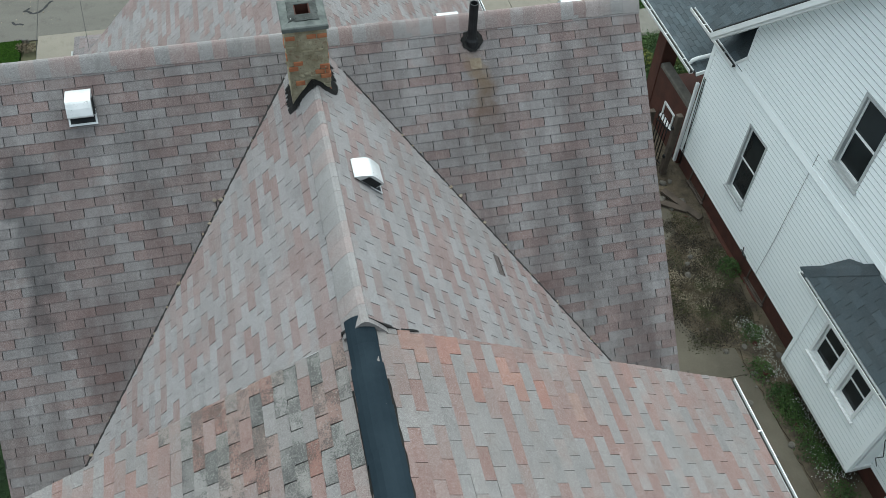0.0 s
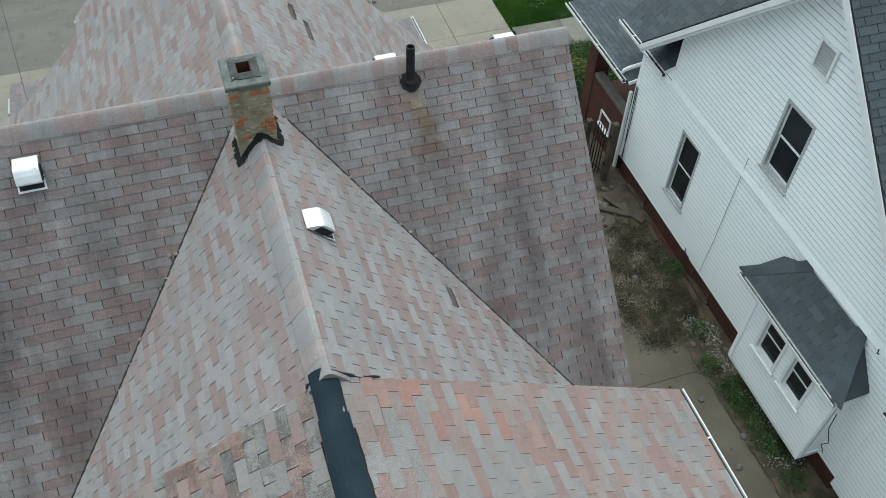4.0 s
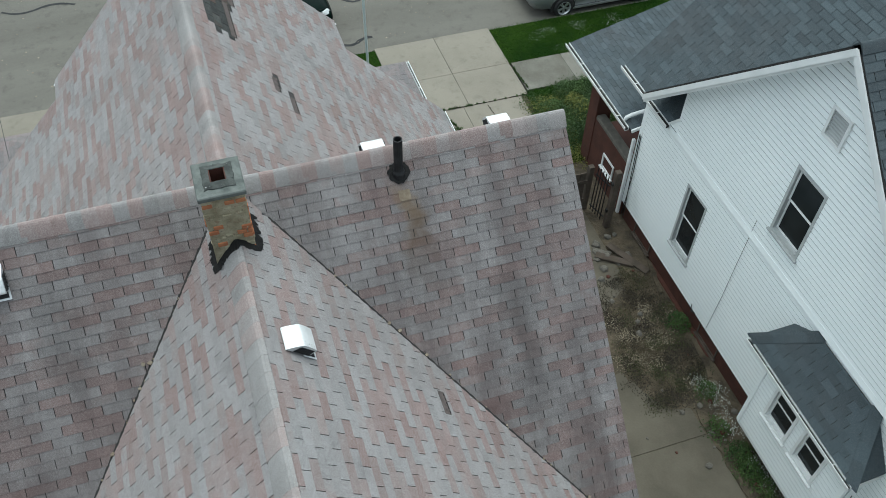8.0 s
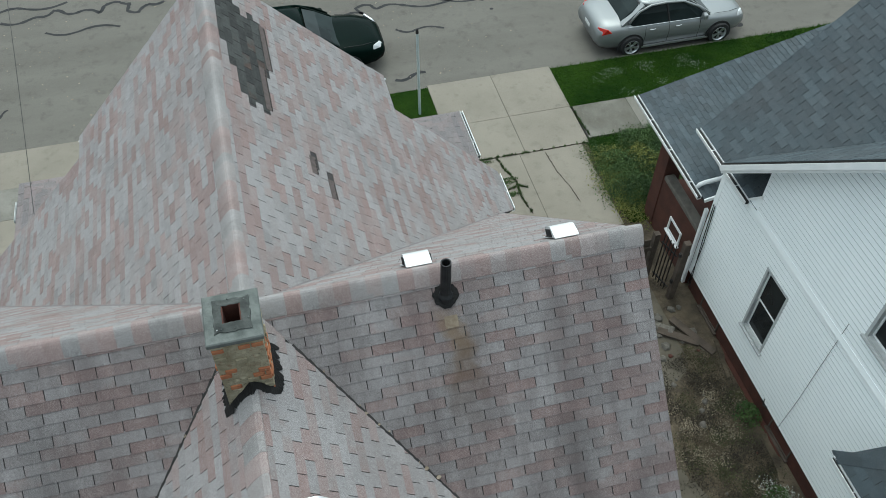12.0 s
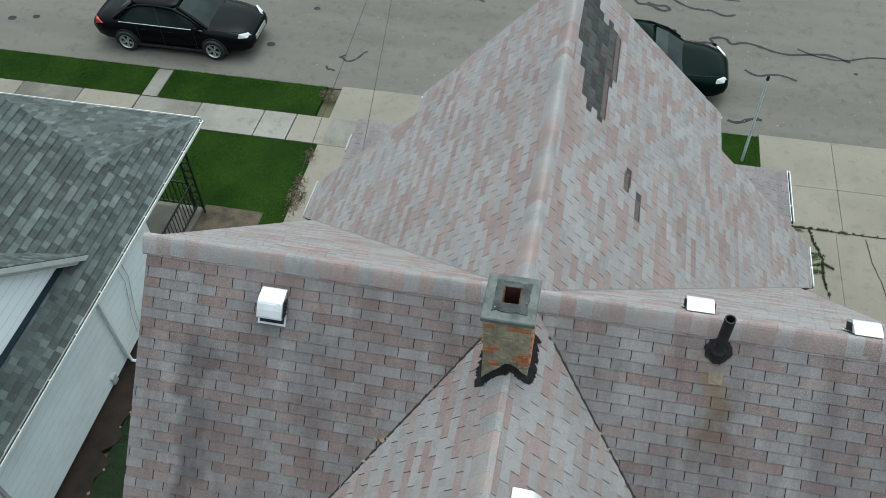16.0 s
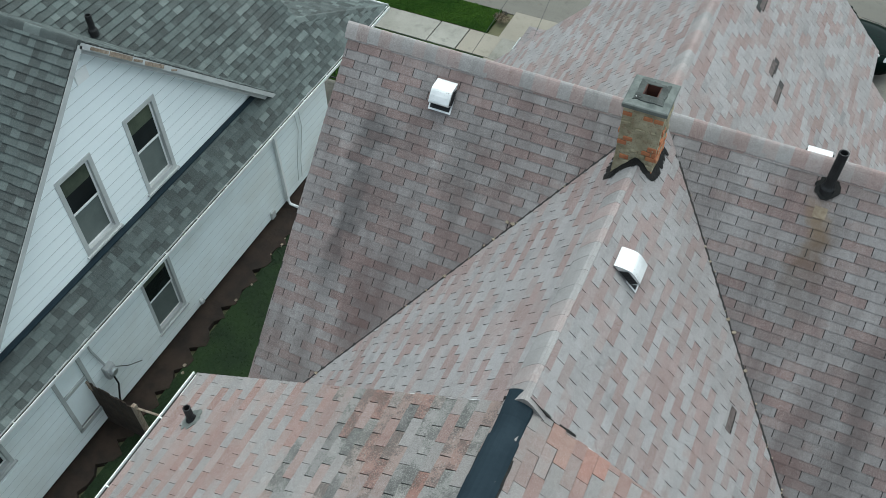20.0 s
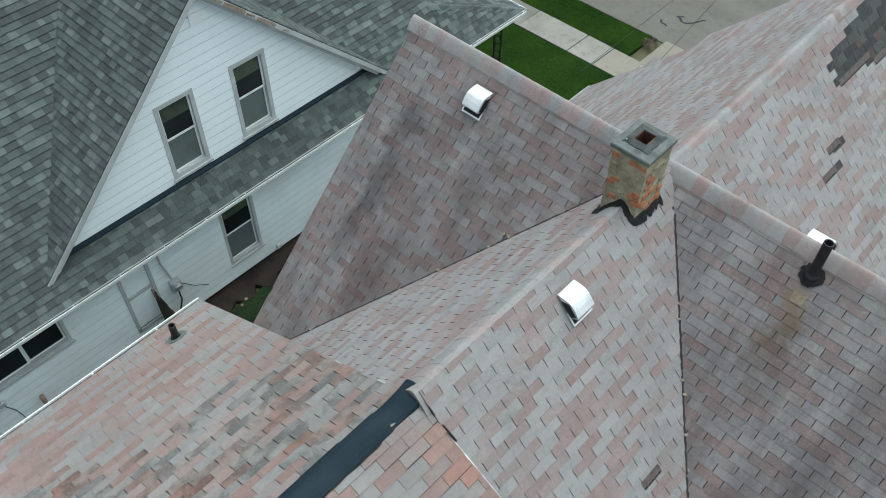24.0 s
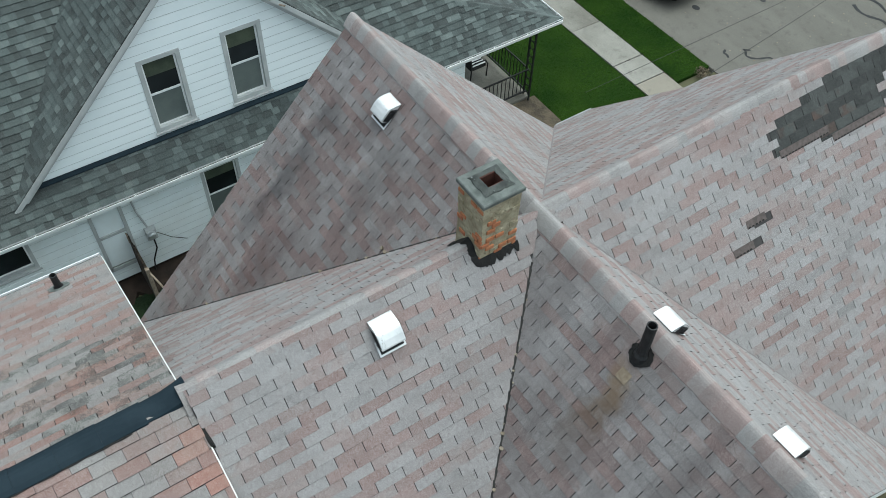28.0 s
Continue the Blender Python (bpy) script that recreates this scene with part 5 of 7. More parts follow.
# tar seal and rusty plate at the big vent pipe
def disc(name, centre, normal, r0, jag, material, label, category, seed, thick=0.012):
    r = random.Random(seed)
    n = Vector(normal).normalized()
    a = n.cross(Vector((1, 0, 0))).normalized()
    b = n.cross(a)
    pts = [Vector(centre) + (a * math.cos(t) + b * math.sin(t)) * r0 * (1 - jag / 2 + jag * r.random()) for t in [6.2832 * i / 26 for i in range(26)]]
    return solo(name, Shape().prism(pts, n * thick), material, label, category)


disc("tar_patch", (1.95, -0.22, RIDGE - 0.22 + 0.012), (0, -1, 1), 0.132, 0.2, M_TAR, "black tar patch round the vent pipe", "roof patch", 9)
M_RUST = plain("rusty_stain_plate", (0.15, 0.11, 0.075), (0.26, 0.215, 0.155), 18.0, 50.0, 0.9)
solo("stained_shingle", Shape().prism([(1.895, -0.372, RIDGE - 0.372 + 0.0125), (2.035, -0.372, RIDGE - 0.372 + 0.0125), (2.035, -0.462, RIDGE - 0.462 + 0.0125), (1.895, -0.462, RIDGE - 0.462 + 0.0125)], (0, -0.002, 0.002)), M_RUST, "rust-stained shingle tab below the vent pipe", "roof patch")
disc("sealant_patch", (-3.72, -4.85, AEAVE + 0.245 + 0.01), (-0.48, 0, 0.88), 0.13, 0.35, M_CROWN, "grey sealant round the short vent pipe", "roof patch", 10, 0.006)

# torn flashing where the addition meets the rear gable
tear = thing("torn_flashing", (0.2, -4.17, 7.5), "torn black flashing at the roof step", "flashing")
rt = random.Random(12)
for sx, reachx in ((1, 0.46), (-1, 0.14)):
    lo, hi = [], []
    for i in range(11):
        x = 0.05 + reachx * i / 10
        z = AZ - x * (AZ - AEAVE) / AX
        lo.append((sx * x - 0.06, -4.155, z - 0.02 - 0.05 * rt.random()))
        hi.append((sx * x - 0.06, -4.165 - 0.01 * rt.random(), z + 0.03 + (0.045 * rt.random()) * (1 - 0.6 * i / 10)))
    part("torn_strip", Shape().prism(lo + hi[::-1], (0, -0.03, 0.004)), M_TAR, tear)
# nailed batten edges beside the membrane
for sx, x in ((-1, -0.236), (1, 0.068)):
    e = Shape()
    r3 = random.Random(20 + sx)
    y0 = -4.75
    pts_a, pts_b = [], []
    while y0 > AY1:
        z = AZ - abs(x) * (AZ - AEAVE) / AX + 0.014
        pts_a.append((x - sx * 0.03, y0, z + 0.008))
        pts_b.append((x + sx * (0.004 + 0.012 * r3.random()), y0, z))
        y0 -= 0.06 + 0.05 * r3.random()
    m = len(pts_a)
    e.v = pts_a + pts_b
    e.f = [(i, i + 1, m + i + 1, m + i) for i in range(m - 1)]
    me = bpy.data.meshes.new("membrane_edge")
    me.from_pydata(e.v, [], e.f)
    me.materials.append(M_TAR)
    part("membrane_edge", me, None, addition)

# nail strips and torn tabs of the bared patches
M_STRIP = plain("torn_adhesive_strip", (0.055, 0.045, 0.042), (0.12, 0.095, 0.088), 20.0, 90.0, 0.95)


def nail_strip(x, y0, y1):
    base = solo("bared_strip", Shape().prism([(x, y0, RIDGE - x + 0.008), (x, y1, RIDGE - x + 0.008), (x - 0.075, y1, RIDGE - x + 0.083), (x - 0.075, y0, RIDGE - x + 0.083)], (0.002, 0, 0.002)), M_STRIP, "dark adhesive strip where shingle tabs blew off", "roof patch")
    y = y0 + 0.02
    while y < y1 - 0.03:
        part("adhesive_dash", Shape().prism([(x, y, RIDGE - x + 0.0125), (x, y + 0.035, RIDGE - x + 0.0125), (x - 0.013, y + 0.035, RIDGE - x + 0.0255), (x - 0.013, y, RIDGE - x + 0.0255)], (0.002, 0, 0.002)), M_TAR, base)
        y += 0.06
    return base


nail_strip(0.60, 3.5, 4.42)
nail_strip(0.70, 4.45, 5.5)
nail_strip(1.02, 2.63, 2.97)
nail_strip(1.20, 2.30, 2.65)
for q in (-2.62,):
    nail_strip(1.845, -2.63, -2.31)

# leaf litter and small stones in the valleys
litter = random.Random(33)
M_LITTER = plain("dry_leaf_litter", (0.10, 0.07, 0.045), (0.30, 0.26, 0.2), 9.0, 40.0, 0.9)
for k in range(64):
    sx = litter.choice((-1, 1))
    t = 0.5 + 3.4 * litter.random() if sx > 0 else litter.choice((1.25 + 0.5 * litter.random(), 0.5 + 3.3 * litter.random()))
    c = Vector((sx * t + (litter.random() - 0.5) * 0.05, -t, RIDGE - t + 0.012))
    s = Shape()
    rr = 0.008 + 0.018 * litter.random() ** 2
    pts = [c + Vector((math.cos(a) * rr * (0.6 + 0.8 * litter.random()), math.sin(a) * rr, 0.3 * rr * math.sin(a * 2))) for a in (0, 1.05, 2.1, 3.14, 4.2, 5.2)]
    s.prism(pts, (0, 0, rr * 0.7))
    solo("dead_leaf", s, M_LITTER, "dry leaf scrap caught in the roof valley", "leaf litter", "valley litter")
disc("moss_clump", (-1.36, -1.27, RIDGE - 1.27 + 0.015), (0, -1, 1), 0.022, 0.6, M_LITTER, "dark clump of moss beside the valley", "moss", 14, 0.025)
for sx in (-1, 1):
    for fy, length in ((-1, 4.1), (1, 4.4)):
        v = Shape()
        rv = random.Random(40 + sx + 3 * fy)
        pa, pb = [], []
        for i in range(60):
            t = 0.35 + (length - 0.35) * i / 59
            w = 0.006 + 0.012 * rv.random()
            pa.append((sx * (t + w), fy * (t - w), RIDGE - t - w * 0 + 0.016 + 0.0))
            pb.append((sx * (t - w), fy * (t + w), RIDGE - t + 0.016))
        v.v = pa + pb
        v.f = [(i, i + 1, 61 + i, 60 + i) for i in range(59)]
        me = bpy.data.meshes.new("valley_line")
        me.from_pydata(v.v, [], v.f)
        me.materials.append(M_FELT if fy < 0 else M_PORCH)
        part("valley_line", me, None, house)

# front porch roofs of the pink-roofed house
for sx in (-1, 1):
    slope("porch_roof", (sx * 4.42, 0, 2.78), (0, sx, 0), (-sx, 0, 0.3), [(sx * 5.4, 0), (sx * 8.0, 0), (sx * 6.3, 2.2), (sx * 5.4, 2.2)], M_PORCH, house, seed=95 + sx)
    gutter("gutter", sx * 4.43, 6.6 if sx > 0 else 7.0, 8.0 if sx > 0 else 7.5, 2.70, house, sx, M_TRIM if sx > 0 else M_GREYTRIM, width=0.06 if sx > 0 else 0.03)
slope("porch_roof", (0, 8.0, 2.78), (-1, 0, 0), (0, -1, 0.3), [(-4.42, 0), (4.42, 0), (2.3, 2.0), (-2.3, 2.0)], M_PORCH, house, seed=99)

# ---------------------------------------------------------------- white house details
part("gable_vent", Shape().box(WX - 0.078, -0.44, 6.36, WX - 0.02, -0.39, 6.92).box(WX - 0.078, -0.05, 6.36, WX - 0.02, 0.0, 6.92).box(WX - 0.078, -0.39, 6.36, WX - 0.02, -0.05, 6.41).box(WX - 0.078, -0.39, 6.87, WX - 0.02, -0.05, 6.92), M_TRIM, east)
for k in range(8):
    part("louvre", Shape().prism([(WX - 0.02, -0.39, 6.42 + 0.056 * k + 0.03), (WX - 0.02, -0.05, 6.42 + 0.056 * k + 0.03), (WX - 0.055, -0.05, 6.42 + 0.056 * k), (WX - 0.055, -0.39, 6.42 + 0.056 * k)], (0, 0, 0.012)), M_GREYTRIM, east)
part("vent_back", Shape().box(WX + 0.02, -0.4, 6.4, WX + 0.05, -0.04, 6.9), M_DARKHOLE, east)
for a, b in ((-2.5, -1.85), (-3.3, -2.68)):
    sash_window("window", 8.11, a, b, 1.42, 2.48, -1, east, M_TRIM, sash_mat=M_TRIM, w=0.06)
part("bay_corner", Shape().box(8.08, -1.52, 0.55, 8.16, -1.44, 2.55), M_WHITE, east)
part("bay_corner", Shape().box(8.08, -3.80, 0.55, 8.16, -3.70, 2.55), M_WHITE, east)
part("bay_side", Shape().box(8.12, -1.47, 0.55, WX, -1.44, 2.6), M_WHITE, east)
part("bay_floor", Shape().box(8.12, -3.78, 0.45, WX + 0.1, -1.44, 0.56), M_TRIM, east)
part("hip_facet", Shape().face_loop([(7.975, -0.985, 2.615), (8.585, -1.18, 3.02), (8.575, -1.75, 3.43)], [(7.975, -0.985, 2.655), (8.585, -1.18, 3.06), (8.575, -1.75, 3.47)]), M_DARK, east)
part("hip_facet", Shape().face_loop([(7.975, -3.875, 2.615), (8.585, -3.86, 2.66), (8.575, -3.18, 3.43)], [(7.975, -3.875, 2.655), (8.585, -3.86, 2.70), (8.575, -3.18, 3.47)]), M_DARK, east)
caps((7.985, -1.0, 2.665), (8.55, -1.72, 3.455), (0, 1, -0.3), (-0.3, -1.0, -0.4), M_DARK, east, reach=0.12, step=0.25, lift=0.02)
caps((7.985, -3.86, 2.665), (8.55, -3.20, 3.455), (0, -1, -0.3), (-0.3, 1.0, -0.4), M_DARK, east, reach=0.12, step=0.25, lift=0.02)
gutter("gutter", 7.97, -3.88, -0.97, 2.54, east, -1, width=0.07)
part("bay_fascia", Shape().box(7.97, -3.86, 2.49, 8.6, -0.99, 2.60), M_TRIM, east)
# a second, higher gutter and roof corner further back along the same wall
slope("rear_roof", (8.35, 0, 3.05), (0, -1, 0), (1, 0, 0.9), [(4.35, 0), (9.0, 0), (9.0, 4.0), (4.35, 4.0)], M_DARK, east, seed=66)
gutter("gutter", 8.34, -9.0, -4.35, 2.97, east, -1)
part("rear_wall", Shape().box(8.75, -9.0, -0.14, 14, -4.3, 3.0), M_WHITE, east)
siding("siding_board", 8.62, -9.0, -4.3, 0.25, 2.95, -1, M_WHITE, east, 0.11)
# boxed eaves returns at the foot of the rake
part("corner_infill", Shape().prism([(WX - 0.045, 3.2, 3.62), (WX - 0.045, 3.50, 3.62), (WX - 0.045, 3.2, 3.98)], (0.07, 0, 0)), M_WHITE, east)
part("eaves_trim", Shape().bar((WX - 0.05, 3.52, 3.60), (WX - 0.05, 3.19, 3.99), 0.03, 0.045), M_TRIM, east)
part("corner_board", Shape().box(WX - 0.045, 3.19, 3.98, WX + 0.02, 3.24, 4.6), M_WHITE, east)
part("eaves_trim", Shape().bar((8.42, 4.49, 2.60), (8.95, 4.47, 2.75), 0.03, 0.08), M_TRIM, east)
part("rounded_trim", Shape().tube([(8.44, 4.86, 2.58), (8.46, 4.84, 2.70), (8.56, 4.82, 2.76), (8.85, 4.76, 2.86), (8.93, 4.73, 3.0), (8.95, 4.72, 3.3)], 0.045, 8), M_TRIM, east, smooth=True)
part("downspout", Shape().bar((8.50, 4.44, 2.4), (8.53, 4.44, 0.1), 0.07, 0.06), M_TRIM, east)
for k in (0, 1):
    part("wall_cable", Shape().tube([(8.56, 4.36 - 0.05 * k, 2.6), (8.55, 4.30 - 0.06 * k, 1.6), (8.55, 4.25, 0.9), (8.56, 4.3 - 0.1 * k, 0.2)], 0.009, 5), M_IRON, east)
part("wall_cable", Shape().tube([(8.555, 0.47, 3.95), (8.56, 0.48, 3.5), (8.565, 0.50, 2.6), (8.565, 0.51, 1.6), (8.565, 0.56, 0.55), (8.56, 0.62, 0.4)], 0.004, 5), M_IRON, east)
part("wall_cable", Shape().tube([(8.0, -3.95, 2.45), (8.02, -3.98, 2.0), (8.06, -4.1, 1.7), (8.1, -4.0, 1.45), (8.1, -4.1, 1.35)], 0.008, 5), M_IRON, east)
part("cable_bracket", Shape().tube([(8.55, 0.98, 0.55), (8.40, 0.96, 0.72), (8.36, 0.96, 0.95)], 0.012, 6).tube([(8.40, 0.85, 0.78), (8.40, 1.05, 0.78)], 0.009, 6), M_IRON, east)
part("wall_hook", Shape().tube([(8.56, -3.62, 3.45), (8.5, -3.62, 3.5), (8.48, -3.62, 3.62)], 0.01, 6), M_IRON, east)
part("foundation_stone", Shape().bevel_box(8.55, 0.2, -0.14, 8.66, 2.9, 0.03, 0.03), M_REDBRICK, east)
for y in (0.1, 3.05):
    sash_window("basement_window", WX + 0.055, y, y + 0.72, 0.06, 0.44, -1, east, M_WOOD, sash_mat=M_WOOD, w=0.03)
for y0, y1, x in ((2.0, 2.9, 8.36), (-0.25, 0.7, 8.30), (-0.95, -0.4, 8.20)):
    ragged = [(x + 0.05 * rnd.random() + 0.03 * k, y0 + (y1 - y0) * k / 5) for k in range(6)] + [(x + 0.10 + 0.06 * rnd.random() + 0.03 * k, y0 + (y1 - y0) * k / 5) for k in range(5, -1, -1)]
    solo("concrete_ledge", Shape().prism([(px, py, -0.02) for px, py in ragged], (0, 0, 0.055)), M_DIRT, "broken earth-stained concrete ledge by the foundation", "ledge", "ledge pieces by the foundation")
sash_window("basement_window", 8.60, 5.05, 5.6, 0.55, 0.95, -1, east, M_TRIM, sash_mat=M_TRIM, w=0.045, slider=True)
caps((WX - 0.34, -0.2, 8.16), (12.4, -0.2, 8.16), (0, 1, -0.96), (0, -1, -0.96), M_DARK, east, reach=0.16, lift=0.025)

# ---------------------------------------------------------------- grey-roofed house details
part("wall_flashing", Shape().prism([(LXW + 0.03, -4.75, 3.16), (LXW + 0.03, 2.95, 3.16), (LXW + 0.03, 2.95, 3.26), (LXW + 0.03, -4.75, 3.26)], (0.012, 0, 0)), M_RUBBER, west)
part("wall_flashing", Shape().prism([(LXW + 0.04, -4.75, 3.245), (LXW + 0.04, 2.95, 3.245), (LXW + 0.10, 2.95, 3.19), (LXW + 0.10, -4.75, 3.19)], (0, 0, 0.02)), M_RUBBER, west)
for sy in (-1, 1):
    part("barge_board", Shape().bar((-8.30, -0.95, 6.84), (-8.30, -0.95 + sy * 4.05, 2.92), 0.03, 0.09), M_GREYTRIM, west)
    part("rake_soffit", Shape().prism([(-8.31, -0.95, 6.82), (-8.31, -0.95 + sy * 4.05, 2.90), (LXW, -0.95 + sy * 4.05, 2.90), (LXW, -0.95, 6.82)], (0, 0, 0.03)), M_GREYTRIM, west)
M_BARE = plain("bare_brown_wood", (0.14, 0.095, 0.06), (0.36, 0.30, 0.24), 16.0, 60.0, 0.9)
for k, (y0, y1, w) in enumerate(((-0.80, -0.52, 0.05), (-0.50, -0.12, 0.075), (-0.10, 0.06, 0.04), (0.10, 0.46, 0.065), (0.6, 0.72, 0.03))):
    zz = lambda y: 6.92 - (y + 0.95) * 3.94 / 4.1
    part("bare_fascia", Shape().bar((-8.222, y0, zz(y0) - 0.005 * k), (-8.222, y1, zz(y1) + 0.004 * k), 0.012, w), M_BARE, west, "bare brown wood where paint has flaked off")
part("gable_louvre", Shape().box(LXW, -1.08, 6.2, LXW + 0.04, -0.82, 6.42), M_TRIM, west)
caps((-8.24, -0.95, 7.0), (-12.3, -0.95, 7.0), (0, 1, -0.96), (0, -1, -0.96), M_GREEN, west, reach=0.15, step=0.3, lift=0.025)
caps((-7.92, 7.48, 2.67), (-8.78, 5.06, 3.55), (1, 0.0, -1), (-0.3, 1, -0.36), M_GREEN, west, reach=0.13, step=0.3, lift=0.02)
for a, b in ((-4.0, -3.93), (-3.40, -3.33)):
    part("door_casing", Shape().box(-8.27, a, 0.5, -8.22, b, 2.25), M_GREYTRIM, west)
part("door_rail", Shape().box(-8.27, -3.93, 1.45, -8.235, -3.40, 1.52), M_GREYTRIM, west)
part("door_rail", Shape().box(-8.27, -4.0, 0.45, -8.22, -3.33, 0.55), M_GREYTRIM, west)
part("downspout", Shape().bar((-8.19, 2.78, 2.6), (-8.19, 2.86, 0.15), 0.08, 0.06), M_TRIM, west)
part("downspout", Shape().tube([(-8.19, 2.86, 0.2), (-8.15, 2.86, 0.05), (-7.9, 2.88, 0.0)], 0.035, 8), M_TRIM, west)
for k, y in enumerate((3.6, 3.75)):
    part("wall_cable", Shape().tube([(-8.2, y, 2.6), (-8.21, y + 0.1, 1.6), (-8.2, y - 0.15, 0.8), (-8.21, y - 0.2, 0.3)], 0.008, 5), M_GREYTRIM, west)
part("conduit", Shape().tube([(-8.2, -3.14, 2.6), (-8.2, -3.1, 1.9), (-8.2, -3.0, 1.35)], 0.022, 8), M_GREYTRIM, west)
meter = part("electric_meter", Shape().bevel_box(-8.26, -3.08, 1.0, -8.12, -2.86, 1.3, 0.02), M_GREYTRIM, west)
mt = Shape()
mt.rings([[(xx, -2.97 + rr * math.cos(6.2832 * i / 12), 1.17 + rr * math.sin(6.2832 * i / 12)) for i in range(12)] for xx, rr in ((-8.13, 0.085), (-8.06, 0.085), (-8.04, 0.06))])
part("meter_glass", mt, M_RIM, meter)
part("meter_cable", Shape().tube([(-8.2, -2.95, 1.0), (-8.15, -2.96, 0.7), (-8.1, -3.1, 0.45), (-8.12, -3.15, 0.1)], 0.018, 6), M_IRON, west)
part("meter_cable", Shape().tube([(-8.2, -2.86, 1.1), (-8.17, -2.6, 0.8), (-8.18, -2.3, 0.55)], 0.008, 6), M_IRON, west)
gasm = part("utility_box", Shape().bevel_box(-8.25, -7.05, 0.98, -8.14, -6.85, 1.18, 0.02), M_GREYTRIM, west)
part("utility_box", Shape().bevel_box(-8.25, -6.80, 1.05, -8.16, -6.68, 1.17, 0.02), M_GREYTRIM, west)
part("wall_cable", Shape().tube([(-8.23, -7.0, 1.1), (-8.22, -7.3, 1.6), (-8.22, -7.5, 2.3), (-8.22, -7.52, 2.6)], 0.008, 5), M_GREYTRIM, west)
part("wall_cable", Shape().tube([(-8.23, -6.75, 1.05), (-8.22, -6.6, 0.7), (-8.2, -6.55, 0.4)], 0.008, 5), M_IRON, west)
part("pipe_stub", Shape().tube([(-8.26, -6.13, 0.62), (-8.16, -6.13, 0.62), (-8.14, -6.13, 0.5)], 0.045, 8), M_RUST, west)
part("outlet_box", Shape().bevel_box(-8.25, 2.2, 0.12, -8.18, 2.36, 0.32, 0.015), M_GREYTRIM, west)
part("dryer_vent", Shape().bevel_box(-8.25, -0.5, 0.16, -8.17, -0.38, 0.26, 0.02), M_GREYTRIM, west)
part("wall_base", Shape().box(-8.40, -12, -0.14, -8.30, 5.0, 0.1), M_SHADE_LOAM, west)
pipe_vent("vent_pipe", (-10.4, 1.1, 5.25), 0.32, 0.06, (0, 0), "black vent pipe on the grey shingle roof", M_CAST)
pipe_vent("vent_pipe", (-8.66, -7.17, 3.41), 0.34, 0.065, (0, 0), "short black vent pipe near the grey roof's edge", M_CAST)
disc("pipe_flashing", (-8.64, -7.17, 3.405), (1, 0, 1), 0.16, 0.25, M_RUBBER, "black flashing collar round the vent pipe", "roof patch", 19, 0.016)

# porch of the grey-roofed house: iron trellis post, railing and deck
porch = thing("porch_railing", (-8.5, 7, 0), "black wrought iron porch railing and trellis post", "railing")
for dx, dy in ((0, 0), (0.22, 0)):
    part("post", Shape().bar((-8.5 + dx, 7.15 + dy, -0.1), (-8.5 + dx, 7.15 + dy, 2.6), 0.035, 0.035), M_IRON, porch)
for k in range(11):
    z = 0.1 + 0.23 * k
    part("scroll", Shape().tube([(-8.5, 7.15, z), (-8.44, 7.15, z + 0.10), (-8.34, 7.15, z + 0.13), (-8.28, 7.15, z + 0.23)], 0.012, 5), M_IRON, porch)
    part("scroll", Shape().tube([(-8.28, 7.15, z), (-8.33, 7.15, z + 0.10), (-8.45, 7.15, z + 0.12), (-8.5, 7.15, z + 0.23)], 0.012, 5), M_IRON, porch)
for z in (0.25, 0.95):
    part("rail", Shape().bar((-8.4, 5.1, z), (-8.4, 7.15, z), 0.035, 0.03), M_IRON, porch)
    part("rail", Shape().bar((-10.6, 7.15, z), (-8.5, 7.15, z), 0.035, 0.03), M_IRON, porch)
for k in range(16):
    part("baluster", Shape().bar((-8.4, 5.15 + 0.128 * k, 0.25), (-8.4, 5.15 + 0.128 * k, 0.95), 0.014, 0.014), M_IRON, porch)
for k in range(16):
    part("baluster", Shape().bar((-10.55 + 0.128 * k, 7.15, 0.25), (-10.55 + 0.128 * k, 7.15, 0.95), 0.014, 0.014), M_IRON, porch)
solo("porch_deck", Shape().bevel_box(-17, 5.0, -0.138, -8.35, 7.25, 0.08, 0.02), M_SIDEWALK, "low concrete porch deck", "porch", kind="structure")
solo("flower_bed", Shape().box(-8.35, 6.0, -0.137, -6.9, 7.4, 0.0), M_DIRT, "bare dirt bed at the porch corner", "soil", kind="structure")

def tuft(name, cx, cy, rx, ry, count, height, material, label, category, seed, leaf=0.03):
    """A low mound of many small leaves."""
    r = random.Random(seed)
    s = Shape()
    for _ in range(count):
        a, q = r.random() * 6.28, math.sqrt(r.random()) * (0.55 + 0.75 * r.random())
        px, py = cx + rx * q * math.cos(a), cy + ry * q * math.sin(a)
        z = height * max(0.05, 1 - q * q) * (0.25 + 0.75 * r.random())
        d = Vector((r.random() - 0.5, r.random() - 0.5, r.random() * 0.6)).normalized() * leaf * (0.6 + 0.9 * r.random())
        n = Vector((r.random() - 0.5, r.random() - 0.5, 0.4)).cross(d).normalized() * leaf * 0.4
        c = Vector((px, py, max(z, 0.01)))
        o = len(s.v)
        s.v += [tuple(c - d), tuple(c + n), tuple(c + d), tuple(c - n)]
        s.f.append((o, o + 1, o + 2, o + 3))
    me = bpy.data.meshes.new(name)
    me.from_pydata(s.v, [], s.f)
    me.materials.append(material)
    return tagged(new(name, me), label, category, kind="stuff")


# chair on the porch of the grey-roofed house
chair = thing("patio_chair", (-9.85, 6.45, 0.08), "black metal patio chair with a striped cushion", "chair")
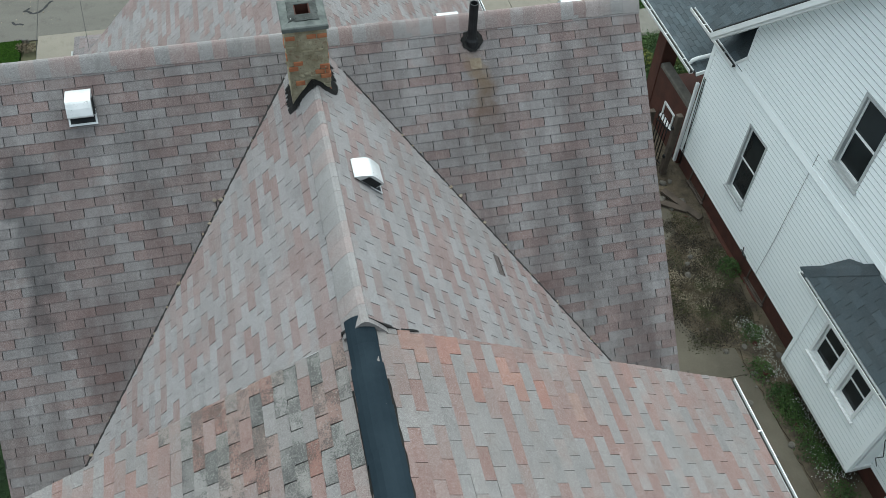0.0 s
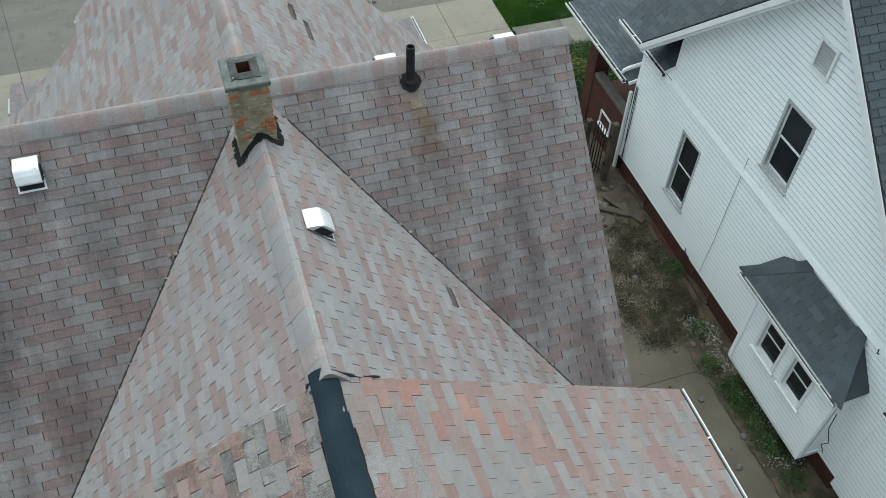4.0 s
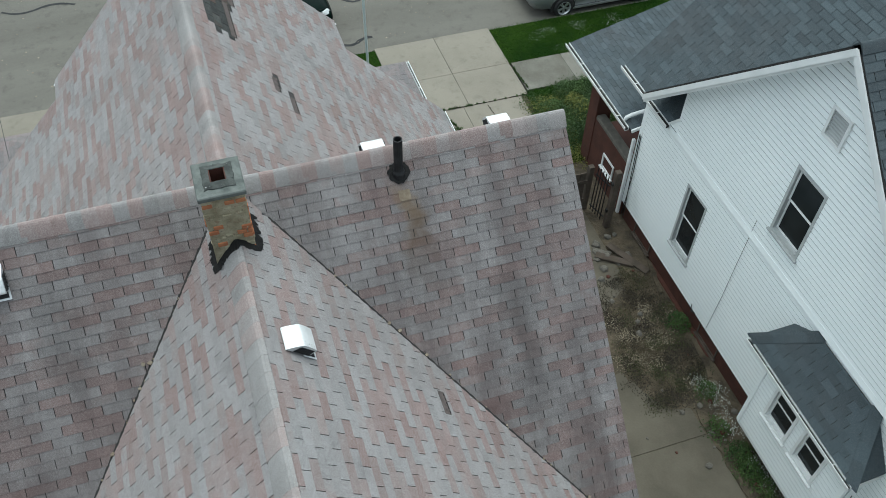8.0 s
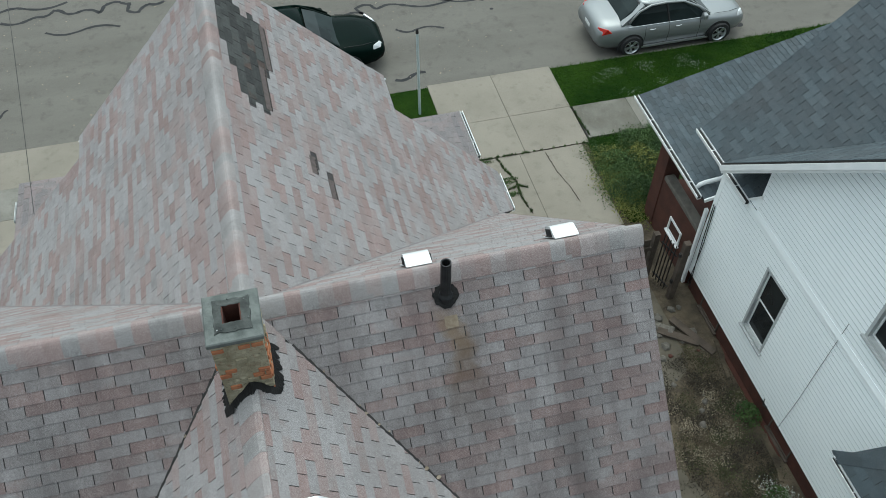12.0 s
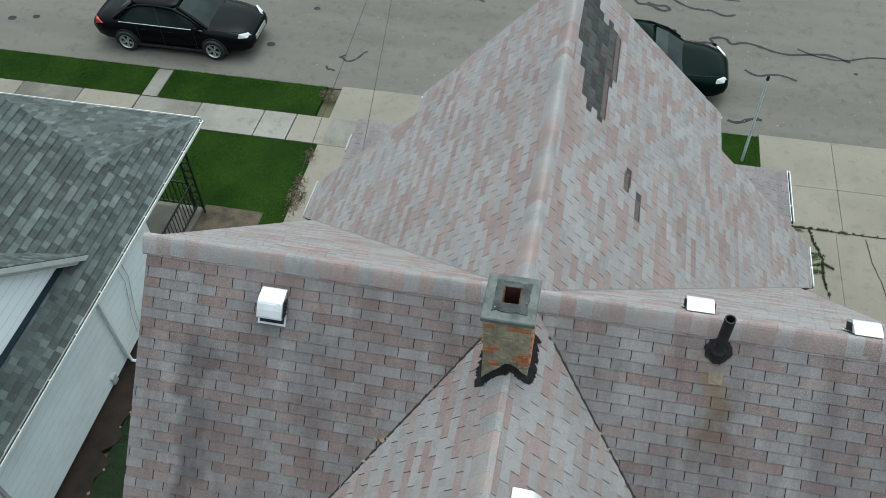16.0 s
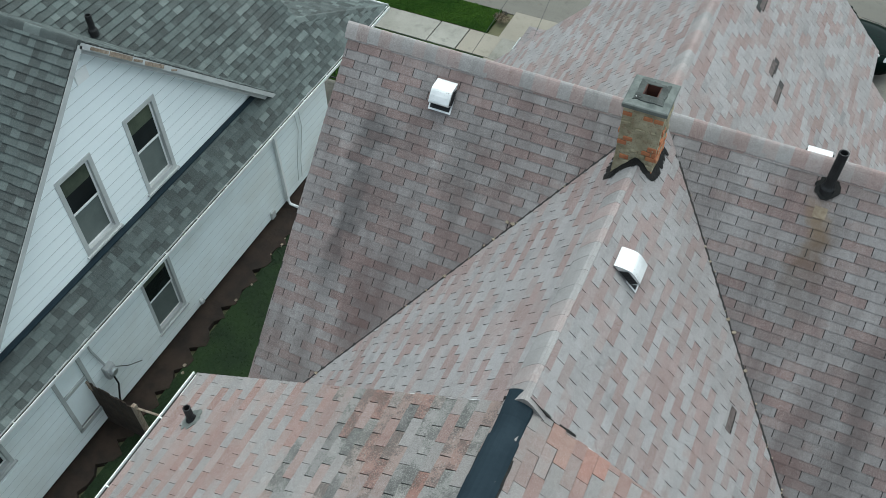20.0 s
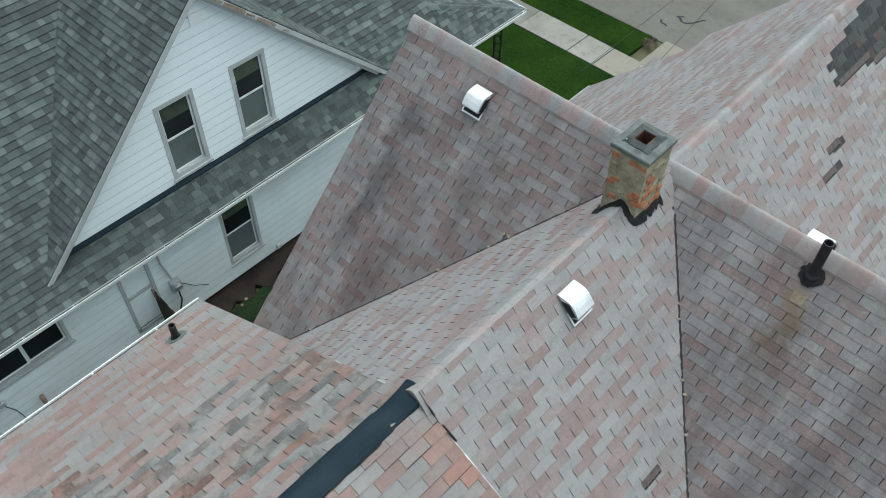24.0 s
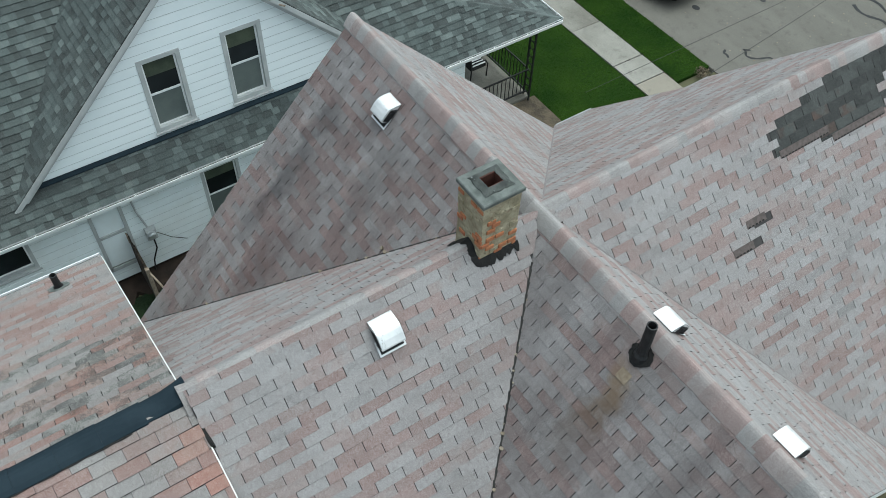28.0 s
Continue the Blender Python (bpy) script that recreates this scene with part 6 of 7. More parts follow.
for sx in (-0.26, 0.26):
    part("arm", Shape().tube([(-9.85 + sx, 6.72, 0.1), (-9.85 + sx, 6.74, 0.5), (-9.85 + sx, 6.66, 0.64), (-9.85 + sx, 6.35, 0.66), (-9.85 + sx, 6.2, 0.62)], 0.018, 7), M_IRON, chair, smooth=True)
    part("leg", Shape().tube([(-9.85 + sx, 6.2, 0.09), (-9.85 + sx, 6.22, 0.45), (-9.85 + sx, 6.12, 1.0)], 0.018, 7), M_IRON, chair, smooth=True)
seat_pad = part("cushion", Shape().bevel_box(-10.09, 6.22, 0.42, -9.61, 6.72, 0.52, 0.03), M_TYRE, chair)
back_pad = part("backrest", Shape().prism([(-10.09, 6.20, 0.5), (-9.61, 6.20, 0.5), (-9.61, 6.10, 1.02), (-10.09, 6.10, 1.02)], (0, 0.07, 0.012)), M_TYRE, chair)
for k in range(5):
    xs = -10.07 + 0.098 * k
    part("stripe", Shape().box(xs, 6.24, 0.521, xs + 0.045, 6.70, 0.526), M_TRIM, seat_pad, "pale stripe")
    part("stripe", Shape().prism([(xs, 6.272, 0.52), (xs + 0.045, 6.272, 0.52), (xs + 0.045, 6.176, 1.01), (xs, 6.176, 1.01)], (0, 0.004, 0)), M_TRIM, back_pad, "pale stripe")

# broken board fence between the houses
wreck = thing("broken_fence", (-7.8, -3.42, 0), "dark rotten board fence with a ragged top", "fence")
rf = random.Random(52)
M_ROTTEN = plain("dark_rotten_wood", (0.012, 0.008, 0.006), (0.050, 0.033, 0.022), 6.0, 50.0, 0.95, 0.7)
for k in range(8):
    x = -8.27 + 0.118 * k
    top = 1.33 - 0.016 * k
    tips = [(x + 0.108 * q / 4, -3.43 + 0.01 * rf.random(), top - 0.05 * rf.random() - (0.06 if k % 3 == 1 else 0.0)) for q in range(5)]
    part("fence_board", Shape().prism([(x, -3.43, -0.05)] + tips + [(x + 0.108, -3.43, -0.05)], (0, 0.026, 0)), M_ROTTEN, wreck)
part("broken_tip", Shape().prism([(-8.275, -3.44, 1.14), (-8.20, -3.44, 1.10), (-8.19, -3.445, 1.27), (-8.24, -3.44, 1.37), (-8.28, -3.44, 1.35)], (0, 0.03, 0)), M_BARE, wreck, "brown splintered board end")
for z in (0.35, 0.95):
    part("fence_rail", Shape().bar((-8.27, -3.385, z), (-7.3, -3.385, z), 0.05, 0.08), M_ROTTEN, wreck)
part("fence_post", Shape().rings([[(-7.27 + 0.055 * math.cos(q), -3.40 + 0.055 * math.sin(q), z) for q in (0.78, 2.36, 3.93, 5.5)] for z in (-0.1, 1.05, 1.22)]), M_BARE, wreck, "pale weathered fence post")
part("loose_rail", Shape().tube([(-7.26, -3.39, 1.12), (-7.0, -3.30, 0.98), (-6.62, -3.2, 0.82)], 0.022, 7), M_BARE, wreck, "thin pale rail hanging from the post")
for k in range(9):
    px, py = -7.75 + 0.14 * rf.random(), -2.8 + 5.4 * rf.random()
    rr = 0.015 + 0.03 * rf.random()
    solo("litter_scrap", Shape().prism([(px + rr * math.cos(q) * (0.6 + 0.6 * rf.random()), py + rr * math.sin(q), -0.012) for q in (0, 1.2, 2.5, 3.7, 5.0)], (0, 0, 0.014)), M_BARE, "pale wood scrap on the dark soil", "litter", "litter beside the wall")

# ---------------------------------------------------------------- side yard on the east
fence = thing("wooden_fence", (6.4, 4.9, 0), "weathered dark wooden fence across the side yard", "fence")
rf = random.Random(50)
for k in range(22):
    x = 4.5 + 0.15 * k
    part("fence_board", Shape().box(x, 4.9, -0.02, x + 0.135, 4.925, 1.12 + 0.05 * rf.random()), M_WOOD, fence)
for z in (0.25, 0.85):
    part("fence_rail", Shape().box(4.45, 4.86, z, 7.85, 4.9, z + 0.09), M_WOOD, fence)
part("fence_post", Shape().box(7.82, 4.84, -0.1, 7.94, 4.96, 1.35), M_WOOD, fence)
gate = thing("iron_gate", (8.1, 4.6, 0), "narrow black iron gate beside the wall", "gate")
for k in range(5):
    part("bar", Shape().bar((7.98 + 0.02 * k, 4.75 - 0.09 * k, 0.05), (7.98 + 0.02 * k, 4.75 - 0.09 * k, 1.45), 0.018, 0.018), M_IRON, gate)
for z in (0.2, 1.2):
    part("cross_bar", Shape().bar((7.96, 4.78, z), (8.09, 4.32, z), 0.025, 0.025), M_IRON, gate)
tp = thing("timber_post", (8.15, 4.2, 0), "tall weathered timber gate post with hinges", "post")
part("shaft", Shape().bevel_box(8.08, 4.13, -0.1, 8.22, 4.27, 1.75, 0.015), M_WOOD, tp)
part("hinge", Shape().box(8.04, 4.17, 1.35, 8.26, 4.23, 1.43), M_IRON, tp)
part("hinge", Shape().box(8.04, 4.17, 0.5, 8.26, 4.23, 0.58), M_IRON, tp)

stones = random.Random(61)
def stone(at, size, material, name, label):
    s = Shape()
    rings = []
    for z, w in ((-0.3, 0.75), (0.1, 1.0), (0.5, 0.8), (0.72, 0.35)):
        rings.append([(at[0] + size * w * math.cos(a) * (0.7 + 0.6 * stones.random()), at[1] + size * w * math.sin(a) * (0.7 + 0.6 * stones.random()), at[2] + size * z) for a in (0, 1.0, 2.1, 3.1, 4.2, 5.2)])
    return solo(name, s.rings(rings), material, label, "rubble", "rubble in the side yard")


for k in range(60):
    c = (7.2 + 1.2 * stones.random(), 2.6 + 1.4 * stones.random(), 0.0) if k < 22 else (6.5 + 2.0 * stones.random(), -4.5 + 8 * stones.random(), 0.0)
    stone(c, 0.03 + 0.07 * stones.random() ** 2 * (1.6 if k < 22 else 0.8), M_RUBBLE if stones.random() < 0.8 else M_REDBRICK, "rubble_stone", "broken stone lying on the bare dirt")
for k, (a, b) in enumerate((((7.5, 3.4), (8.2, 2.9)), ((7.9, 3.6), (8.4, 2.6)))):
    solo("old_plank", Shape().bar((*a, 0.06), (*b, 0.05), 0.16, 0.05), M_WOOD, "grey rotting plank lying by the foundation", "plank", "planks in the side yard")


tw = random.Random(71)
for k in range(44):
    cx, cy = 8.45 + 2.4 * tw.random(), 6.75 + 2.4 * tw.random()
    tuft("weed_patch", cx, cy, 0.45 + 0.5 * tw.random(), 0.4 + 0.4 * tw.random(), 1100, 0.12 + 0.26 * tw.random(), M_LEAF if tw.random() < 0.93 else M_LEAF_Y, "tall green weeds beside the driveway", "weeds", 100 + k, 0.028)
for k in range(16):
    tuft("weed_patch", 8.15 + 0.4 * tw.random(), 6.4 + 2.5 * tw.random(), 0.25 + 0.3 * tw.random(), 0.4, 420, 0.14, M_LEAF_Y if tw.random() < 0.6 else M_LEAF, "yellowing weeds along the driveway edge", "weeds", 150 + k, 0.024)
for k in range(8):
    tuft("weed_flowers", 8.6 + 1.8 * tw.random(), 6.7 + 2.0 * tw.random(), 0.4, 0.4, 90, 0.42, M_LEAF_Y, "small yellow flower heads in the weeds", "flowers", 180 + k, 0.014)
M_DULL = plain("dull_olive_weed", (0.030, 0.034, 0.012), (0.085, 0.088, 0.036), 3.0, 30.0, 0.95)
M_STRAW = plain("pale_straw", (0.20, 0.165, 0.11), (0.36, 0.31, 0.23), 4.0, 30.0, 0.95)
M_DEAD = plain("dead_grass", (0.050, 0.037, 0.022), (0.20, 0.16, 0.105), 4.0, 30.0, 0.95)
M_MAT = plain("rotted_weed_mat", (0.014, 0.011, 0.008), (0.060, 0.048, 0.032), 4.0, 30.0, 0.95)
for k in range(70):
    cx, cy = 6.9 + 1.5 * tw.random(), -0.5 + 3.2 * tw.random()
    tuft("dead_weeds", cx, cy, 0.18 + 0.22 * tw.random(), 0.18 + 0.2 * tw.random(), 380, 0.05, M_MAT if k > 40 else M_DEAD if tw.random() < 0.6 else M_DULL, "matted dead weeds on the bare dirt", "weeds", 200 + k, 0.02)
tuft("green_weeds", 8.4, 1.15, 0.28, 0.34, 700, 0.3, M_LEAF, "dark green weed clump against the foundation", "weeds", 299)
for k in range(18):
    y = -0.4 - 6.5 * tw.random()
    tuft("green_weeds", 7.85 + 0.5 * tw.random(), y, 0.28, 0.3, 380, 0.2, M_LEAF, "green weeds growing along the side path", "weeds", 300 + k)
for k in range(16):
    cx, cy = 6.9 + 1.5 * tw.random(), -0.6 + 3.0 * tw.random()
    tuft("pale_straw", cx, cy, 0.30, 0.26, 150, 0.05, M_STRAW, "pale straw and grit scattered on the bare dirt", "straw", 260 + k, 0.022)
for k in range(18):
    y = -0.1 - 3.6 * tw.random()
    tuft("white_flowers", 8.0 + 0.45 * tw.random(), y, 0.24, 0.3, 110, 0.16, M_BLOSSOM, "small pale flowers in the weeds by the wall", "flowers", 340 + k, 0.018)
for k in range(14):
    tuft("joint_weeds", tw.choice((4.75, 5.7, 6.52, 5.2)) + 0.5 * (tw.random() - 0.5), tw.choice((9.2, 8.3, 8.0)) + 0.25 * (tw.random() - 0.5), 0.22, 0.06, 160, 0.06, M_LEAF, "weeds in the driveway joints", "weeds", 380 + k, 0.02)
for k in range(10):
    tuft("verge_clover", 8.6 + 4 * tw.random(), 10.8 + 1.2 * tw.random(), 0.3, 0.2, 60, 0.05, M_BLOSSOM, "pale clover flowers in the verge", "flowers", 400 + k, 0.012)
for k in range(7):
    tuft("worn_edge", -6.42 + 0.25 * tw.random(), 6.6 + 3.2 * tw.random(), 0.18, 0.3, 200, 0.03, M_DEAD, "worn dead grass at the lawn's edge", "grass", 420 + k, 0.03)
for k in range(2):
    tuft("worn_edge", -6.7 + 0.2 * tw.random(), 11.2 + 1.0 * tw.random(), 0.16, 0.2, 200, 0.03, M_DEAD, "worn dead grass at the verge corner", "grass", 440 + k, 0.03)

def weedy_crack(points, seed, weeds=True):
    """A broken line in the concrete with grass growing out of it."""
    r = random.Random(seed)
    s, leaf = Shape(), Shape()
    for p, q in zip(points, points[1:]):
        n = 10
        for i in range(n):
            a = (p[0] + (q[0] - p[0]) * i / n + 0.03 * (r.random() - 0.5), p[1] + (q[1] - p[1]) * i / n + 0.03 * (r.random() - 0.5))
            b = (p[0] + (q[0] - p[0]) * (i + 1) / n, p[1] + (q[1] - p[1]) * (i + 1) / n)
            s.bar((*a, 0.013), (*b, 0.013), 0.006 + 0.012 * r.random(), 0.008)
            if weeds and r.random() < 0.75:
                for _ in range(22):
                    c = Vector((a[0] + 0.05 * (r.random() - 0.5), a[1] + 0.05 * (r.random() - 0.5), 0.012))
                    d = Vector((r.random() - 0.5, r.random() - 0.5, 0.5)).normalized() * (0.02 + 0.05 * r.random())
                    o = len(leaf.v)
                    leaf.v += [tuple(c + Vector((0.008, 0, 0))), tuple(c - Vector((0.008, 0, 0))), tuple(c + d)]
                    leaf.f.append((o, o + 1, o + 2))
    c = solo("concrete_crack", s, M_SHADE_LOAM, "dark weedy crack across the concrete", "crack", kind="structure")
    if leaf.v:
        me = bpy.data.meshes.new("crack_weeds")
        me.from_pydata(leaf.v, [], leaf.f)
        me.materials.append(M_LEAF)
        part("crack_weeds", me, None, c, kind="stuff")


weedy_crack([(4.75, 9.2), (5.4, 9.2), (6.0, 9.22), (6.6, 9.2), (8.2, 9.2)], 1)
weedy_crack([(5.75, 9.2), (5.85, 8.7), (6.0, 8.3), (5.95, 7.8), (6.05, 7.2)], 2)
weedy_crack([(5.0, 8.1), (5.6, 8.05), (6.0, 8.15), (6.2, 8.05)], 3)
weedy_crack([(7.0, 9.1), (7.05, 8.4), (7.2, 7.8), (7.25, 7.3)], 4, False)
weedy_crack([(8.2, 10.6), (8.25, 10.0), (8.3, 9.4)], 5)
weedy_crack([(-9.6, 11.0), (-9.5, 10.5), (-9.62, 9.95)], 6, False)
weedy_crack([(-8.2, 10.9), (-8.1, 10.5), (-8.2, 10.1), (-8.1, 9.97)], 7, False)
weedy_crack([(-14.0, 10.95), (-14.1, 10.5), (-13.6, 10.3), (-13.2, 10.35)], 12, False)
weedy_crack([(-16.2, 10.9), (-16.0, 10.4), (-15.5, 10.2), (-15.3, 9.98)], 13, False)
weedy_crack([(-12.6, 10.9), (-12.4, 10.4), (-12.5, 10.0)], 8, False)
weedy_crack([(-30, 11.0), (-20, 11.0), (-6.8, 11.0)], 10)
# ---------------------------------------------------------------- street
def sealer(points, width=0.06):
    """A wandering line of black crack sealer on the road."""
    r = random.Random(int(abs(points[0][0]) * 37) + len(points))
    pts = []
    for p, q in zip(points, points[1:]):
        for i in range(8):
            t = i / 8
            bow = 0.16 * math.sin(math.pi * t) * (1 if len(pts) // 8 % 2 else -1) * min(1.0, math.hypot(q[0] - p[0], q[1] - p[1]))
            bow = bow if width > 0.045 else 0.0
            pts.append((p[0] + (q[0] - p[0]) * t + 0.015 * (r.random() - 0.5), p[1] + (q[1] - p[1]) * t + bow + 0.015 * (r.random() - 0.5)))
    pts.append(points[-1])
    s = Shape()
    m = len(pts)
    left, right = [], []
    for i, p in enumerate(pts):
        a, b = pts[max(i - 1, 0)], pts[min(i + 1, m - 1)]
        d = Vector((b[0] - a[0], b[1] - a[1])).normalized()
        w = width * (1.0 + 0.6 * r.random()) / 2
        left.append((p[0] - d.y * w, p[1] + d.x * w, ROAD_Z + 0.005))
        right.append((p[0] + d.y * w, p[1] - d.x * w, ROAD_Z + 0.005))
    s.v = left + right
    s.f = [(i, i + 1, m + i + 1, m + i) for i in range(m - 1)]
    me = bpy.data.meshes.new("crack_sealer")
    me.from_pydata(s.v, [], s.f)
    me.materials.append(M_SEALER)
    return tagged(new("crack_sealer", me), "black tar crack sealer on the grey street", "crack sealer", kind="structure")


sealer([(-6.58, 18.21), (-5.86, 18.14), (-5.38, 18.25), (-5.09, 18.51), (-4.78, 18.28), (-4.29, 18.31), (-3.79, 18.08), (-3.67, 18.39), (-3.23, 18.51), (-2.92, 18.36), (-2.99, 17.99), (-2.68, 17.85), (-2.36, 18.18), (-1.91, 18.23)], 0.085)
sealer([(-5.29, 17.42), (-4.33, 17.29), (-3.21, 17.23)], 0.07)
sealer([(-7.6, 18.78), (-6.62, 18.78), (-5.89, 18.78), (-4.73, 18.88)], 0.08)
sealer([(0.76, 18.37), (1.36, 18.22), (2.0, 18.53), (2.49, 18.76)], 0.08)
sealer([(1.28, 18.2), (1.47, 17.94), (2.07, 17.71), (2.39, 17.77), (2.21, 17.97), (1.71, 18.07)], 0.08)
sealer([(2.34, 18.5), (3.35, 17.93), (3.84, 17.77), (4.31, 17.84)], 0.07)
sealer([(2.83, 18.63), (4.46, 18.59)], 0.045)
sealer([(5.26, 19.62), (6.36, 19.74), (7.6, 19.6)], 0.06)
sealer([(2.57, 16.32), (3.27, 16.24), (3.74, 16.18), (3.57, 16.49), (4.03, 16.54), (4.19, 16.31), (4.95, 16.34), (6.26, 16.18), (7.4, 16.0)], 0.075)
sealer([(4.51, 15.17), (4.96, 14.97), (5.89, 14.91)], 0.06)
sealer([(4.0, 12.91), (4.41, 12.92), (4.89, 13.06)], 0.08)
sealer([(-6.7, 13.9), (-6.85, 13.75), (-6.6, 13.6), (-6.3, 13.8), (-6.1, 14.15)], 0.05)
sealer([(-7.1, 13.3), (-7.0, 13.15), (-6.8, 13.1)], 0.05)
sealer([(6.0, 16.4), (7.4, 16.1), (8.8, 16.3), (10.5, 16.2)], 0.05)
for at, r0 in (((-9.0, 14.0), 0.13), ((-17.3, 13.9), 0.14), ((-16.6, 14.1), 0.12), ((-8.2, 16.0), 0.1), ((14.3, 13.0), 0.14), ((7.5, 15.5), 0.06)):
    s = Shape()
    s.prism([(at[0] + r0 * math.cos(a), at[1] + r0 * 0.8 * math.sin(a), ROAD_Z + 0.002) for a in [6.2832 * i / 18 for i in range(18)]], (0, 0, 0.004))
    solo("oil_spot", s, M_SEALER, "dark round spot on the street", "road mark", kind="structure")

specks = Shape()
rs = random.Random(77)
for _ in range(420):
    px, py, q = -9 + 17 * rs.random(), 12.9 + 6.5 * rs.random() ** 1.2, 0.008 + 0.022 * rs.random() ** 3
    specks.prism([(px + q * math.cos(a) * (0.6 + 0.8 * rs.random()), py + q * math.sin(a) * (0.6 + 0.8 * rs.random()), ROAD_Z + 0.001) for a in (0, 1.3, 2.6, 3.9, 5.2)], (0, 0, 0.008))
solo("road_grit", specks, M_LITTER, "scattered dark grit and leaf specks on the street", "grit", kind="stuff")
pole = thing("sign_pole", (4.31, 11.3, 0), "pale steel sign pole with a dark cap", "pole")
part("shaft", Shape().tube([(4.31, 11.3, -0.1), (4.28, 11.31, 2.5)], 0.035, 10), M_POLE, pole)
part("cap", Shape().tube([(4.28, 11.31, 2.47), (4.28, 11.31, 2.55), (4.28, 11.31, 2.60)], [0.036, 0.036, 0.015], 10), M_CAST, pole)

# ---------------------------------------------------------------- cars
def wheel(c, x, y, side, z, r=0.315):
    """Tyre, rim and spokes; side: -1 looks towards the houses."""
    n = 26
    ring = lambda rr, dy: [(x + rr * math.cos(6.2832 * i / n), y + side * dy, z + r + rr * math.sin(6.2832 * i / n)) for i in range(n)]
    w = part("wheel", Shape().rings([ring(r * 0.66, -0.18), ring(r * 0.93, -0.19), ring(r, -0.15), ring(r, -0.03), ring(r * 0.95, 0.01), ring(r * 0.70, 0.02), ring(r * 0.66, 0.0)], closed=False), M_TYRE, c)
    part("rim", Shape().rings([ring(r * 0.70, 0.015), ring(r * 0.66, 0.02), ring(r * 0.60, -0.01), ring(r * 0.60, -0.05)], closed=False), M_RIM, w)
    part("brake_disc", Shape().rings([ring(r * 0.62, -0.06), ring(r * 0.62, -0.055)]), M_TYRE, w)
    for k in range(10):
        a = 6.2832 * k / 10 + (0.16 if k % 2 else -0.16)
        p = Vector((x + r * 0.10 * math.cos(a), y - side * 0.02, z + r + r * 0.10 * math.sin(a)))
        q = Vector((x + r * 0.63 * math.cos(a * 1.0), y, z + r + r * 0.63 * math.sin(a)))
        part("spoke", Shape().bar(p, q, 0.03, 0.028), M_RIM, w)
    part("hub", Shape().rings([ring(r * 0.16, -0.03), ring(r * 0.14, 0.012)]), M_RIM, w)


def saloon(x0, y0, length, width, base, front, paint, label, roof_paint=None):
    """A four-door saloon standing along x, nose towards +x; x0: its tail, y0: its near side."""
    z0 = ROAD_Z
    yc = y0 + width / 2
    c = thing("car", (x0 + length / 2, yc, z0), label, "car")
    h = width / 2
    L = length
    # stations along the car: place, half width, sill, shoulder and deck heights
    st = [(0.0, 0.80, 0.42, 0.72, 0.80), (0.03, 0.90, 0.30, 0.80, 0.93), (0.08, 0.96, 0.25, 0.86, 0.97), (0.20, 0.99, 0.20, 0.88, 0.98), (0.32, 1.0, 0.19, 0.88, 0.96), (0.50, 1.0, 0.19, 0.87, 0.94),
          (0.66, 1.0, 0.19, 0.85, 0.92), (0.74, 0.99, 0.20, 0.83, 0.90), (0.86, 0.97, 0.21, 0.78, 0.86), (0.94, 0.90, 0.24, 0.70, 0.79), (0.985, 0.78, 0.30, 0.62, 0.70), (1.0, 0.66, 0.38, 0.56, 0.62)]
    rings = []
    for t, w, zb, zs, zt in st:
        hw = h * w
        x = x0 + t * L
        half = [(hw * 0.86, zb), (hw * 0.97, zb + 0.08), (hw, (zb + zs) / 2), (hw * 0.99, zs - 0.06), (hw * 0.95, zs), (hw * 0.80, zt - 0.02), (hw * 0.4, zt + 0.012)]
        rings.append([(x, yc + y, z0 + z) for y, z in half] + [(x, yc - y, z0 + z) for y, z in half[::-1]])
    body = part("body", Shape().rings(rings), paint, c, smooth=True)
    # greenhouse: glass block with painted roof and pillars
    def plan(t0, t1, hw, z, k):
        a, b = x0 + t0 * L, x0 + t1 * L
        m = (a + b) / 2
        return [(a, yc - hw * k, z), (a + (m - a) * 0.3, yc - hw, z), (m, yc - hw * 1.02, z), (b - (b - m) * 0.3, yc - hw, z), (b, yc - hw * k, z),
                (b, yc + hw * k, z), (b - (b - m) * 0.3, yc + hw, z), (m, yc + hw * 1.02, z), (a + (m - a) * 0.3, yc + hw, z), (a, yc + hw * k, z)]
    g0, g1, g2 = plan(0.135, 0.745, h * 0.93, z0 + 0.88, 0.80), plan(0.20, 0.645, h * 0.83, z0 + 1.20, 0.80), plan(0.27, 0.565, h * 0.72, z0 + 1.40, 0.82)
    part("glazing", Shape().rings([g0, g1, g2]), M_CARGLASS, c, "dark tinted windows")
    r1, r2, r3 = plan(0.262, 0.572, h * 0.735, z0 + 1.385, 0.82), plan(0.285, 0.55, h * 0.69, z0 + 1.44, 0.82), plan(0.33, 0.50, h * 0.5, z0 + 1.462, 0.8)
    part("roof", Shape().rings([r1, r2, r3]), roof_paint or paint, c, smooth=True)
    for s in (-1, 1):
        y = lambda hw: yc + s * hw
        X = lambda t: x0 + t * L
        part("pillar", Shape().bar((X(0.735), y(h * 0.80), z0 + 0.89), (X(0.565), y(h * 0.655), z0 + 1.40), 0.06, 0.06), paint, c)
        part("pillar", Shape().bar((X(0.15), y(h * 0.80), z0 + 0.92), (X(0.285), y(h * 0.655), z0 + 1.40), 0.16, 0.08), paint, c)
        part("pillar", Shape().bar((X(0.455), y(h * 0.95), z0 + 0.88), (X(0.43), y(h * 0.765), z0 + 1.40), 0.05, 0.04), M_TYRE, c)
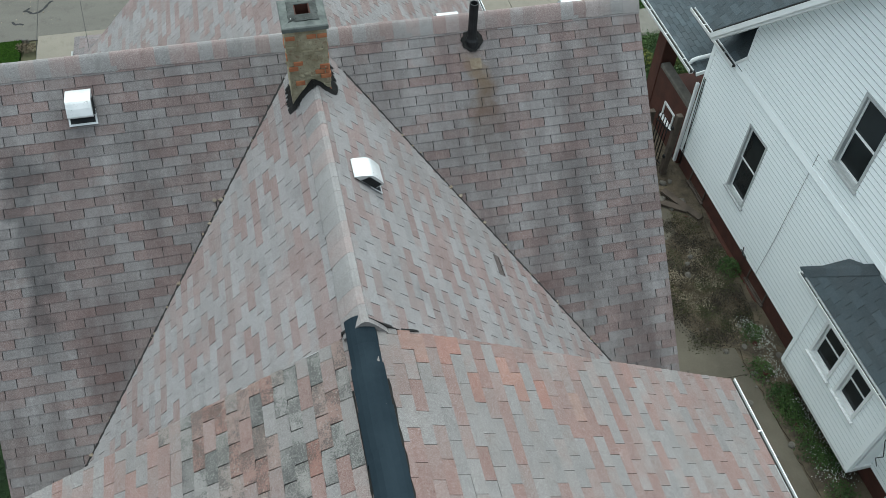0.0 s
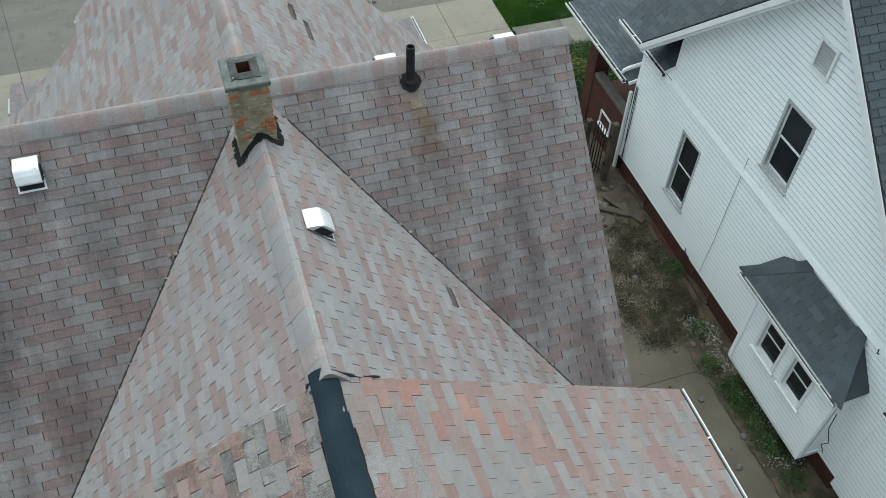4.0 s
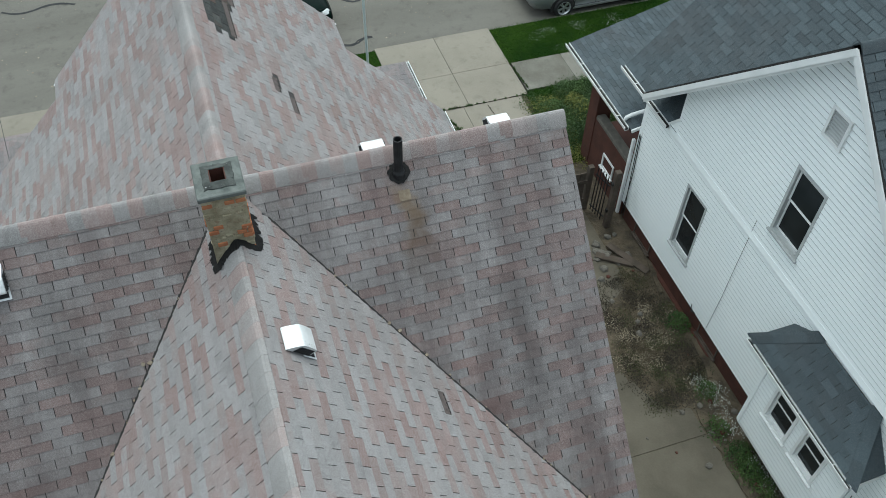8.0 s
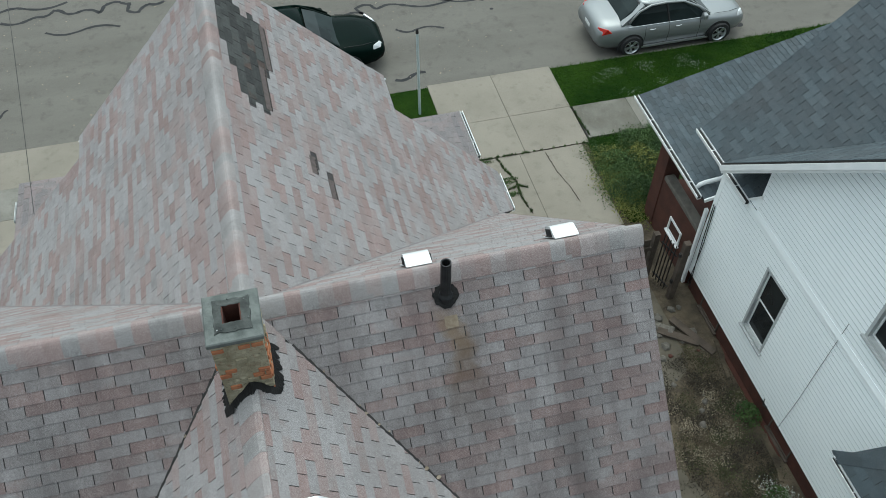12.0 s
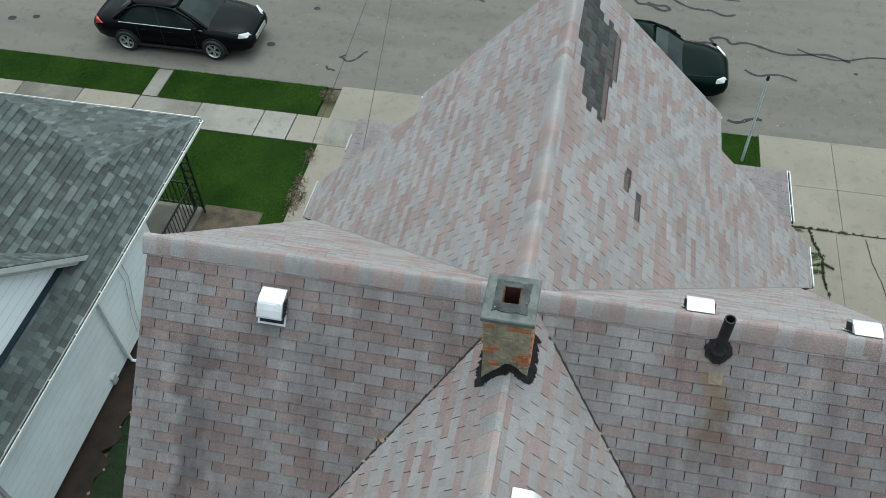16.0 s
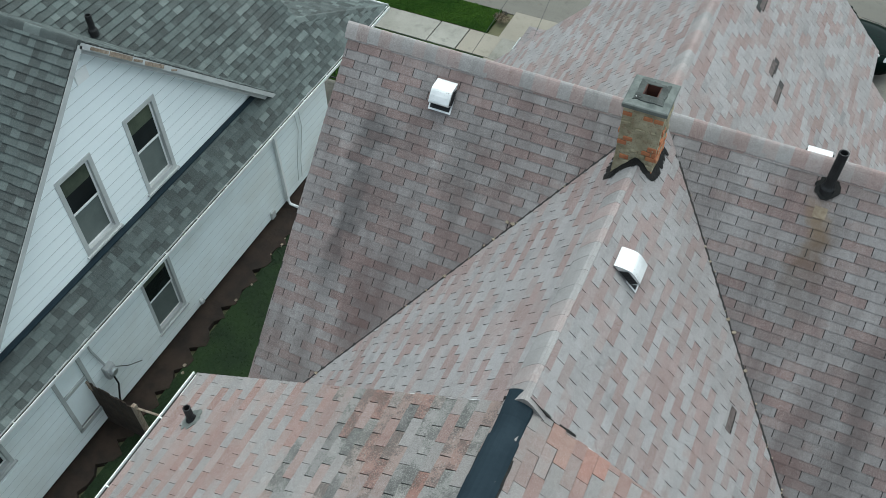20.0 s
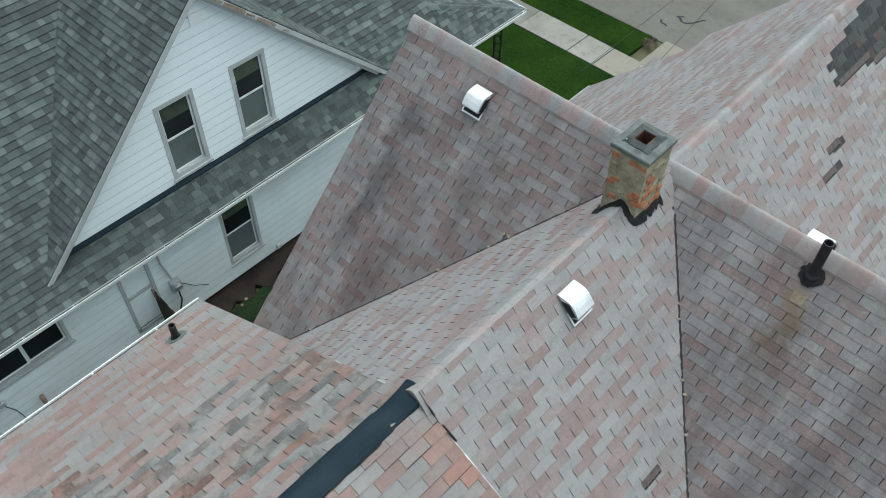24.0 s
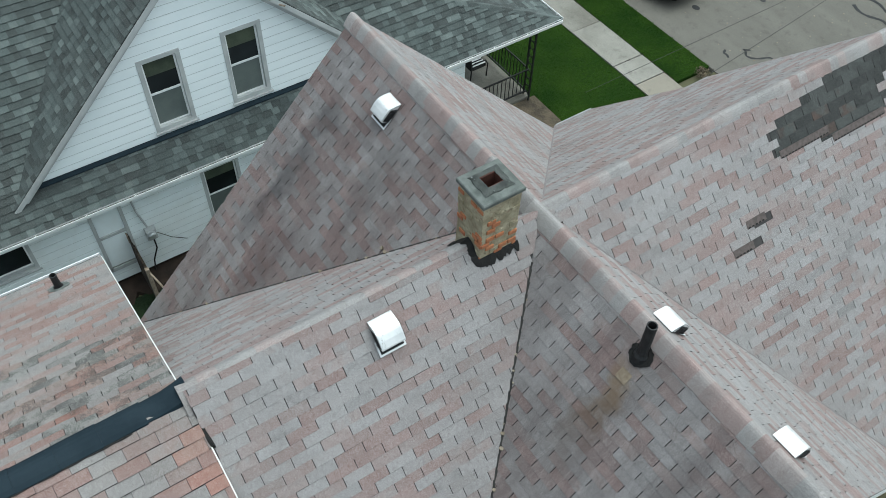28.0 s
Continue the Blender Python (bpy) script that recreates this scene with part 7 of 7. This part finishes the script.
        part("roof_rail", Shape().tube([(X(0.19), y(h * 0.90), z0 + 0.99), (X(0.25), y(h * 0.81), z0 + 1.27), (X(0.33), y(h * 0.755), z0 + 1.40), (X(0.43), y(h * 0.75), z0 + 1.42), (X(0.54), y(h * 0.765), z0 + 1.39), (X(0.64), y(h * 0.85), z0 + 1.20), (X(0.72), y(h * 0.93), z0 + 0.92)], 0.035, 8), paint, c, smooth=True)
        part("belt_strip", Shape().tube([(X(0.19), y(h * 0.955), z0 + 0.905), (X(0.45), y(h * 0.965), z0 + 0.90), (X(0.72), y(h * 0.95), z0 + 0.885)], 0.012, 6), M_RIM, c)
        mir = part("mirror", Shape().bevel_box(X(0.665), y(h * 1.02) - 0.09, z0 + 0.90, X(0.695), y(h * 1.02) + 0.09, z0 + 1.03, 0.025), paint, c)
        part("headlamp", Shape().prism([(X(0.925), y(h * 0.86), z0 + 0.70), (X(0.965), y(h * 0.72), z0 + 0.66), (X(0.985), y(h * 0.52), z0 + 0.64), (X(0.97), y(h * 0.55), z0 + 0.74), (X(0.93), y(h * 0.80), z0 + 0.80)], (0.03, s * 0.03, 0.012)), M_LENS, c)
        part("tail_lamp", Shape().prism([(X(0.012), y(h * 0.60), z0 + 0.72), (X(0.035), y(h * 0.86), z0 + 0.72), (X(0.085), y(h * 0.94), z0 + 0.80), (X(0.06), y(h * 0.90), z0 + 0.90), (X(0.02), y(h * 0.62), z0 + 0.86)], (-0.03, s * 0.03, 0.012)), M_REDLAMP, c)
        for t in (0.33, 0.50):
            part("door_handle", Shape().tube([(X(t), y(h * 1.005), z0 + 0.76), (X(t + 0.015), y(h * 1.03), z0 + 0.77), (X(t + 0.035), y(h * 1.005), z0 + 0.77)], 0.014, 6), M_RIM if paint is not M_BLACKCAR else paint, c)
        part("sill", Shape().bar((X(0.26), y(h * 0.985), z0 + 0.22), (X(0.76), y(h * 0.985), z0 + 0.22), 0.05, 0.05), M_RIM if paint is M_SILVER else M_TYRE, c)
        for t in (0.455, 0.30, 0.66):
            part("door_seam", Shape().tube([(X(t), y(h * 0.985), z0 + 0.86), (X(t + 0.005), y(h * 1.002), z0 + 0.6), (X(t + 0.002), y(h * 0.98), z0 + 0.28)], 0.006, 5), M_TYRE, c)
        for wx in (base, front):
            arch = Shape()
            n = 18
            o = [(wx + 0.375 * math.cos(math.pi * i / n), y(h * 1.003), z0 + 0.315 + 0.365 * math.sin(math.pi * i / n)) for i in range(n + 1)]
            arch.prism(o + [(wx - 0.375, y(h * 1.003), z0 + 0.18), (wx + 0.375, y(h * 1.003), z0 + 0.18)], (0, -s * 0.25, 0))
            part("wheel_arch", arch, M_TYRE, c)
            wheel(c, wx, y(h * 1.003) + s * 0.06, s, z0)
    part("grille", Shape().box(x0 + L * 0.985, yc - h * 0.42, z0 + 0.44, x0 + L * 1.004, yc + h * 0.42, z0 + 0.58), M_RIM if paint is M_BLACKCAR else M_TYRE, c)
    part("rear_plate", Shape().box(x0 - 0.008, yc - 0.17, z0 + 0.62, x0 + 0.03, yc + 0.17, z0 + 0.72), M_TRIM, c)
    part("bonnet_seam", Shape().tube([(x0 + L * 0.76, yc - h * 0.86, z0 + 0.895), (x0 + L * 0.87, yc - h * 0.80, z0 + 0.855), (x0 + L * 0.95, yc - h * 0.6, z0 + 0.775)], 0.006, 5), M_TYRE, c)
    part("bonnet_seam", Shape().tube([(x0 + L * 0.76, yc + h * 0.86, z0 + 0.895), (x0 + L * 0.87, yc + h * 0.80, z0 + 0.855), (x0 + L * 0.95, yc + h * 0.6, z0 + 0.775)], 0.006, 5), M_TYRE, c)
    return c


saloon(9.62, 12.42, 4.53, 1.77, 10.62, 13.27, M_SILVER, "silver four-door saloon car parked at the kerb")
saloon(-14.02, 13.05, 4.80, 1.83, -12.98, -10.32, M_BLACKCAR, "glossy black four-door saloon car parked on the street")
saloon(-0.85, 13.35, 4.75, 1.80, 0.2, 2.85, M_GREENCAR, "dark green-black saloon car parked behind the house")

# ---------------------------------------------------------------- overhead service wires
for a, b, end in (((-4.8, 5.5, 3.55), (-5.86, 18.0, 2.4), (-9.0, 60, 9.0)), ((-3.85, 6.0, 3.2), (-5.6, 18.0, 2.6), (-9.5, 60, 9.0))):
    solo("service_wire", Shape().tube([a, ((a[0] + b[0]) / 2, (a[1] + b[1]) / 2, (a[2] + b[2]) / 2 - 0.05), b, end], 0.006, 5), M_IRON, "thin black overhead service wire to the house front", "wire", "service wires")
